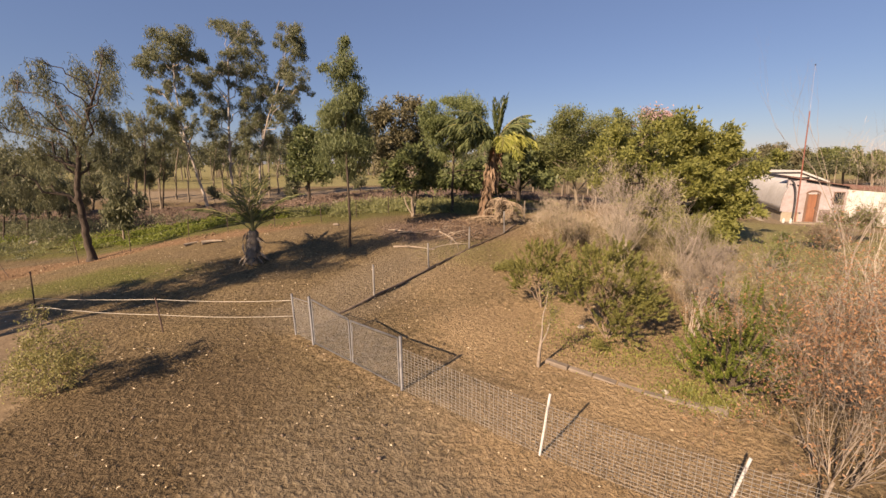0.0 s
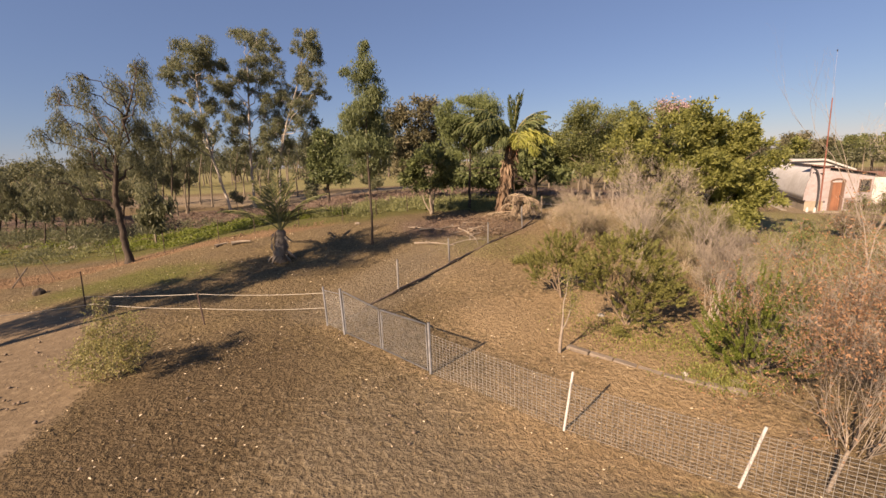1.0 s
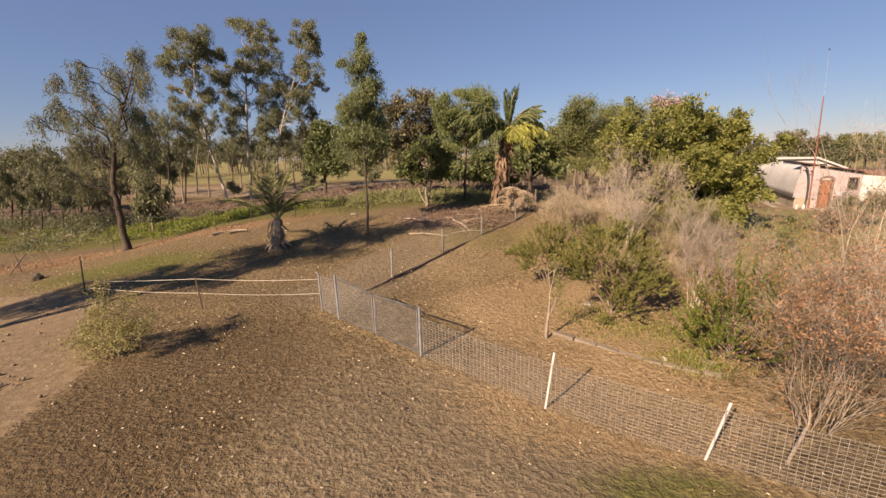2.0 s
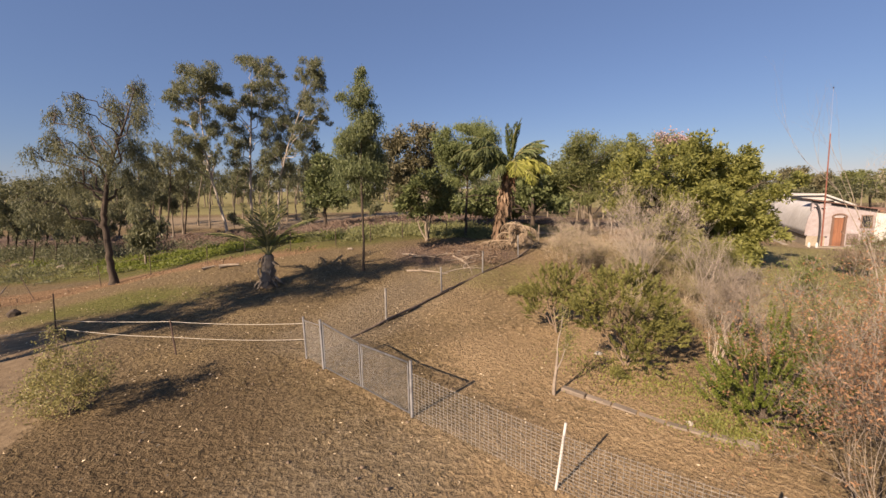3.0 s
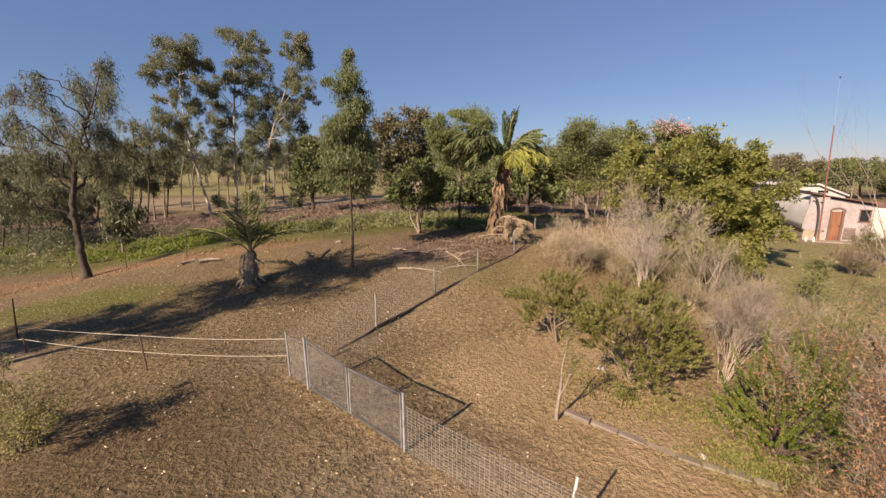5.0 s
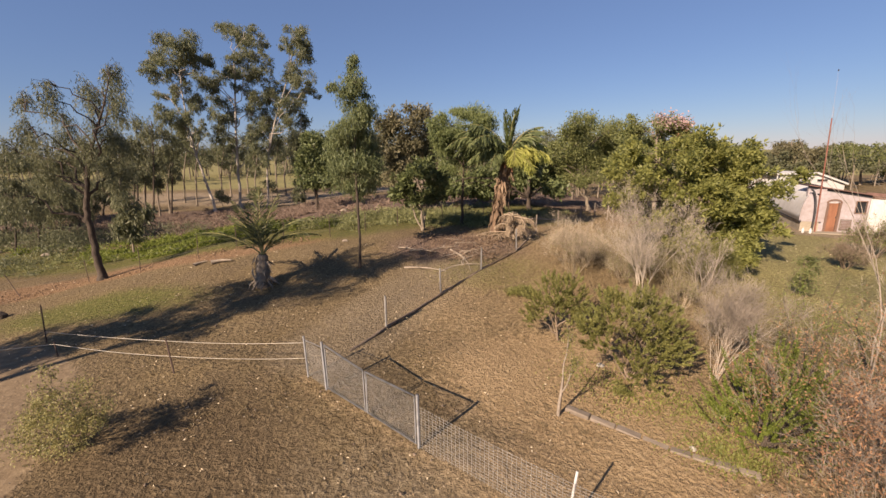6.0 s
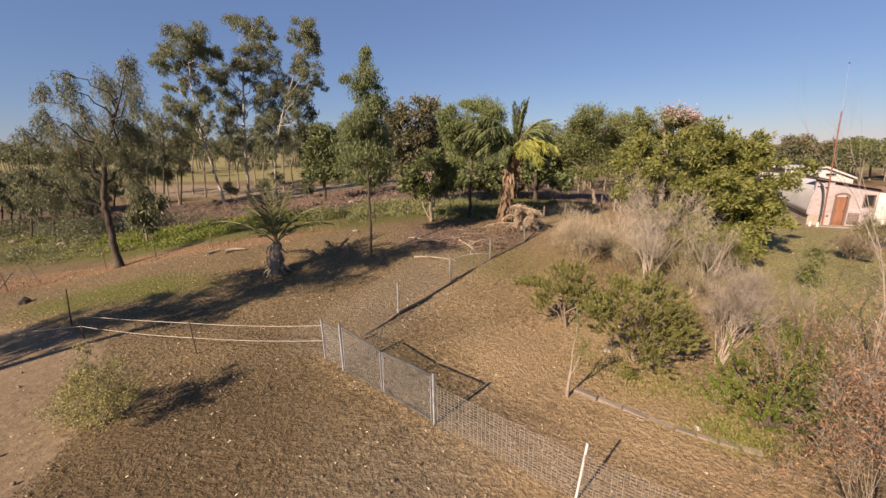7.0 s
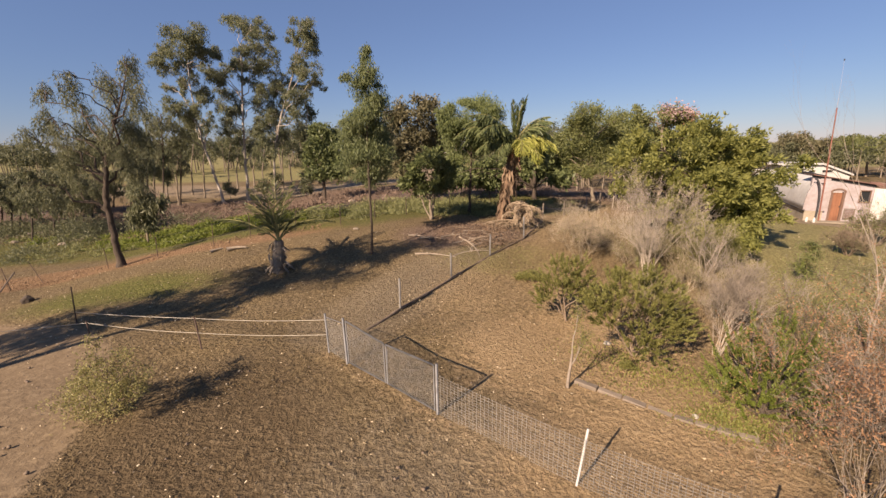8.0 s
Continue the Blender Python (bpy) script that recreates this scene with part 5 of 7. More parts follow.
tree("gum_tree", "scrubby grey-green young gum beyond the creek", (-44.82, 60.00),
     [(0.00, 0.00, 0.00, 0.13), (0.78, 0.00, 3.15, 0.10), (0.90, 0.00, 5.42, 0.05)],
     [(1.65, -1.26, 5.43, 1.13, 0.89), (1.96, 0.36, 4.99, 1.08, 1.08), (-0.97, 0.66, 4.78, 1.09, 1.09), (1.68, -1.23, 4.08, 1.30, 1.14), (1.35, 0.44, 3.46, 1.00, 1.00), (0.85, -1.74, 3.29, 0.97, 0.89)],
     LEAF_GUM, BARK_DARK, 4000, 0.26, 0.05, 0.7, 95, puffs=4, clumps=9, tight=0.45, weep=0.4, group="creek scrub gums", twig_r=0.02)

# A wide tree outside the view, whose shadow lies across the yard: its crown climbs away from the track
SHADE_H = [7.0, 7.4, 7.9, 8.5, 9.1, 9.7, 10.3, 11.0, 11.7, 12.4, 13.1]
SHADE_X = [-14.6 + 1.45 * k - 1.10 * h for k, h in enumerate(SHADE_H)]
SHADE_Y = [11.3 + 0.89 * k - 1.25 * h for k, h in enumerate(SHADE_H)]
tree("shade_tree", "wide spreading shade tree beside the sandy track", (-21.5, 0.6),
     [(0, 0, 0, 0.3), (0.5, 0.3, 3.0, 0.26), (1.6, 0.8, 6.0, 0.2), (3.2, 1.6, 9.0, 0.1)],
     [(SHADE_X[k] + 21.5, SHADE_Y[k] - 0.6, SHADE_H[k] + 0.5, (1.65 + 0.25 * (k % 3)) * (0.62 if k > 8 else 1.0), 0.8) for k in range(len(SHADE_H))],
     LEAF_GUM, BARK_BROWN, 11500, 0.26, 0.075, 0.4, 91, twig_r=0.02, puffs=5, clumps=5, tight=0.5)


# ---- palms ----
def frond_geo(length, width, rise, fall, leaflets, rng, hang=0.6, lift=0.3, sweep=0.55):
    """One feather frond growing along +x: an arching rib with hanging leaflets."""
    n = 14
    s = np.linspace(0, 1, n)
    ang = rise - (rise + fall) * s ** 1.15
    seg = length / (n - 1)
    x = np.concatenate([[0], np.cumsum(np.cos(ang[:-1]) * seg)])
    z = np.concatenate([[0], np.cumsum(np.sin(ang[:-1]) * seg)])
    rib = np.stack([x, 0 * x + rng.normal() * 0.1 * s ** 2 * length, z], 1)
    geo_rib = tube(rib, np.linspace(0.035, 0.006, n), 4)
    t = np.repeat(np.linspace(0.14, 0.99, leaflets), 2)
    side = np.tile([1.0, -1.0], leaflets)
    c = np.stack([np.interp(t, s, rib[:, i]) for i in range(3)], 1)
    dirx = np.stack([np.interp(t, s, np.cos(ang)), 0 * t, np.interp(t, s, np.sin(ang))], 1)
    ax = dirx * (sweep if hang > 0 else 1.6) + np.stack([0 * t, side * (1 - 0.35 * abs(hang)) * (1.0 if hang > 0 else 0.55), lift - max(hang, 0.0) * (0.6 + 0.8 * rng.random(len(t)))], 1)
    ax += rng.normal(size=ax.shape) * 0.1
    ln = width * np.sin(np.clip(t * 1.05, 0, 1) * np.pi * 0.86 + 0.35) * (0.85 + 0.3 * rng.random(len(t)))
    return geo_rib, blades(c, ax, np.abs(ln) + 0.08, (0.058 if hang > 0 else 0.11) * width / 0.6, rng, 0.3)


def add_frond(parent, at, heading, length, width, rise, fall, leaf, rib_mat, seed, leaflets=34, hang=0.6, name="frond", sweep=0.55):
    rng = np.random.default_rng(seed)
    rib, lf = frond_geo(length, width, radians(rise), radians(fall), leaflets, rng, hang, 0.3, sweep)
    ob = part(name, lf, leaf, parent)
    ob.matrix_basis = pose(*at, 0, 0, heading)
    part("rib", rib, rib_mat, ob)
    return ob


PALM_RIB = surface("palm frond rib", (0.16, 0.15, 0.05), (0.34, 0.30, 0.12), 10, 0.7, relief=0.2)
PALM_RIB_DEAD = surface("dry palm rib", (0.28, 0.20, 0.13), (0.48, 0.38, 0.27), 10, 0.8, relief=0.2)


def big_palm():
    x, y = 3.13, 22.6
    t = thing("palm_tree", (x, y, gz(x, y) - 0.03), "ragged coconut palm with shaggy brown trunk and wind-blown fronds", "palm tree")
    rng = np.random.default_rng(7)
    n = 26
    s = np.linspace(0, 1, n)
    line = np.stack([0.62 * s ** 1.3, 0 * s, 4.15 * s], 1)
    r = 0.24 - 0.04 * s + 0.035 * np.sin(s * 40) + 0.10 * np.exp(-(s / 0.1) ** 2) + 0.05 * smooth((s - 0.6) / 0.4)
    part("trunk", tube(line, r, 12), BARK_PALM, t, smooth_faces=True)
    # Old leaf bases hang off the trunk
    m = 260
    k = rng.random(m) ** 0.8
    a = rng.random(m) * 2 * np.pi
    c = np.stack([np.interp(k, s, line[:, 0]) + 0.22 * np.cos(a), 0.22 * np.sin(a), 0.35 + 3.75 * k], 1)
    ax = np.stack([np.cos(a) * 0.35, np.sin(a) * 0.35, -np.ones(m)], 1)
    part("frayed_fibre", blades(c, ax, 0.4 + 0.55 * rng.random(m), 0.14, rng, 0.4), LEAF_PALM_DEAD, t, "ragged brown hanging leaf bases", kind="stuff")
    top = (0.62, 0, 4.15)
    i = 0
    # Unopened spear: heading, length, leaflet width, rise, fall
    for h, ln, w, rise, fall in [(0, 2.6, 0.55, 88, -66), (180, 2.2, 0.5, 87, -78), (90, 2.4, 0.55, 87, -78), (275, 2.4, 0.55, 88, -76), (20, 2.5, 0.5, 84, -60)]:
        add_frond(t, top, h, ln, w, rise, fall, LEAF_SPEAR, PALM_RIB, 100 + i, 60, 0.1, sweep=1.7)
        i += 1
    # Green hanging fronds: heading, length, leaflet width, rise, fall
    for h, ln, w, rise, fall in [(0, 2.7, 0.8, 72, 30), (160, 3.7, 1.0, 62, 40), (175, 3.9, 1.05, 50, 50), (205, 3.5, 1.0, 55, 55), (150, 3.6, 1.0, 40, 55), (190, 3.4, 1.0, 68, 20), (340, 2.3, 0.8, 66, 35), (20, 2.6, 0.6, 70, 5), (200, 2.5, 0.9, 42, 70), (180, 2.6, 0.9, 25, 60), (130, 2.4, 0.7, 50, 60), (100, 2.4, 0.7, 40, 70), (40, 2.6, 0.9, 30, 80), (65, 2.7, 0.9, 45, 70), (15, 2.5, 0.8, 15, 85), (85, 2.5, 0.9, 20, 75), (230, 2.2, 0.7, 30, 85), (10, 2.3, 0.8, 0, 80)]:
        add_frond(t, top, h, ln, w, rise, fall, LEAF_PALM, PALM_RIB, 100 + i, 92, 0.95, sweep=0.55)
        i += 1
    # Sunlit yellowing fronds: heading, length, leaflet width, rise, fall
    for h, ln, w, rise, fall in [(20, 2.8, 0.9, 62, 75), (-30, 2.5, 0.95, 50, 95), (-75, 2.0, 0.9, 40, 100), (-10, 2.8, 0.9, 35, 75), (-50, 2.4, 0.8, 15, 90), (5, 2.7, 0.9, 48, 85)]:
        add_frond(t, top, h, ln, w, rise, fall, LEAF_PALM_SUN, PALM_RIB, 100 + i, 92, 0.95, sweep=0.55)
        i += 1
    for i, (h, rise) in enumerate([(215, -62), (-70, -66)]):
        add_frond(t, (0.6, 0, 3.9), h, 1.3, 0.3, rise, 30, LEAF_PALM_DEAD, PALM_RIB_DEAD, 140 + i, 22, 0.9, "dead_frond")
    # Orange fruit stalks under the crown
    part("fruit_stalk", merge([tube(limb((0.55, -0.1, 4.0), (0.35 + 0.2 * j, -0.5, 3.5 - 0.1 * j), 0.03, 0.012, rng, 0.2)[0], 0.03, 4) for j in range(3)]), DOOR_ORANGE, t, "dry orange fruit stalks")


big_palm()


def frond_pile():
    x, y = 3.85, 20.85
    t = thing("frond_pile", (x, y, gz(x, y)), "heap of fallen grey dead palm fronds at the palm's foot", "frond pile")
    rng = np.random.default_rng(3)
    # Old fronds slumped over one another, their tips hanging to the ground
    for i in range(30):
        up = rng.uniform(0.45, 1.2)
        a = rng.uniform(0, 360)
        add_frond(t, (rng.normal() * 0.16, rng.normal() * 0.16, up), a, 0.35 + up * rng.uniform(0.75, 0.95), 0.30, rng.uniform(15, 55), rng.uniform(84, 94), LEAF_PALM_GREY, PALM_RIB_DEAD, 200 + i, 34, 1.0, "dead_frond")
    # Longer ones have slid down on the palm's side and lie along the ground
    for i in range(4):
        a = rng.uniform(160, 245)
        add_frond(t, (-0.35 + rng.normal() * 0.25, rng.normal() * 0.3, rng.uniform(0.25, 0.5)), a, rng.uniform(1.2, 1.7), 0.34, rng.uniform(-4, 8), rng.uniform(14, 24), LEAF_PALM_GREY, PALM_RIB_DEAD, 260 + i, 26, 0.8, "dead_frond")


frond_pile()


def small_palm():
    x, y = -7.4, 16.3
    t = thing("palm_tree", (x, y, gz(x, y) - 0.03), "young coconut palm with arching fronds on a swollen grey base", "palm tree")
    rng = np.random.default_rng(5)
    s = np.linspace(0, 1, 14)
    part("trunk", tube(np.stack([0.16 * s, 0 * s, 1.35 * s], 1), 0.38 - 0.2 * s ** 0.7 + 0.03 * np.sin(s * 30), 10), BARK_BROWN, t, smooth_faces=True)
    part("frayed_fibre", blades(np.stack([0.12 + 0.15 * rng.normal(size=60), 0.15 * rng.normal(size=60), 0.5 + 0.9 * rng.random(60)], 1), np.stack([rng.normal(size=60) * 0.5, rng.normal(size=60) * 0.5, -np.ones(60)], 1), 0.6, 0.10, rng, 0.3), DRIFT, t, "grey frayed leaf bases", kind="stuff")
    for i in range(9):
        a = i * 2 * math.pi / 9
        p, r = limb((0.1 + 0.2 * math.cos(a), 0.2 * math.sin(a), 0.3), (0.1 + 0.6 * math.cos(a), 0.6 * math.sin(a), 0.0), 0.06, 0.03, rng, 0.1)
        part("root", tube(p, r, 5), BARK_BROWN, t)
    for i, (h, ln, rise, fall) in enumerate([(178, 2.9, 42, 12), (150, 2.4, 66, -10), (100, 2.7, 84, -66), (60, 2.6, 82, -50), (12, 2.7, 62, 0), (-8, 2.6, 50, 24), (285, 2.3, 84, -60), (165, 2.5, 78, -40)]):
        add_frond(t, (0.16, 0, 1.3), h, ln, 0.55, rise, fall, LEAF_PALM_DARK, PALM_RIB, 300 + i, 36, 0.6, sweep=1.1)


small_palm()

def finger_bush():
    """A bush whose small leaves clothe many upturned finger-like sprays."""
    x, y = 6.35, 7.45
    t = thing("shrub", (x, y, gz(x, y) - 0.03), "bright green bush of upturned finger-like sprays", "bush")
    rng = np.random.default_rng(57)
    n, m = 165, 160
    d = rng.normal(size=(n, 3))
    d[:, 2] = np.abs(d[:, 2]) * 0.9 + 0.02
    d /= np.linalg.norm(d, axis=1, keepdims=True)
    start = np.array([0.0, -0.05, 0.25]) + d * (0.3 + 0.65 * rng.random((n, 1)) ** 0.6) * np.array([1.1, 0.9, 1.9])
    way = d * 0.8 + np.array([0.0, -0.1, 0.5]) + rng.normal(size=(n, 3)) * 0.25
    way /= np.linalg.norm(way, axis=1, keepdims=True)
    length = 0.34 + 0.3 * rng.random(n)
    u = np.tile(np.linspace(0, 1, m), n)
    k = np.repeat(np.arange(n), m)
    bend = np.array([0, 0, 0.12]) * (u ** 2)[:, None]
    c = start[k] + way[k] * (u * length[k])[:, None] + bend * length[k][:, None] * 2
    side = np.cross(way[k], rng.normal(size=(len(k), 3)))
    side /= np.linalg.norm(side, axis=1, keepdims=True) + 1e-9
    part("foliage", blades(c, way[k] * 0.6 + side * 0.9, 0.05 * (1.15 - 0.5 * u), 0.02, rng), LEAF_FERN, t, kind="stuff")
    geos = []
    for i in range(0, n, 7):
        p, r = limb((0.06 * rng.normal(), 0.06 * rng.normal(), 0), start[i] + way[i] * 0.1, 0.016, 0.004, rng, 0.06, 6, 0.03)
        geos.append(tube(p, r, 4))
    part("stem", merge(geos), TWIG_DARK, t, smooth_faces=True)


finger_bush()

# ---- dead and twiggy bushes of the garden ----
twig_bush("dead_bush", "pale dead bush of upright bleached branches", (6.98, 13.5), 5, 3.4, 0.22, 0.026, 4, TWIG_GREY, 71, spread=0.24, up=0.14, fuzz=5200, fuzz_len=0.26, fuzz_mat=TWIG_GREY, kids=(3, 4))
twig_bush("dead_bush", "tan mass of fine dead twigs", (5.4, 16.3), 16, 2.1, 0.55, 0.011, 4, TWIG_SCRUB, 72, spread=0.34, fuzz=6500, fuzz_len=0.24, fuzz_mat=TWIG_TAN, kids=(2, 3), leaf=LEAF_MALLEE, leaf_n=1000, leaf_len=0.09, leaf_w=0.012)
twig_bush("dead_bush", "low tan scrub with sparse olive tips", (6.2, 17.3), 16, 1.25, 0.8, 0.018, 4, TWIG_TAN, 73, spread=0.42, fuzz=4800, fuzz_len=0.26, fuzz_mat=TWIG_TAN, leaf=LEAF_MALLEE, leaf_n=2000, leaf_len=0.10, leaf_w=0.014)
twig_bush("dead_bush", "low tan scrub mixed with olive leaves", (8.3, 16.4), 14, 1.45, 0.7, 0.018, 4, TWIG_TAN, 74, spread=0.42, fuzz=4500, fuzz_len=0.26, fuzz_mat=TWIG_TAN, leaf=LEAF_MALLEE, leaf_n=3500, leaf_len=0.10, leaf_w=0.014)
twig_bush("dead_bush", "grey leaning dead branches in scrub", (9.8, 14.9), 7, 2.1, 0.35, 0.035, 3, TWIG_GREY, 75, spread=0.35, fuzz=900, fuzz_len=0.25, push=(-0.2, 0))
twig_bush("dead_bush", "vase-shaped dead bush with a fuzzy grey crown", (6.9, 9.7), 12, 2.4, 0.20, 0.013, 4, TWIG_GREY, 76, spread=0.19, up=0.10, fuzz=8500, fuzz_len=0.24, fuzz_mat=TWIG_ASH, push=(0.14, 0.05))
twig_bush("dead_bush", "low tan twigs between the shrubs", (6.0, 11.6), 12, 1.2, 0.8, 0.014, 3, TWIG_TAN, 77, spread=0.4, fuzz=2600, fuzz_len=0.2, fuzz_mat=TWIG_SCRUB, leaf=LEAF_MALLEE, leaf_n=3200, leaf_len=0.08, leaf_w=0.012)
for k, (x, y, h, n) in enumerate([(6.5, 13.0, 1.0, 600), (8.0, 13.3, 1.1, 900), (7.2, 15.8, 1.1, 900), (9.3, 15.8, 1.3, 1800), (8.3, 11.6, 0.8, 900)]):
    twig_bush("dead_bush", "low tangle of tan twigs and olive tips", (x, y), 10, h, 0.8, 0.012, 3, TWIG_TAN, 500 + k, spread=0.42, fuzz=1800, fuzz_len=0.22, fuzz_mat=TWIG_SCRUB, leaf=LEAF_MALLEE, leaf_n=n, leaf_len=0.08, leaf_w=0.013, group="low scrub in the garden")
twig_bush("shrub", "thin sapling with bare twigs and few leaves", (2.48, 8.52), 1, 2.5, 0.03, 0.05, 3, TWIG_ASH, 79, spread=0.34, leaf=LEAF_MALLEE, leaf_n=700, leaf_len=0.06, leaf_w=0.018, base_r=0.03)
twig_bush("shrub", "tall tangled grey bush with withered red-brown leaves", (6.1, 5.05), 30, 3.05, 0.34, 0.0095, 5, TWIG_ASH, 80, spread=0.26, up=0.05, kids=(2, 2), leaf=LEAF_RED, leaf_n=13500, leaf_len=0.046, leaf_w=0.02, fuzz=9000, fuzz_len=0.18, base_r=0.25, push=(0.0, -0.03), shrink=0.88)
twig_bush("shrub", "dry twiggy bush with a few red-brown leaves", (10.3, 7.7), 14, 2.5, 0.40, 0.018, 4, TWIG_GREY, 81, spread=0.28, up=0.12, leaf=LEAF_RED, leaf_n=1500, leaf_len=0.05, leaf_w=0.022, fuzz=2200, fuzz_len=0.2, base_r=0.4)
twig_bush("bare_tree", "leafless pale young tree with thin upright branches", (10.4, 9.25), 2, 5.6, 0.04, 0.036, 5, TWIG_ASH, 82, spread=0.2, up=0.16, kids=(2, 2), category="tree", base_r=0.08)
twig_bush("bare_tree", "leafless grey tree with fine twiggy top", (13.2, 10.8), 3, 4.0, 0.2, 0.024, 4, TWIG_GREY, 83, spread=0.30, up=0.22, category="tree", fuzz=900, fuzz_len=0.3)
twig_bush("shrub", "thin dark almost leafless shrub with upright stems", (8.6, 8.95), 8, 2.2, 0.24, 0.014, 3, TWIG_DARK, 86, spread=0.24, up=0.2, leaf=LEAF_FERN, leaf_n=900, leaf_len=0.07, leaf_w=0.014, base_r=0.1)
twig_bush("dead_bush", "brown twiggy bush beside the house lawn", (17.8, 17.2), 12, 1.0, 0.6, 0.018, 4, TWIG_BROWN, 84, spread=0.4, fuzz=5000, fuzz_len=0.25, leaf=LEAF_BROWN, leaf_n=1500, leaf_len=0.08, leaf_w=0.04)
twig_bush("dead_bush", "brown twiggy bush before the white wall", (20.9, 18.9), 14, 1.7, 0.6, 0.018, 4, TWIG_BROWN, 85, spread=0.4, fuzz=5000, fuzz_len=0.25, leaf=LEAF_OLIVE, leaf_n=2500, leaf_len=0.10, leaf_w=0.05)


def low_plants(name, label, count, places, leaf, ln, wd, seed, up=0.8):
    """Low ground growth scattered over patches (x, y, spread x, spread y)."""
    rng = np.random.default_rng(seed)
    p = np.asarray(places, float)
    k = rng.integers(0, len(p), count)
    x = p[k, 0] + rng.normal(size=count) * p[k, 2]
    y = p[k, 1] + rng.normal(size=count) * p[k, 3]
    c = np.stack([x, y, ground_z(x, y) - 0.01 + np.abs(rng.normal(size=count)) * ln * 0.5], 1)
    ax = rng.normal(size=(count, 3)) * 0.6
    ax[:, 2] = np.abs(ax[:, 2]) + up
    me = np_mesh(name, *blades(c, ax, ln * (0.6 + 0.8 * rng.random(count)), wd, rng))
    me.materials.append(leaf)
    return tagged(new(name, me), label, "ground plants", kind="stuff")


def mounds(name, label, areas, leaf, count, ln, wd, seed):
    """Low leafy mounds of weeds, half sunk in the ground: areas (x, y, spread x, spread y, number, height)."""
    rng = np.random.default_rng(seed)
    blobs = []
    for cx, cy, sx, sy, n, h in areas:
        for _ in range(n):
            x, y = cx + rng.normal() * sx, cy + rng.normal() * sy
            r = h * rng.uniform(0.8, 2.0)
            blobs.append((x, y, gz(x, y) + h * 0.15, r, h * rng.uniform(0.5, 1.1)))
    c, _, _ = crown_points(blobs, count, rng, 10, 0.45, 0.4)
    c[:, 2] = np.maximum(c[:, 2], ground_z(c[:, 0], c[:, 1]) + 0.02)
    ax = rng.normal(size=c.shape)
    ax[:, 2] += 0.5
    me = np_mesh(name, *blades(c, ax, ln * (0.6 + 0.8 * rng.random(len(c))), wd, rng))
    me.materials.append(leaf)
    tagged(new(name, me), label, "weeds", kind="stuff")


mounds("weeds", "lush green weeds along the creek flat", [(-17.0, 29.5, 1.8, 0.9, 34, 0.55), (-20.5, 32, 2.2, 1.0, 26, 0.55), (-12.5, 27.5, 1.8, 0.7, 26, 0.5), (-9.0, 26.6, 1.4, 0.5, 14, 0.4), (-27, 30, 3, 1.6, 14, 0.4), (-17.5, 26.2, 1.5, 0.8, 26, 0.45), (-14.0, 26.0, 1.4, 0.6, 20, 0.4), (-21, 27.5, 1.6, 1.0, 22, 0.45)], LEAF_WEED, 36000, 0.17, 0.065, 21)
mounds("weeds", "pale sage-green weeds near the creek fence", [(-6.5, 27.5, 2.2, 0.9, 34, 0.6), (-2, 28.0, 2.2, 1.0, 34, 0.62), (-22, 25.5, 3, 1.0, 20, 0.25), (2, 30, 2, 1.5, 14, 0.4), (-31, 29, 4, 2, 20, 0.35), (-24, 26.5, 4, 1.2, 16, 0.3), (4.8, 26, 1.4, 1.0, 12, 0.35), (1.6, 26.0, 1.8, 0.7, 30, 0.55), (-1.5, 26.2, 1.6, 0.7, 20, 0.35), (7.5, 28.5, 2.0, 1.2, 18, 0.35)], LEAF_SAGE, 42000, 0.16, 0.048, 22)
mounds("dry_scrub", "reddish-brown dead weeds and twigs on the creek bank", [(-30, 40, 7, 3, 90, 0.45), (-17, 38, 6, 3, 90, 0.45), (-3, 38, 5, 3, 46, 0.3), (-22, 48, 8, 4, 40, 0.35), (8, 38, 5, 3, 36, 0.35), (-40, 34, 5, 4, 40, 0.35), (12, 28, 4, 3, 30, 0.3)], BARK_LITTER, 26000, 0.30, 0.03, 25)
mounds("bark_litter", "dark shed bark and leaf litter on the creek bank", [(-24, 36, 3.5, 2.0, 60, 0.22), (-15, 35.5, 3.5, 2.0, 60, 0.22), (-7, 35.5, 3.0, 2.2, 50, 0.22), (-18, 43, 6, 3, 60, 0.28), (-30, 44, 6, 3, 50, 0.28), (0, 36, 3, 2, 30, 0.2), (-8, 43, 5, 3, 50, 0.28)], BARK_LITTER, 34000, 0.24, 0.05, 28)
mounds("creek_scrub", "grey-green knee-high scrub under the creek trees", [(-38, 33, 4, 2.0, 44, 1.2), (-30, 32.5, 3, 1.5, 36, 1.1), (-24, 36, 2.5, 1.5, 22, 0.8), (-46, 33, 4, 3, 36, 1.3), (-27, 25.5, 2, 1.2, 12, 0.7)], LEAF_GREY, 34000, 0.24, 0.05, 27)
low_plants("weeds", "sprawling yellow-green groundcover under the bushes", 5200, [(5.1, 8.7, 0.7, 0.35), (5.3, 7.5, 0.5, 0.22), (4.5, 9.8, 0.9, 0.5), (5.7, 7.0, 0.4, 0.2), (6.5, 8.2, 0.5, 0.3)], LEAF_LIME, 0.06, 0.03, 23)
low_plants("weeds", "tufts of long tan grass among the bushes", 7000, [(6.0, 14.0, 0.9, 1.2), (6.3, 17, 1.2, 1.2), (7.0, 12, 0.8, 1.0), (8.6, 15.5, 1.2, 1.2), (7.5, 19.0, 1.4, 1.0)], GRASS_DRY, 0.30, 0.014, 24)


EDGE_LINE = [(2.72, 8.75), (3.62, 8.10), (4.43, 7.45), (5.1, 7.06), (5.74, 6.70)]


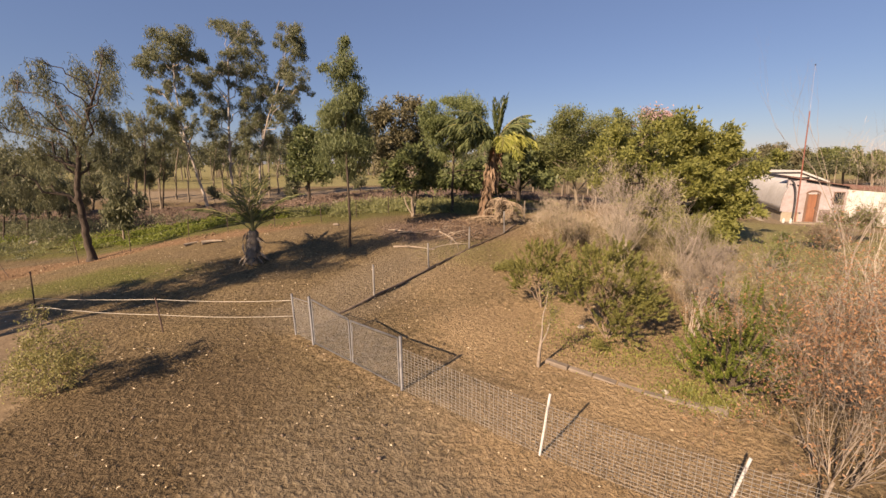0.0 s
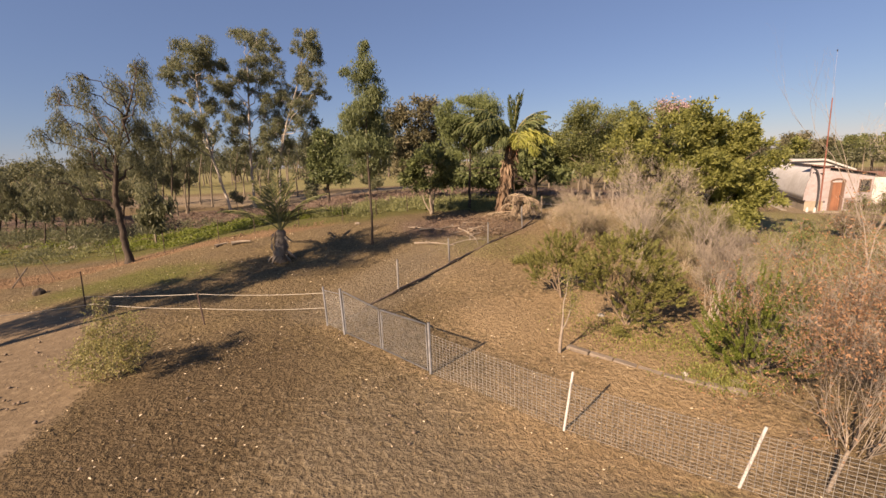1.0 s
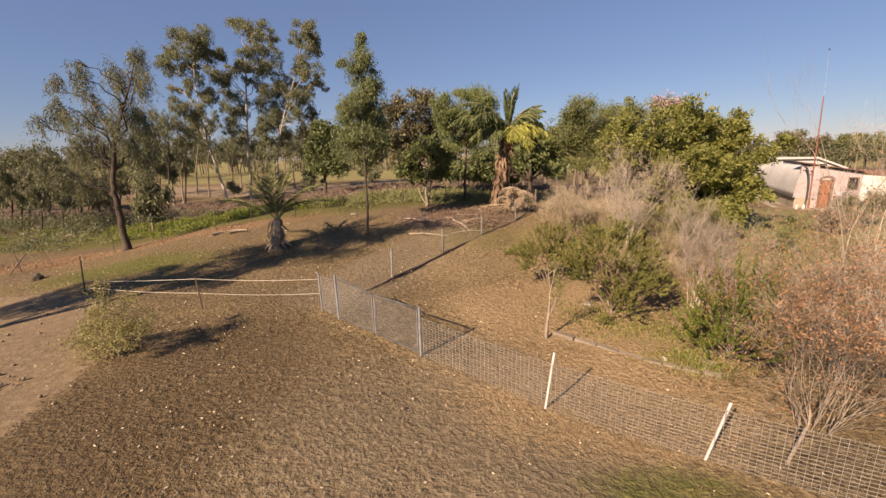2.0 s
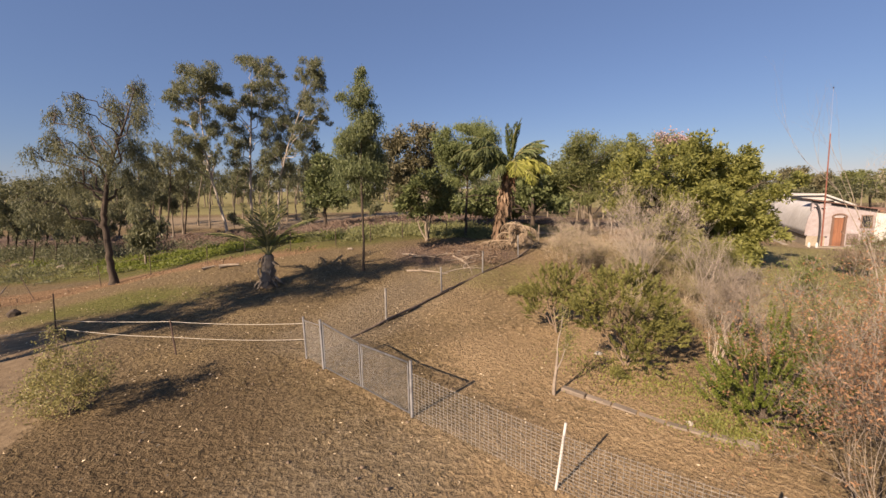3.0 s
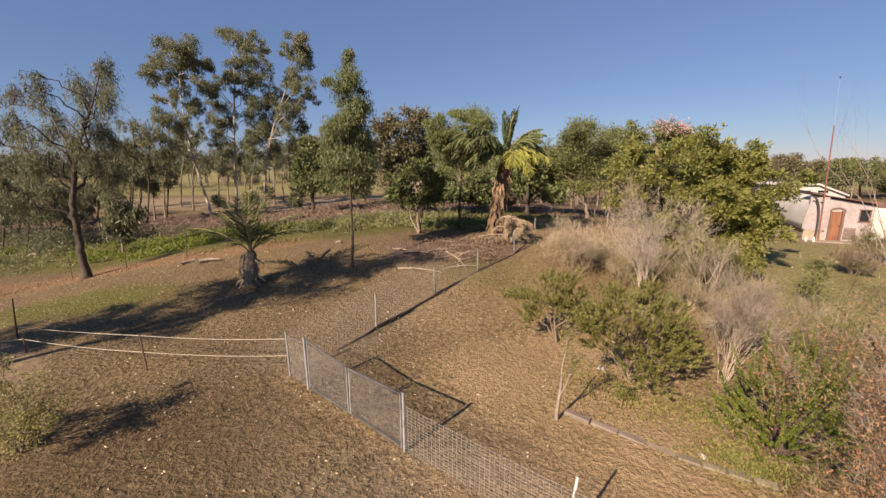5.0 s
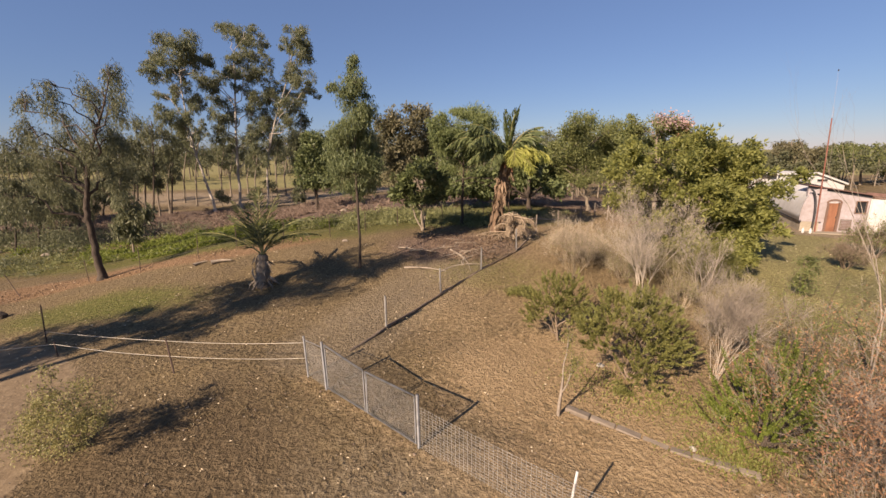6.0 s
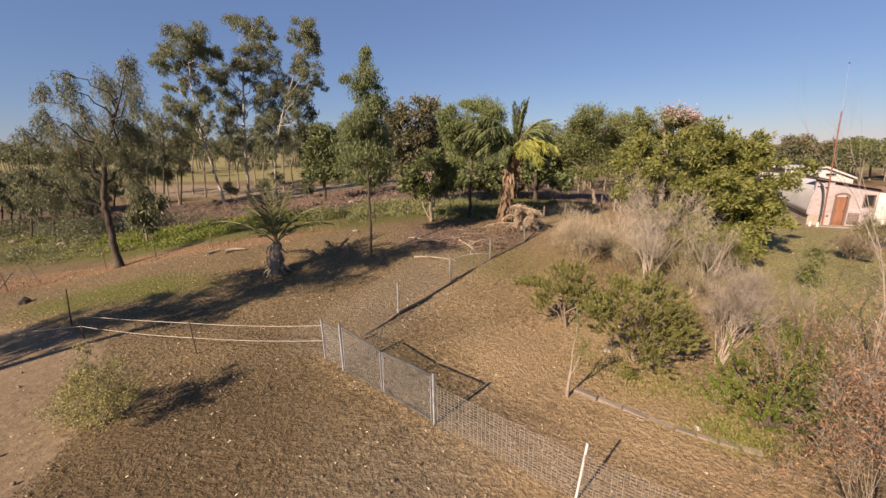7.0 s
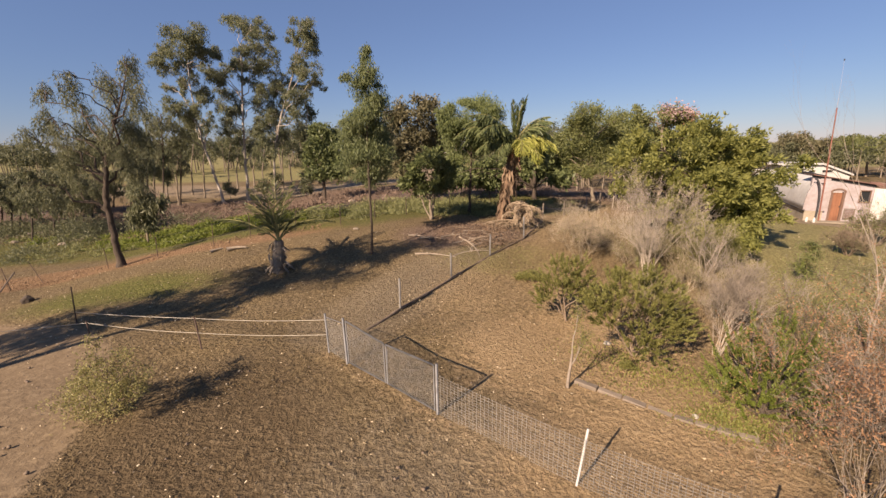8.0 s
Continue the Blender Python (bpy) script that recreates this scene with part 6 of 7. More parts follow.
def lawn_blades(name, label, count, region, leaf, ln, wd, seed, keep, tuft=1):
    rng = np.random.default_rng(seed)
    x0, x1, y0, y1 = region
    y = y0 + (y1 - y0) * rng.random(count) ** 1.35
    x = x0 + (x1 - x0) * rng.random(count)
    ok = keep(x, y, rng.random(count))
    x, y = x[ok], y[ok]
    n = len(x)
    ax = rng.normal(size=(n, 3))
    if tuft > 1:
        # Blades stand in little tussocks, leaning out from the middle
        k = np.arange(n) // tuft * tuft
        spread = 0.03 * rng.normal(size=(n, 2))
        x, y = x[k] + spread[:, 0], y[k] + spread[:, 1]
        ax[:, :2] = 0.45 * ax[:, :2] + spread * 18
    c = np.stack([x, y, ground_z(x, y) - 0.012], 1)
    ax[:, 2] = np.abs(ax[:, 2]) * 0.5 + 0.35
    me = np_mesh(name, *blades(c, ax, ln * (0.5 + rng.random(n)), wd, rng, 0.4))
    me.materials.append(leaf)
    return tagged(new(name, me), label, "grass", kind="stuff")


def bare(x, y):
    return 1.4 * np.maximum(covers(x, y)["sand"], covers(x, y)["red"])


lawn_blades("straw_grass", "pale straw grass in the fenced garden", 30000, (-4, 8, 3, 18), GRASS_STRAW, 0.045, 0.012, 43, lambda x, y, r: (r < 0.25 + 0.75 * covers(x, y)["straw"] - 0.25 * (x < 0.25 * (y - 10))) & (band(x, y, EDGE_LINE, 0.13, 0.06) < 0.5), 5)
lawn_blades("dry_grass", "short dead brown grass over the yard", 70000, (-11, 9, 1.5, 19), GRASS_DRY, 0.055, 0.016, 41, lambda x, y, r: (np.abs(x) < 1.25 * y + 3) & (band(x, y, EDGE_LINE, 0.11, 0.06) < 0.5) & (r > bare(x, y)) & (np.sin(x * 1.3 + 2 * np.sin(y * 0.7)) + np.sin(y * 1.1 + x * 0.4) + 3.2 * r > 0.2) & (r > 0.85 * covers(x, y)["worn"]), 11)
lawn_blades("green_grass", "thin green grass in the damp patches", 30000, (-18, 22, 3, 24), GRASS_GREEN, 0.06, 0.014, 42, lambda x, y, r: r < covers(x, y)["green"] ** 1.5)


def litter():
    rng = np.random.default_rng(9)
    n = 2000
    y = 2 + 19 * rng.random(n) ** 0.85
    x = (rng.random(n) * 2 - 1) * (1.15 * y + 1)
    ok = (x < 2.5) | (rng.random(n) < 0.3)
    x, y = x[ok], y[ok]
    n = len(x)
    c = np.stack([x, y, ground_z(x, y) + 0.025], 1)
    ax = rng.normal(size=(n, 3))
    ax[:, 2] *= 0.25
    me = np_mesh("leaf_litter", *blades(c, ax, (0.03 + 0.035 * rng.random(n)) * (1 + 0.03 * y), 0.02 + 0.0009 * y, rng, 0.5))
    me.materials.append(LITTER)
    tagged(new("leaf_litter", me), "scattered bleached fallen leaves on the yard", "leaf litter", kind="stuff")


litter()


def clods(label, count, line, spread, size, mat, seed):
    """Small clods of earth along a line, each a squashed uneven lump."""
    rng = np.random.default_rng(seed)
    geos = []
    for _ in range(count):
        i = rng.integers(0, len(line) - 1)
        f = rng.random()
        x = line[i][0] * (1 - f) + line[i + 1][0] * f + rng.normal() * spread
        y = line[i][1] * (1 - f) + line[i + 1][1] * f + rng.normal() * spread
        r = size * rng.uniform(0.4, 1.3)
        s = np.linspace(-1, 1, 5)
        ring = np.sqrt(np.maximum(0.02, 1 - s ** 2)) * r * rng.uniform(0.8, 1.2, 5)
        h = rng.uniform(0, 6.28)
        p = np.stack([x + s * r * 1.3 * math.cos(h), y + s * r * 1.3 * math.sin(h), gz(x, y) + 0.3 * r + 0 * s], 1)
        geos.append(tube(p, ring, 6))
    me = np_mesh("clods", *merge(geos))
    me.materials.append(mat)
    tagged(new("clods", me), label, "clods", kind="stuff")


clods("small dark clods of earth on the sandy track", 60, [(-12.2, 10.8), (-10.4, 8.5), (-9.3, 6.5), (-8.4, 4.2), (-8.1, 2.0)], 0.45, 0.026, TWIG_BROWN, 31)
clods("small dark clods of earth scattered on the yard", 170, [(-6, 15), (-4, 9), (-2, 6), (0, 4)], 2.2, 0.022, TWIG_BROWN, 32)
clods("orange clods of earth along the creek fence", 600, [(-24.5, 18.6), (-21.5, 19.4), (-17.8, 20.9), (-14.2, 21.1), (-11, 21.0), (-7.5, 22.6)], 0.6, 0.034, EARTH, 33)


# ---- fences ----
def bar(a, b, r, sides=6):
    return tube(np.array([a, b], float), r, sides, close=True)


def wire_line(a, b, sag, r, n=9):
    t = np.linspace(0, 1, n)[:, None]
    p = np.asarray(a, float) * (1 - t) + np.asarray(b, float) * t
    p[:, 2] -= sag * 4 * t[:, 0] * (1 - t[:, 0])
    return tube(p, r, 3)


def chain_link(a, b, low, high, pitch, r):
    """Diamond netting between two posts: wires slanting both ways, cut at the rails."""
    a, b = np.asarray(a, float), np.asarray(b, float)
    w = np.linalg.norm((b - a)[:2])
    out = []
    h = high - low
    for sgn in (1, -1):
        k = -h
        while k < w + h:
            s0, s1 = (k, k + h) if sgn > 0 else (k + h, k)
            pts = []
            for s, z in ((s0, 0.0), (s1, h)):
                pts.append([s, z])
            (sa, za), (sb, zb) = pts
            lo, hi = max(0.0, min(sa, sb)), min(w, max(sa, sb))
            if hi - lo > 0.01:
                f = lambda s: za + (zb - za) * (s - sa) / (sb - sa)
                p = [a + (b - a) * (s / w) + np.array([0, 0, low + f(s)]) for s in (lo, hi)]
                out.append(tube(np.array(p), r, 3))
            k += pitch
    return merge(out)


def weld_mesh(a, b, low, high, sx, sz, r, sag=0.0):
    """Square welded netting between two posts."""
    a, b = np.asarray(a, float), np.asarray(b, float)
    w = np.linalg.norm((b - a)[:2])
    out = []
    for z in np.arange(low, high + 1e-6, sz):
        out.append(wire_line(a + [0, 0, z], b + [0, 0, z], sag, r, 7))
    n = int(w / sx)
    for i in range(1, n):
        t = i / n
        d = sag * 4 * t * (1 - t)
        p = a + (b - a) * t
        out.append(tube(np.array([p + [0, 0, low - d], p + [0, 0, high - d]]), r, 3))
    return merge(out)


def yard_fence():
    posts = {"pa": (-3.59, 9.90), "pb": (-2.97, 9.32), "pc": (-0.64, 7.40), "pd": (1.75, 5.68), "pe": (3.87, 4.39), "pn": (6.1, 3.0), "pm": (8.3, 1.6)}
    P = {k: np.array([x, y, gz(x, y)]) for k, (x, y) in posts.items()}
    t = thing("yard_fence", (0, 0, 0), "galvanised netting fence with wire gates and leaning white posts", "fence")
    for k, h, r in (("pa", 1.13, 0.028), ("pb", 1.26, 0.034)):
        part("post", bar(P[k] - [0, 0, 0.1], P[k] + [-0.02, 0, h], r, 6), GALV, t)
    part("post", bar(P["pc"] - [0, 0, 0.1], P["pc"] + [0, 0, 1.19], 0.038, 6), GALV, t)
    for k, dx, h in (("pd", 0.12, 1.12), ("pe", 0.28, 1.0), ("pn", 0.3, 1.0), ("pm", 0.3, 1.0)):
        part("post", bar(P[k] - [0.015, 0, 0.1], P[k] + [dx, 0, h], 0.021, 6), WHITE_POST, t, "leaning chalky white post")
    # Short fixed panel, then the pair of gates
    part("netting", chain_link(P["pa"], P["pb"], 0.04, 1.02, 0.05, 0.0028), WIRE, t)
    part("top_rail", bar(P["pa"] + [0, 0, 1.03], P["pb"] + [0, 0, 1.1], 0.012), GALV, t)
    m = (P["pb"] * 0.52 + P["pc"] * 0.48)
    m[2] = gz(m[0], m[1])
    d = (P["pc"] - P["pb"]) / np.linalg.norm(P["pc"] - P["pb"])
    for a, b, ha, hb in ((P["pb"] + d * 0.07, m - d * 0.02, 1.20, 1.06), (m + d * 0.05, P["pc"] - d * 0.08, 1.06, 1.13)):
        g = part("gate", bar(a + [0, 0, ha], b + [0, 0, hb], 0.022), GALV, t, "galvanised tube gate frame filled with netting")
        part("bottom_rail", bar(a + [0, 0, 0.06], b + [0, 0, 0.06], 0.016), GALV, g)
        part("stile", bar(a + [0, 0, 0.05], a + [0, 0, ha], 0.016), GALV, g)
        part("stile", bar(b + [0, 0, 0.05], b + [0, 0, hb], 0.016), GALV, g)
        part("netting", chain_link(a, b, 0.06, (ha + hb) / 2 - 0.02, 0.05, 0.0028), WIRE, g)
    part("latch", merge([bar(m + d * 0.02 + [0, 0, 0.05], m + d * 0.10 + [0, 0, 0.95], 0.01, 4)]), GALV, t)
    for a, b in (("pc", "pd"), ("pd", "pe"), ("pe", "pn"), ("pn", "pm")):
        part("netting", weld_mesh(P[a], P[b], 0.03, 0.95, 0.085, 0.06, 0.0037, 0.02), WIRE, t)


yard_fence()


def netting_fence():
    pts = [(-2.80, 11.1), (-1.92, 12.67), (-0.10, 15.0), (1.66, 17.05), (3.58, 19.1), (5.25, 22.1), (7.2, 24.5), (9.35, 26.7), (11.3, 29.2)]
    P = [np.array([x, y, gz(x, y)]) for x, y in pts]
    t = thing("netting_fence", (0, 0, 0), "slack wire netting fence on thin grey posts", "fence")
    for k, p in enumerate(P[1:]):
        part("post", bar(p - [0, 0, 0.1], p + [0.02 * (-1) ** k, 0, 1.1 - 0.05 * (k % 3)], 0.038, 6), TIMBER if k > 3 else WIRE_DULL, t)
    for a, b in zip(P, P[1:]):
        part("netting", weld_mesh(a, b, 0.0, 0.95, 0.11, 0.10, 0.0022, 0.03), WIRE_DARK, t)
    # A low dark brown tube stands in for the shadow line along the foot
    rng = np.random.default_rng(4)
    out = []
    for a, b in zip(P[:6], P[1:6]):
        s = np.linspace(0, 1, 12)[:, None]
        line = a + (b - a) * s
        line[:, 2] = ground_z(line[:, 0], line[:, 1]) + 0.02 + 0.02 * rng.random(12)
        out.append(tube(line, 0.03 + 0.035 * rng.random(12), 5))
    part("foot_shadow", merge(out), TWIG_BROWN, t, "dark brown strip standing in for the shadow along the fence foot")


netting_fence()


def picket(name, x, y, h, lean, label, group, mat=RUST, r=0.018):
    t = thing(name, (x, y, gz(x, y)), label, "fence post", group)
    part("shaft", bar((0, 0, -0.1), (lean[0], lean[1], h), r, 4), mat, t)
    return np.array([x + lean[0], y + lean[1], gz(x, y) + h])


def tape_fence():
    spot_at = lambda x, y: np.array([x, y, gz(x, y)])
    ra, rb, pa, rc, far = spot_at(-12.78, 12.55), spot_at(-7.19, 10.17), spot_at(-3.60, 9.90), spot_at(-11.3, 11.35), spot_at(-19.0, 12.2)
    t = thing("tape_fence", (0, 0, 0), "two white tapes strung between thin rusty pickets", "fence")
    for p, dx, h in ((ra, 0.12, 1.25), (rb, -0.05, 0.98), (rc, 0.0, 0.45), (far, 0.0, 0.9)):
        part("picket", bar(p - [0, 0, 0.1], p + [dx, 0, h], 0.026, 4), RUST, t)
    part("tape", wire_line(pa + [0, 0, 0.95], rb + [-0.04, 0, 0.93], 0.05, 0.0075), ROPE, t)
    part("tape", wire_line(rb + [-0.04, 0, 0.93], ra + [0.04, 0, 0.36], 0.03, 0.0075), ROPE, t)
    part("tape", wire_line(pa + [0, 0, 0.52], rb + [-0.04, 0, 0.50], 0.05, 0.0075), ROPE, t)
    part("tape", wire_line(rb + [-0.04, 0, 0.50], rc + [0, 0, 0.38], 0.05, 0.0075), ROPE, t)
    part("tape", wire_line(rc + [0, 0, 0.38], far + [0, 0, 0.5], 0.05, 0.0075), ROPE, t)


tape_fence()
picket("fence_post", 11.65, 27.88, 1.0, (0.05, 0), "thin weathered post standing alone beyond the netting fence", "", DRIFT, 0.035)


def creek_fence():
    t = thing("creek_fence", (0, 0, 0), "old wire fence on thin rusty pickets along the creek flat", "fence")
    rng = np.random.default_rng(6)
    places = [(-23.6, 16.9), (-20.9, 18.1), (-20.3, 19.1), (-17.9, 20.2), (-15.3, 20.3), (-12.6, 20.8), (-11.0, 21.7), (-8.6, 22.0), (-6.2, 22.6), (-4.4, 23.6), (-2.6, 24.7), (0.2, 26.0), (3.0, 27.5)]
    tops = []
    for k, (x, y) in enumerate(places):
        b = np.array([x, y, gz(x, y)])
        lean = np.array([rng.normal() * 0.08 - (0.3 if k in (1, 2) else 0), 0, 1.15])
        part("picket", bar(b - [0, 0, 0.1], b + lean, 0.022, 4), RUST, t)
        tops.append((b, lean))
    for f in (0.35, 0.65, 0.95):
        part("wire", merge([wire_line(a + la * f, b + lb * f, 0.03, 0.004, 5) for (a, la), (b, lb) in zip(tops, tops[1:])]), WIRE_DARK, t)
    b = np.array([-21.2, 17.8, gz(-21.2, 17.8)])
    part("strut", bar(b, np.array([-20.6, 18.2, gz(-20.6, 18.2) + 0.9]), 0.03, 6), TIMBER, t, "grey timber corner strut")


creek_fence()


# ---- logs, branches, stones, edging ----
def fallen_branch(x, y, length, heading, r, label, seed, forks=3, mat=DRIFT, name="fallen_branch"):
    rng = np.random.default_rng(seed)
    t = thing(name, (x, y, 0), label, "fallen branch", "fallen branches")
    h = radians(heading)
    d = np.array([math.cos(h), math.sin(h), 0])
    s = np.linspace(0, 1, 9)
    line = d * (s[:, None] - 0.5) * length + np.stack([0 * s, 0 * s, 0 * s], 1)
    line[:, :2] += np.stack([-d[1] * np.sin(s * 3), d[0] * np.sin(s * 3)], 1) * length * rng.uniform(0.06, 0.2)
    line[:, 2] = ground_z(line[:, 0] + x, line[:, 1] + y) + r * 0.8 + 0.1 * r * rng.random(9)
    geos = [tube(line, r * (1 - 0.7 * s), 6)]
    for _ in range(forks):
        i = rng.integers(2, 7)
        e = d * 0.6 + np.array([-d[1], d[0], 0]) * rng.choice([-1, 1]) * 0.8 + np.array([0, 0, 0.25])
        p, rr = limb(line[i], line[i] + e * length * 0.35, r * 0.5, r * 0.12, rng, 0.05)
        geos.append(tube(p, rr, 5))
    part("limb", merge(geos), mat, t, smooth_faces=True)
    return t


for k, (x, y, ln, hd, r) in enumerate([(-0.75, 17.15, 1.9, -15, 0.075), (0.8, 17.25, 1.9, 20, 0.06), (0.8, 18.05, 2.7, -74, 0.06), (-1.7, 19.65, 0.9, -20, 0.06), (1.75, 18.5, 1.9, 28, 0.05), (1.1, 18.0, 1.1, 70, 0.04), (1.5, 18.8, 1.4, -35, 0.04), (0.6, 18.7, 1.2, 20, 0.045), (2.5, 19.5, 1.5, 65, 0.04), (1.9, 19.4, 1.2, -70, 0.035), (-0.9, 19.2, 1.3, -12, 0.06), (0.3, 19.6, 1.6, 15, 0.05), (1.6, 19.9, 2.0, -20, 0.05), (2.3, 20.4, 1.8, 40, 0.05), (0.9, 20.6, 1.5, -35, 0.04), (2.1, 19.0, 1.5, 110, 0.04), (1.2, 19.2, 1.3, 150, 0.035)]):
    fallen_branch(x, y, ln, hd, 0.7 * r, "bleached curved branch fallen near the palm", 400 + k, 1 + k % 3)
low_plants("twig_litter", "grey twigs and broken frond bits strewn near the palm", 2600, [(1.2, 19.3, 0.9, 0.9), (2.3, 20.2, 0.6, 0.6), (0.2, 20.6, 1.0, 0.7), (2.2, 18.6, 0.6, 0.5)], LEAF_PALM_DEAD, 0.22, 0.022, 29, -0.35)
fallen_branch(-10.5, 19.1, 0.9, 10, 0.11, "short pale log lying on the bare ground", 420, 0)
fallen_branch(-11.6, 19.3, 0.6, 40, 0.08, "short pale log lying on the bare ground", 421, 0)
fallen_branch(-33.5, 33, 2.4, 15, 0.16, "pale fallen log among the creek weeds", 422, 1)
fallen_branch(7.6, 12.6, 1.7, 40, 0.035, "fallen grey branch in the scrub", 423, 2, TWIG_GREY)
fallen_branch(6.6, 26.5, 2.2, 5, 0.09, "pale fallen log beyond the fence", 424, 1)


def rock(x, y, sx, sy, sz, seed, label, mat=STONE):
    bm = bmesh.new()
    bmesh.ops.create_icosphere(bm, subdivisions=3, radius=1.0)
    for v in bm.verts:
        n = noise.noise(v.co * 1.3 + Vector((seed, 0, 0)))
        v.co *= 1 + 0.35 * n
        v.co = Vector((v.co.x * sx, v.co.y * sy, v.co.z * sz))
    me = bm_mesh("rock", bm)
    me.materials.append(mat)
    ob = new("rock", me)
    ob.location = (x, y, gz(x, y) + sz * 0.4)
    return tagged(ob, label, "rock")


rock(4.89, 7.42, 0.065, 0.06, 0.06, 1, "small pale stone beside the garden edging")
rock(4.2, 10.4, 0.10, 0.08, 0.06, 2, "small pale stone under the shrub")
rock(-5.1, 21.4, 0.16, 0.12, 0.07, 3, "pale flat stone on the bare ground", DRIFT)
rock(-18.2, 16.2, 0.22, 0.20, 0.20, 4, "dark weathered stump block in the paddock", BARK_DARK)
for k, (x, y) in enumerate([(-33, 30), (-31, 33), (-9.5, 37.5), (-8.0, 34.2), (-5.2, 34.6), (-28, 28.5)]):
    rock(x, y, 0.3, 0.25, 0.14, 10 + k, "pale weathered boulder by the creek", DRIFT)


def edging():
    """Old timber garden edging, board after board, sunk in the dead grass."""
    pts = []
    for (ax, ay), (bx, by) in zip(EDGE_LINE, EDGE_LINE[1:]):
        pts += [(ax, ay), ((ax + bx) / 2, (ay + by) / 2)]
    pts.append(EDGE_LINE[-1])
    t = thing("garden_edging", (0, 0, 0), "weathered grey timber garden edging sunk in dead grass", "edging")
    for k, ((ax, ay), (bx, by)) in enumerate(zip(pts, pts[1:])):
        d = Vector((bx - ax, by - ay, gz(bx, by) - gz(ax, ay)))
        ob = part("board", bm_mesh("board", block(d.length - 0.02, 0.21 - 0.05 * (k % 2), 0.10, bevel=0.02)), TIMBER, t)
        mid = ((ax + bx) / 2, (ay + by) / 2)
        ob.matrix_basis = Matrix.Translation((*mid, gz(*mid) - 0.052)) @ Matrix.Rotation(math.atan2(d.y, d.x), 4, "Z") @ Matrix.Rotation(-math.asin(d.z / d.length), 4, "Y") @ Matrix.Rotation(radians((-7, 5, -3, 9)[k % 4]), 4, "X")


edging()


def strut():
    """An old pale timber leaning low against the netting fence."""
    t = thing("strut_post", (4.92, 4.21, gz(4.92, 4.21)), "weathered grey timber strut leaning beside the netting fence", "post")
    part("timber", tube(np.array([(0, 0, -0.1), (0.25, 0.12, 0.2), (0.5, 0.24, 0.52)]), [0.028, 0.026, 0.024], 8), TIMBER, t, smooth_faces=True)


strut()


# ---- the house and outbuilding ----
HO, HA = Vector((23.75, 25.4, 0.0)), math.degrees(math.atan2(-0.41, 0.912))


def quad_prism(profile, depth, at=(0, 0, 0)):
    """A flat outline in x and z, given thickness along y."""
    bm = bmesh.new()
    f = bm.faces.new([bm.verts.new((x, 0, z)) for x, z in profile])
    r = bmesh.ops.extrude_face_region(bm, geom=[f])
    bmesh.ops.translate(bm, vec=(0, depth, 0), verts=[v for v in r["geom"] if isinstance(v, bmesh.types.BMVert)])
    bmesh.ops.recalc_face_normals(bm, faces=bm.faces[:])
    bmesh.ops.translate(bm, vec=at, verts=bm.verts)
    return bm


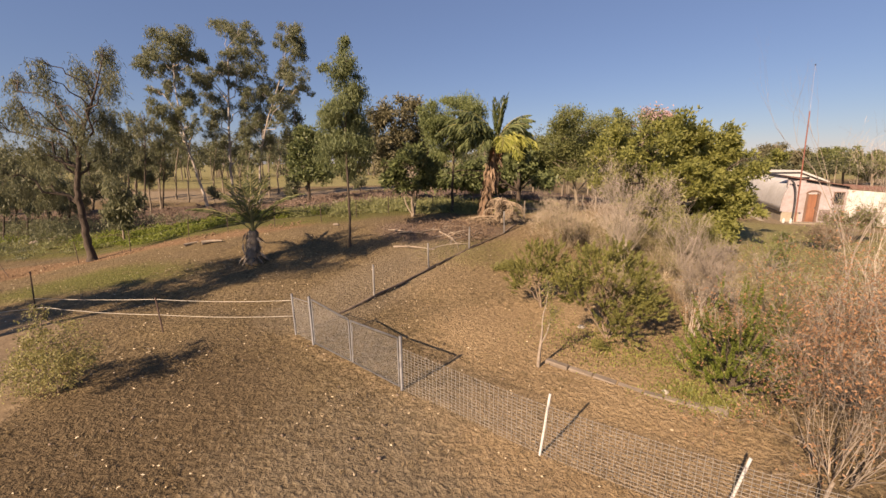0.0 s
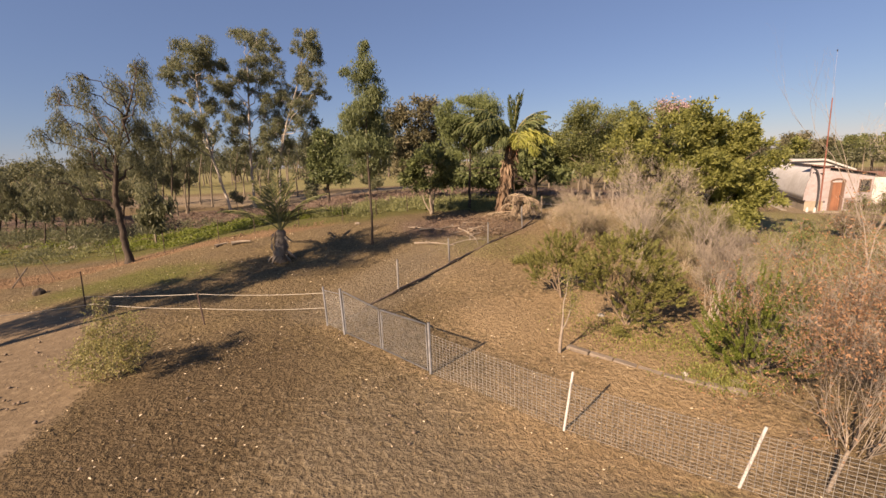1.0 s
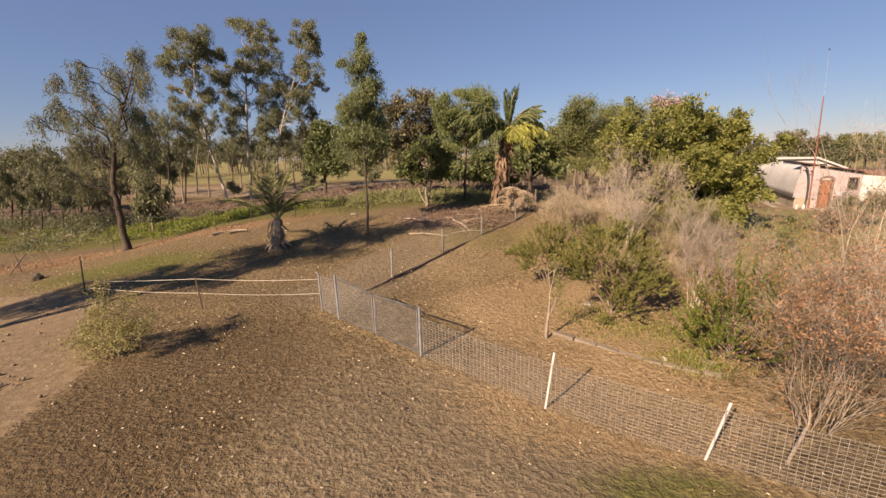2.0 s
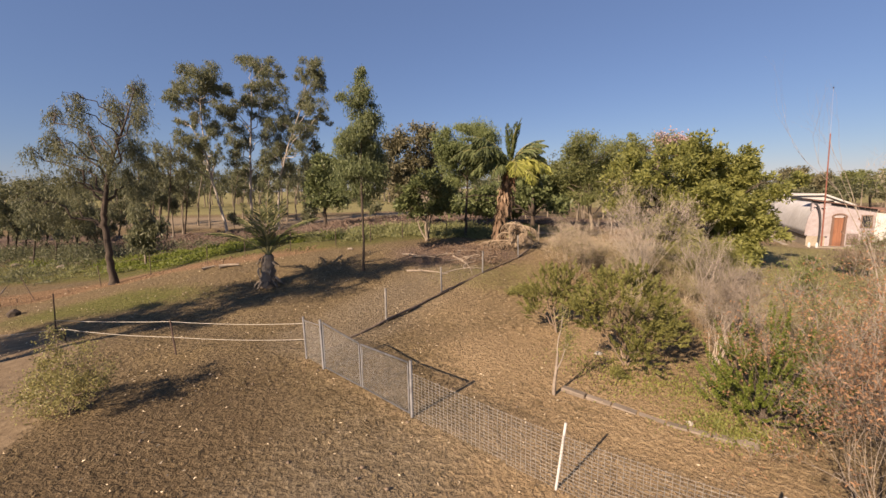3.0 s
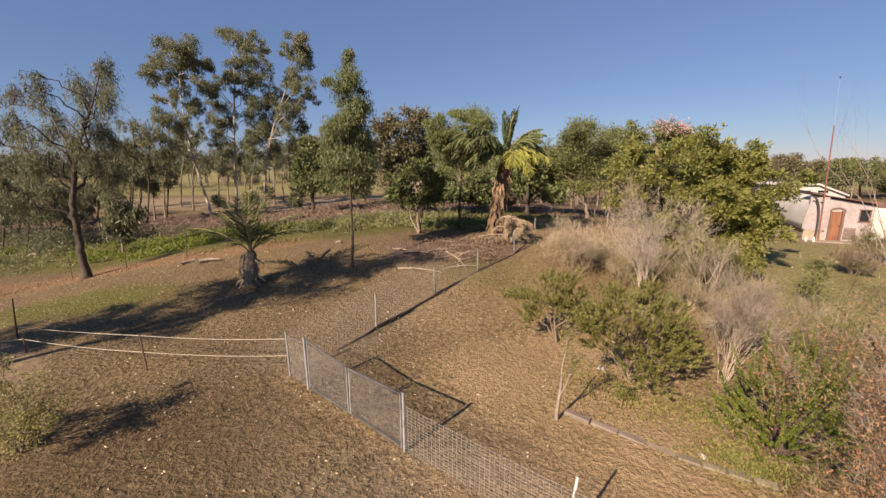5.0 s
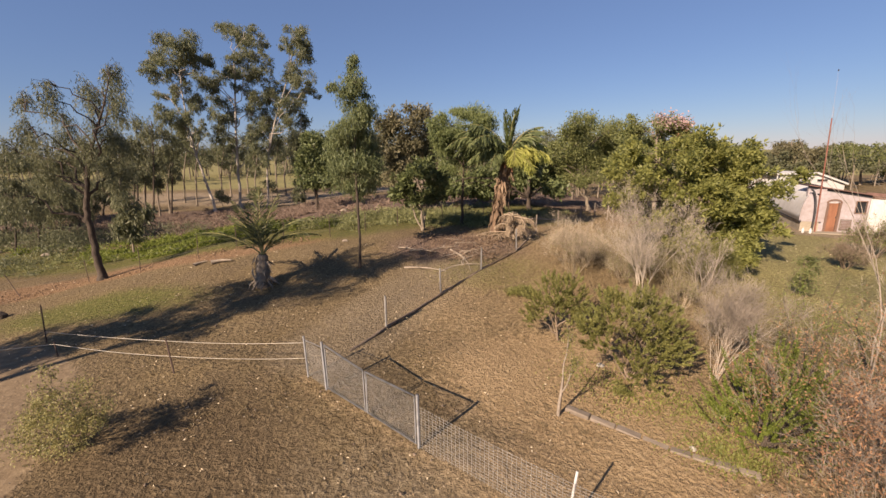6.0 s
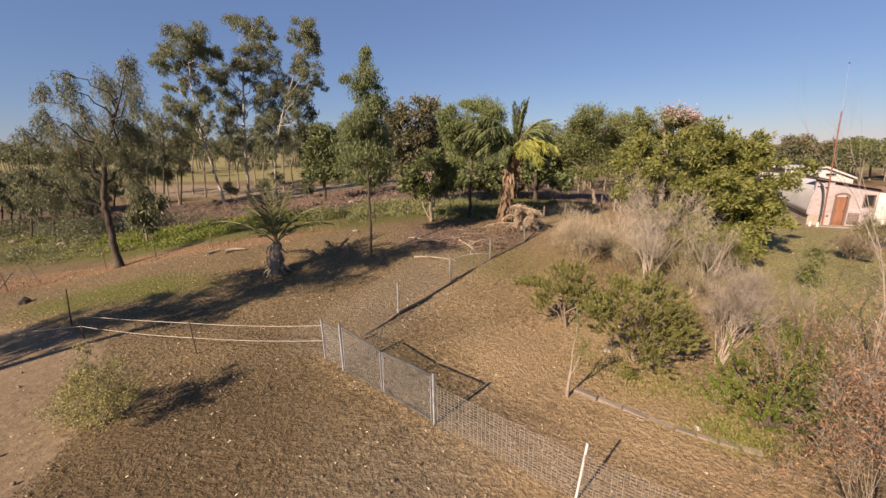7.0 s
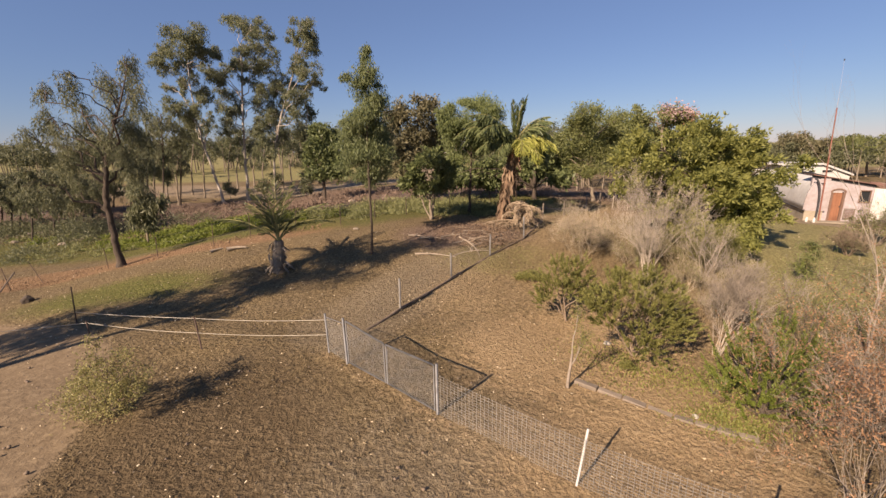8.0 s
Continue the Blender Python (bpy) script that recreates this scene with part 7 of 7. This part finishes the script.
def outbuilding():
    g = gz(HO.x, HO.y) - 0.05
    t = thing("outbuilding", (HO.x, HO.y, g), "patchy pink rendered outbuilding with an orange door and white side wall", "building", turn=HA)
    # Front wall, built round the door and the window so that both go through
    wall = part("wall", bm_mesh("wall",
                quad_prism([(-0.42, 0), (0.70, 0), (0.70, 2.58), (-0.42, 2.79)], 0.2),
                quad_prism([(0.70, 1.95), (1.24, 1.95), (1.24, 2.48), (0.70, 2.58)], 0.2),
                quad_prism([(1.24, 0), (2.02, 0), (2.02, 2.34), (1.24, 2.48)], 0.2),
                quad_prism([(2.02, 0), (2.50, 0), (2.50, 1.30), (2.02, 1.30)], 0.2),
                quad_prism([(2.02, 2.05), (2.50, 2.05), (2.50, 2.25), (2.02, 2.34)], 0.2),
                quad_prism([(2.50, 0), (2.70, 0), (2.70, 2.21), (2.50, 2.25)], 0.2)), RENDER_PINK, t)
    part("white_wall", bm_mesh("white_wall", quad_prism([(2.72, 0), (7.5, 0), (7.5, 1.8), (2.72, 2.2)], 0.2, (0, -0.02, 0))), WALL_WHITE, t, "white painted wall running on from the pink one")
    part("roof", bm_mesh("roof", quad_prism([(-0.45, 2.98), (2.75, 2.40), (2.75, 2.45), (-0.45, 3.03)], 1.6, (0, -0.12, 0))), ROOF_RED, t, "low dark red-brown roof sheet")
    part("fascia", bm_mesh("fascia", quad_prism([(-0.43, 2.80), (2.72, 2.22), (2.72, 2.40), (-0.43, 2.98)], 0.05, (0, 0.1, 0)),
                           block(0.05, 6.0, 0.2, (0.38, 3.4, 2.78), turn=Matrix.Rotation(radians(1.0), 4, "X"))), DARK_STEEL, t, "dark shadowed fascia board")
    part("roof", bm_mesh("roof", quad_prism([(2.75, 2.26), (7.6, 1.85), (7.6, 1.91), (2.75, 2.32)], 0.3, (0, -0.1, 0)),
                         quad_prism([(2.75, 2.32), (7.6, 1.9), (7.6, 2.15), (2.75, 2.52)], 0.1, (0, 0.9, 0))), ROOF_RED, t)
    door = part("door", bm_mesh("door", block(0.46, 0.05, 1.85, (0.97, 0.06, 0.04), 0.008)), DOOR_ORANGE, t, "sun-worn orange timber door")
    for k in range(4):
        part("board", bm_mesh("board", block(0.10, 0.015, 1.75, (0.80 + 0.113 * k, 0.03, 0.08), 0.004)), DOOR_ORANGE, door)
    part("handle", bm_mesh("handle", block(0.03, 0.05, 0.12, (1.15, 0.0, 0.95), 0.008)), DARK_STEEL, door)
    # Brick jambs and arch
    rng = random.Random(2)
    br = bm_mesh("brick", block(0.11, 0.10, 0.075, bevel=0.008))
    br.materials.append(BRICK_DARK)
    surround = part("door_surround", bm_mesh("door_surround", block(0.03, 0.04, 1.9, (0.72, 0.03, 0)), block(0.03, 0.04, 1.9, (1.22, 0.03, 0))), BRICK_DARK, t, "dark brick jambs and arch")
    for sx in (0.68, 1.27):
        for k in range(22):
            b = new("brick", br)
            b.parent = surround
            b.location = (sx + rng.uniform(-0.008, 0.008), -0.01 + rng.uniform(-0.01, 0.01), 0.02 + 0.087 * k)
    for k in range(9):
        a = math.pi * (k + 0.5) / 9
        b = new("brick", br)
        b.parent = surround
        b.matrix_basis = Matrix.Translation((0.975 + 0.30 * math.cos(a), -0.01, 1.92 + 0.16 * math.sin(a))) @ Matrix.Rotation(-(a - math.pi / 2), 4, "Y")
    # Louvre vent
    vent = part("vent", bm_mesh("vent", block(0.50, 0.04, 0.04, (1.68, -0.03, 0.22)), block(0.50, 0.04, 0.04, (1.68, -0.03, 0.86)), block(0.04, 0.04, 0.68, (1.43, -0.03, 0.22)), block(0.04, 0.04, 0.68, (1.93, -0.03, 0.22))), TIMBER, t, "slatted wooden vent")
    for k in range(6):
        part("slat", bm_mesh("slat", block(0.46, 0.05, 0.035, (1.68, -0.03, 0.29 + 0.095 * k), 0.004)), BRICK_DARK, vent)
    win = part("window", bm_mesh("window", block(0.54, 0.06, 0.05, (2.26, -0.02, 1.28)), block(0.54, 0.06, 0.05, (2.26, -0.02, 2.02)), block(0.04, 0.06, 0.77, (2.01, -0.02, 1.28)), block(0.04, 0.06, 0.77, (2.51, -0.02, 1.28))), BRICK_DARK, t)
    part("pane", bm_mesh("pane", block(0.46, 0.01, 0.70, (2.26, 0.08, 1.32))), GLASS, win)
    part("downpipe", tube(np.array([(2.66, -0.06, 2.2), (2.66, -0.06, 0.1)]), 0.045, 6), WALL_WHITE, t, "white downpipe")
    part("slab", bm_mesh("slab", block(7.6, 0.8, 0.1, (3.5, -0.3, 0.0), 0.02)), SLAB, t, "sandy concrete slab at the foot")


outbuilding()


def vaulted_tank():
    """A long round-shouldered tank running back beside the outbuilding, with a dark hoop at its near end."""
    g = gz(HO.x, HO.y) - 0.05
    t = thing("vaulted_tank", (HO.x - 0.12, HO.y - 0.1, g), "long round-shouldered pale grey tank with a dark end hoop", "tank", turn=-27.0)
    L, n = 10.0, 12
    th = np.linspace(0, math.pi * 0.5, n)
    x, z = 0.35 - 0.95 * np.sin(th) ** 0.8, 0.72 + 2.05 * np.cos(th) ** 0.8
    v, q, steps = [], [], 10
    for k in range(steps + 1):
        v += [(a, L * k / steps, c) for a, c in zip(x, z)]
        v += [(0.5, L * k / steps, c) for c in z[::-1]]
    m = 2 * n
    for k in range(steps):
        for j in range(m):
            a, b = k * m + j, k * m + (j + 1) % m
            q.append((a, b, b + m, a + m))
    part("shell", np_mesh("shell", v, q), TANK, t, smooth_faces=False)
    part("end_cap", bm_mesh("end_cap", quad_prism([(a, c) for a, c in zip(x, z)] + [(0.5, 0.72), (0.5, 2.77)], 0.06, (0, -0.02, 0))), RENDER_PINK, t)
    part("hoop", tube(np.stack([-0.36 + 0.40 * np.sin(th), 0 * x - 0.30, z], 1), 0.055, 6), DARK_STEEL, t, "dark hoop bending to the ground")
    part("hoop_leg", tube(np.array([(0.04, -0.30, 0.78), (0.02, -0.30, 0.0)]), 0.055, 6), DARK_STEEL, t)
    part("rail", tube(np.array([(-0.55, -0.1, 0.74), (-0.6, L, 0.74)]), 0.055, 6), DARK_STEEL, t, "dark rail along the foot")
    part("plinth", bm_mesh("plinth", block(0.9, L, 0.72, (-0.05, L / 2, 0))), SLAB, t, "low sandy plinth under the rail")
    part("kerb", bm_mesh("kerb", block(0.30, L + 0.2, 0.14, (-1.5, L / 2, -0.02), 0.02)), SLAB, t)
    part("apron", bm_mesh("apron", block(1.0, L, 0.06, (-0.95, L / 2, 0.0), 0.01)), SLAB, t, "sandy concrete apron")


vaulted_tank()


def gas_bottle(x, y):
    t = thing("gas_bottle", (x, y, gz(x, y)), "small white gas bottle standing by the tank", "gas bottle", "gas bottles")
    prof = [(0.0, 0.13), (0.04, 0.15), (0.42, 0.15), (0.52, 0.10), (0.56, 0.04), (0.60, 0.04)]
    part("cylinder", tube(np.array([(0, 0, z) for z, _ in prof]), [r for _, r in prof], 12), WALL_WHITE, t, smooth_faces=True)
    part("collar", tube(np.array([(0, 0, 0.55), (0, 0, 0.66)]), 0.08, 8), WALL_WHITE, t)
    t.scale = (0.5, 0.5, 0.5)
    part("valve", bm_mesh("valve", block(0.05, 0.05, 0.08, (0, 0, 0.6), 0.008)), DARK_STEEL, t)


gas_bottle(22.85, 24.9)
gas_bottle(23.15, 24.7)


def mast():
    x, y = 23.82, 25.1
    t = thing("radio_mast", (x, y, gz(x, y)), "tall red-brown radio mast with a thin pale whip", "mast")
    part("pole", tube(np.array([(0, 0, -0.1), (-0.12, 0, 3.0), (-0.30, 0, 6.95)]), [0.042, 0.038, 0.03], 8), MAST_RED, t)
    part("whip", tube(np.array([(-0.30, 0, 6.95), (-0.45, 0, 9.6)]), [0.005, 0.003], 6), MAST_WHITE, t)
    part("tip", tube(np.array([(-0.45, 0, 9.56), (-0.455, 0, 9.66)]), 0.03, 6), DARK_STEEL, t)
    part("bracket", bm_mesh("bracket", block(0.12, 0.35, 0.05, (-0.1, 0.15, 2.4), 0.008)), DARK_STEEL, t)


mast()


def white_house():
    t = thing("white_house", (32.6, 39.0, gz(33, 39) - 0.1), "low white house with a shallow pale gabled roof", "house")
    part("wall", bm_mesh("wall", quad_prism([(0.5, 0), (0.95, 0), (0.95, 3.05), (0.5, 3.05)], 0.2), quad_prism([(0.95, 0), (1.5, 0), (1.5, 1.7), (0.95, 1.7)], 0.2), quad_prism([(0.95, 2.75), (1.5, 2.75), (1.5, 3.05), (0.95, 3.05)], 0.2),
                         quad_prism([(1.5, 0), (6.9, 0), (6.9, 1.95), (3.86, 3.05), (1.5, 3.05)], 0.2)), WALL_WHITE, t)
    part("wall", bm_mesh("wall", block(0.2, 5, 3.0, (0.6, 2.7, 0))), WALL_WHITE, t)
    win = part("window", bm_mesh("window", block(0.6, 0.05, 0.05, (1.225, -0.02, 1.68)), block(0.05, 0.05, 1.05, (1.225, -0.02, 1.7)), block(0.6, 0.05, 0.05, (1.225, -0.02, 2.73))), WALL_WHITE, t)
    part("pane", bm_mesh("pane", block(0.55, 0.01, 1.05, (1.225, 0.1, 1.7))), TANK, win, "pale curtained pane")
    for x0, w in ((3.05, 0.6), (4.6, 1.0)):
        win = part("window", bm_mesh("window", block(w + 0.1, 0.05, 0.04, (x0, -0.03, 2.26)), block(w + 0.1, 0.05, 0.04, (x0, -0.03, 2.52))), WALL_WHITE, t)
        part("pane", bm_mesh("pane", block(w, 0.02, 0.22, (x0, -0.015, 2.30))), GLASS, win)
    part("roof", bm_mesh("roof", quad_prism([(-0.1, 3.10), (3.86, 3.08), (7.0, 1.98), (7.0, 2.08), (3.86, 3.2), (-0.1, 3.2)], 5.4, (0, -0.2, 0))), ROOF_WHITE, t)
    part("fascia", bm_mesh("fascia", quad_prism([(-0.12, 3.06), (3.86, 3.04), (7.02, 1.94), (7.02, 2.1), (3.86, 3.22), (-0.12, 3.22)], 0.04, (0, -0.25, 0))), WALL_WHITE, t)
    part("post", tube(np.array([(0.05, -0.1, 0), (0.05, -0.1, 3.1)]), 0.05, 6), WALL_WHITE, t)


white_house()


def far_shed(x, y, w, d, h, label, roof=ROOF_WHITE, wall=WALL_WHITE):
    t = thing("far_shed", (x, y, gz(x, y) - 0.1), label, "shed", "")
    part("wall", bm_mesh("wall", block(w, d, h, (0, 0, 0))), wall, t)
    part("roof", bm_mesh("roof", quad_prism([(-w / 2 - 0.4, h - 0.1), (0, h + 0.9), (w / 2 + 0.4, h - 0.1), (w / 2 + 0.4, h), (0, h + 1.05), (-w / 2 - 0.4, h)], d + 0.8, (0, -d / 2 - 0.4, 0))), roof, t)


far_shed(-1.6, 62, 3.8, 4, 4.3, "dark-walled shed with a pale roof among the trees", WALL_WHITE, TIMBER)


# ---- distance ----
def far_woods(name, label, ranges, leaf, seed, per=420, size=0.9):
    """Woods too far to count: many crowns on thin trunks."""
    rng = np.random.default_rng(seed)
    leaves, trunks = [], []
    for x0, x1, y0, y1, n, h in ranges:
        for _ in range(n):
            x, y = rng.uniform(x0, x1), rng.uniform(y0, y1)
            z = gz(x, y)
            hh = h * rng.uniform(0.7, 1.3)
            m = rng.integers(4, 7)
            blobs = [(x + rng.normal() * hh * 0.2, y + rng.normal() * hh * 0.2, z + hh * rng.uniform(0.45, 0.95), hh * rng.uniform(0.13, 0.24), hh * rng.uniform(0.10, 0.17)) for _ in range(m)]
            c, _, _ = crown_points(blobs, per, rng, 7, 0.5)
            ax = rng.normal(size=c.shape)
            ax[:, 2] -= 0.4
            leaves.append(blades(c, ax, size * (0.6 + 0.8 * rng.random(len(c))), size * 0.42, rng))
            trunks.append(tube(np.array([(x, y, z - 0.2), (x + rng.normal() * 0.3, y, z + hh * 0.8)]), [0.02 * hh, 0.008 * hh], 4))
    me = np_mesh(name, *merge(leaves))
    me.materials.append(leaf)
    ob = tagged(new(name, me), label, "woods", kind="stuff")
    part("trunks", merge(trunks), BARK_BROWN, ob, kind="stuff")


far_woods("far_woods", "grey-green open woodland beyond the field", [(-190, -60, 84, 150, 120, 8.5), (-85, 10, 128, 180, 80, 12.5), (10, 62, 110, 170, 34, 11), (62, 220, 95, 190, 60, 4.5)], LEAF_WOODS, 51, 470, 0.64)
far_woods("far_woods", "hazy olive woodland on the flat horizon", [(-600, -150, 240, 420, 90, 8), (-150, 200, 260, 420, 90, 11), (200, 700, 240, 420, 70, 7)], LEAF_GREY, 52, 240, 1.8)
far_woods("house_trees", "belt of olive trees and scrub behind the house", [(42, 84, 50, 72, 46, 4.6)], LEAF_WOODS, 54, 520, 0.34)
far_woods("creek_scrub", "thin scrub and saplings along the creek bank", [(-70, -36, 40, 62, 18, 4.0), (-30, -8, 44, 60, 8, 3.0), (5, 26, 40, 58, 26, 6)], LEAF_GREY, 53, 500, 0.32)
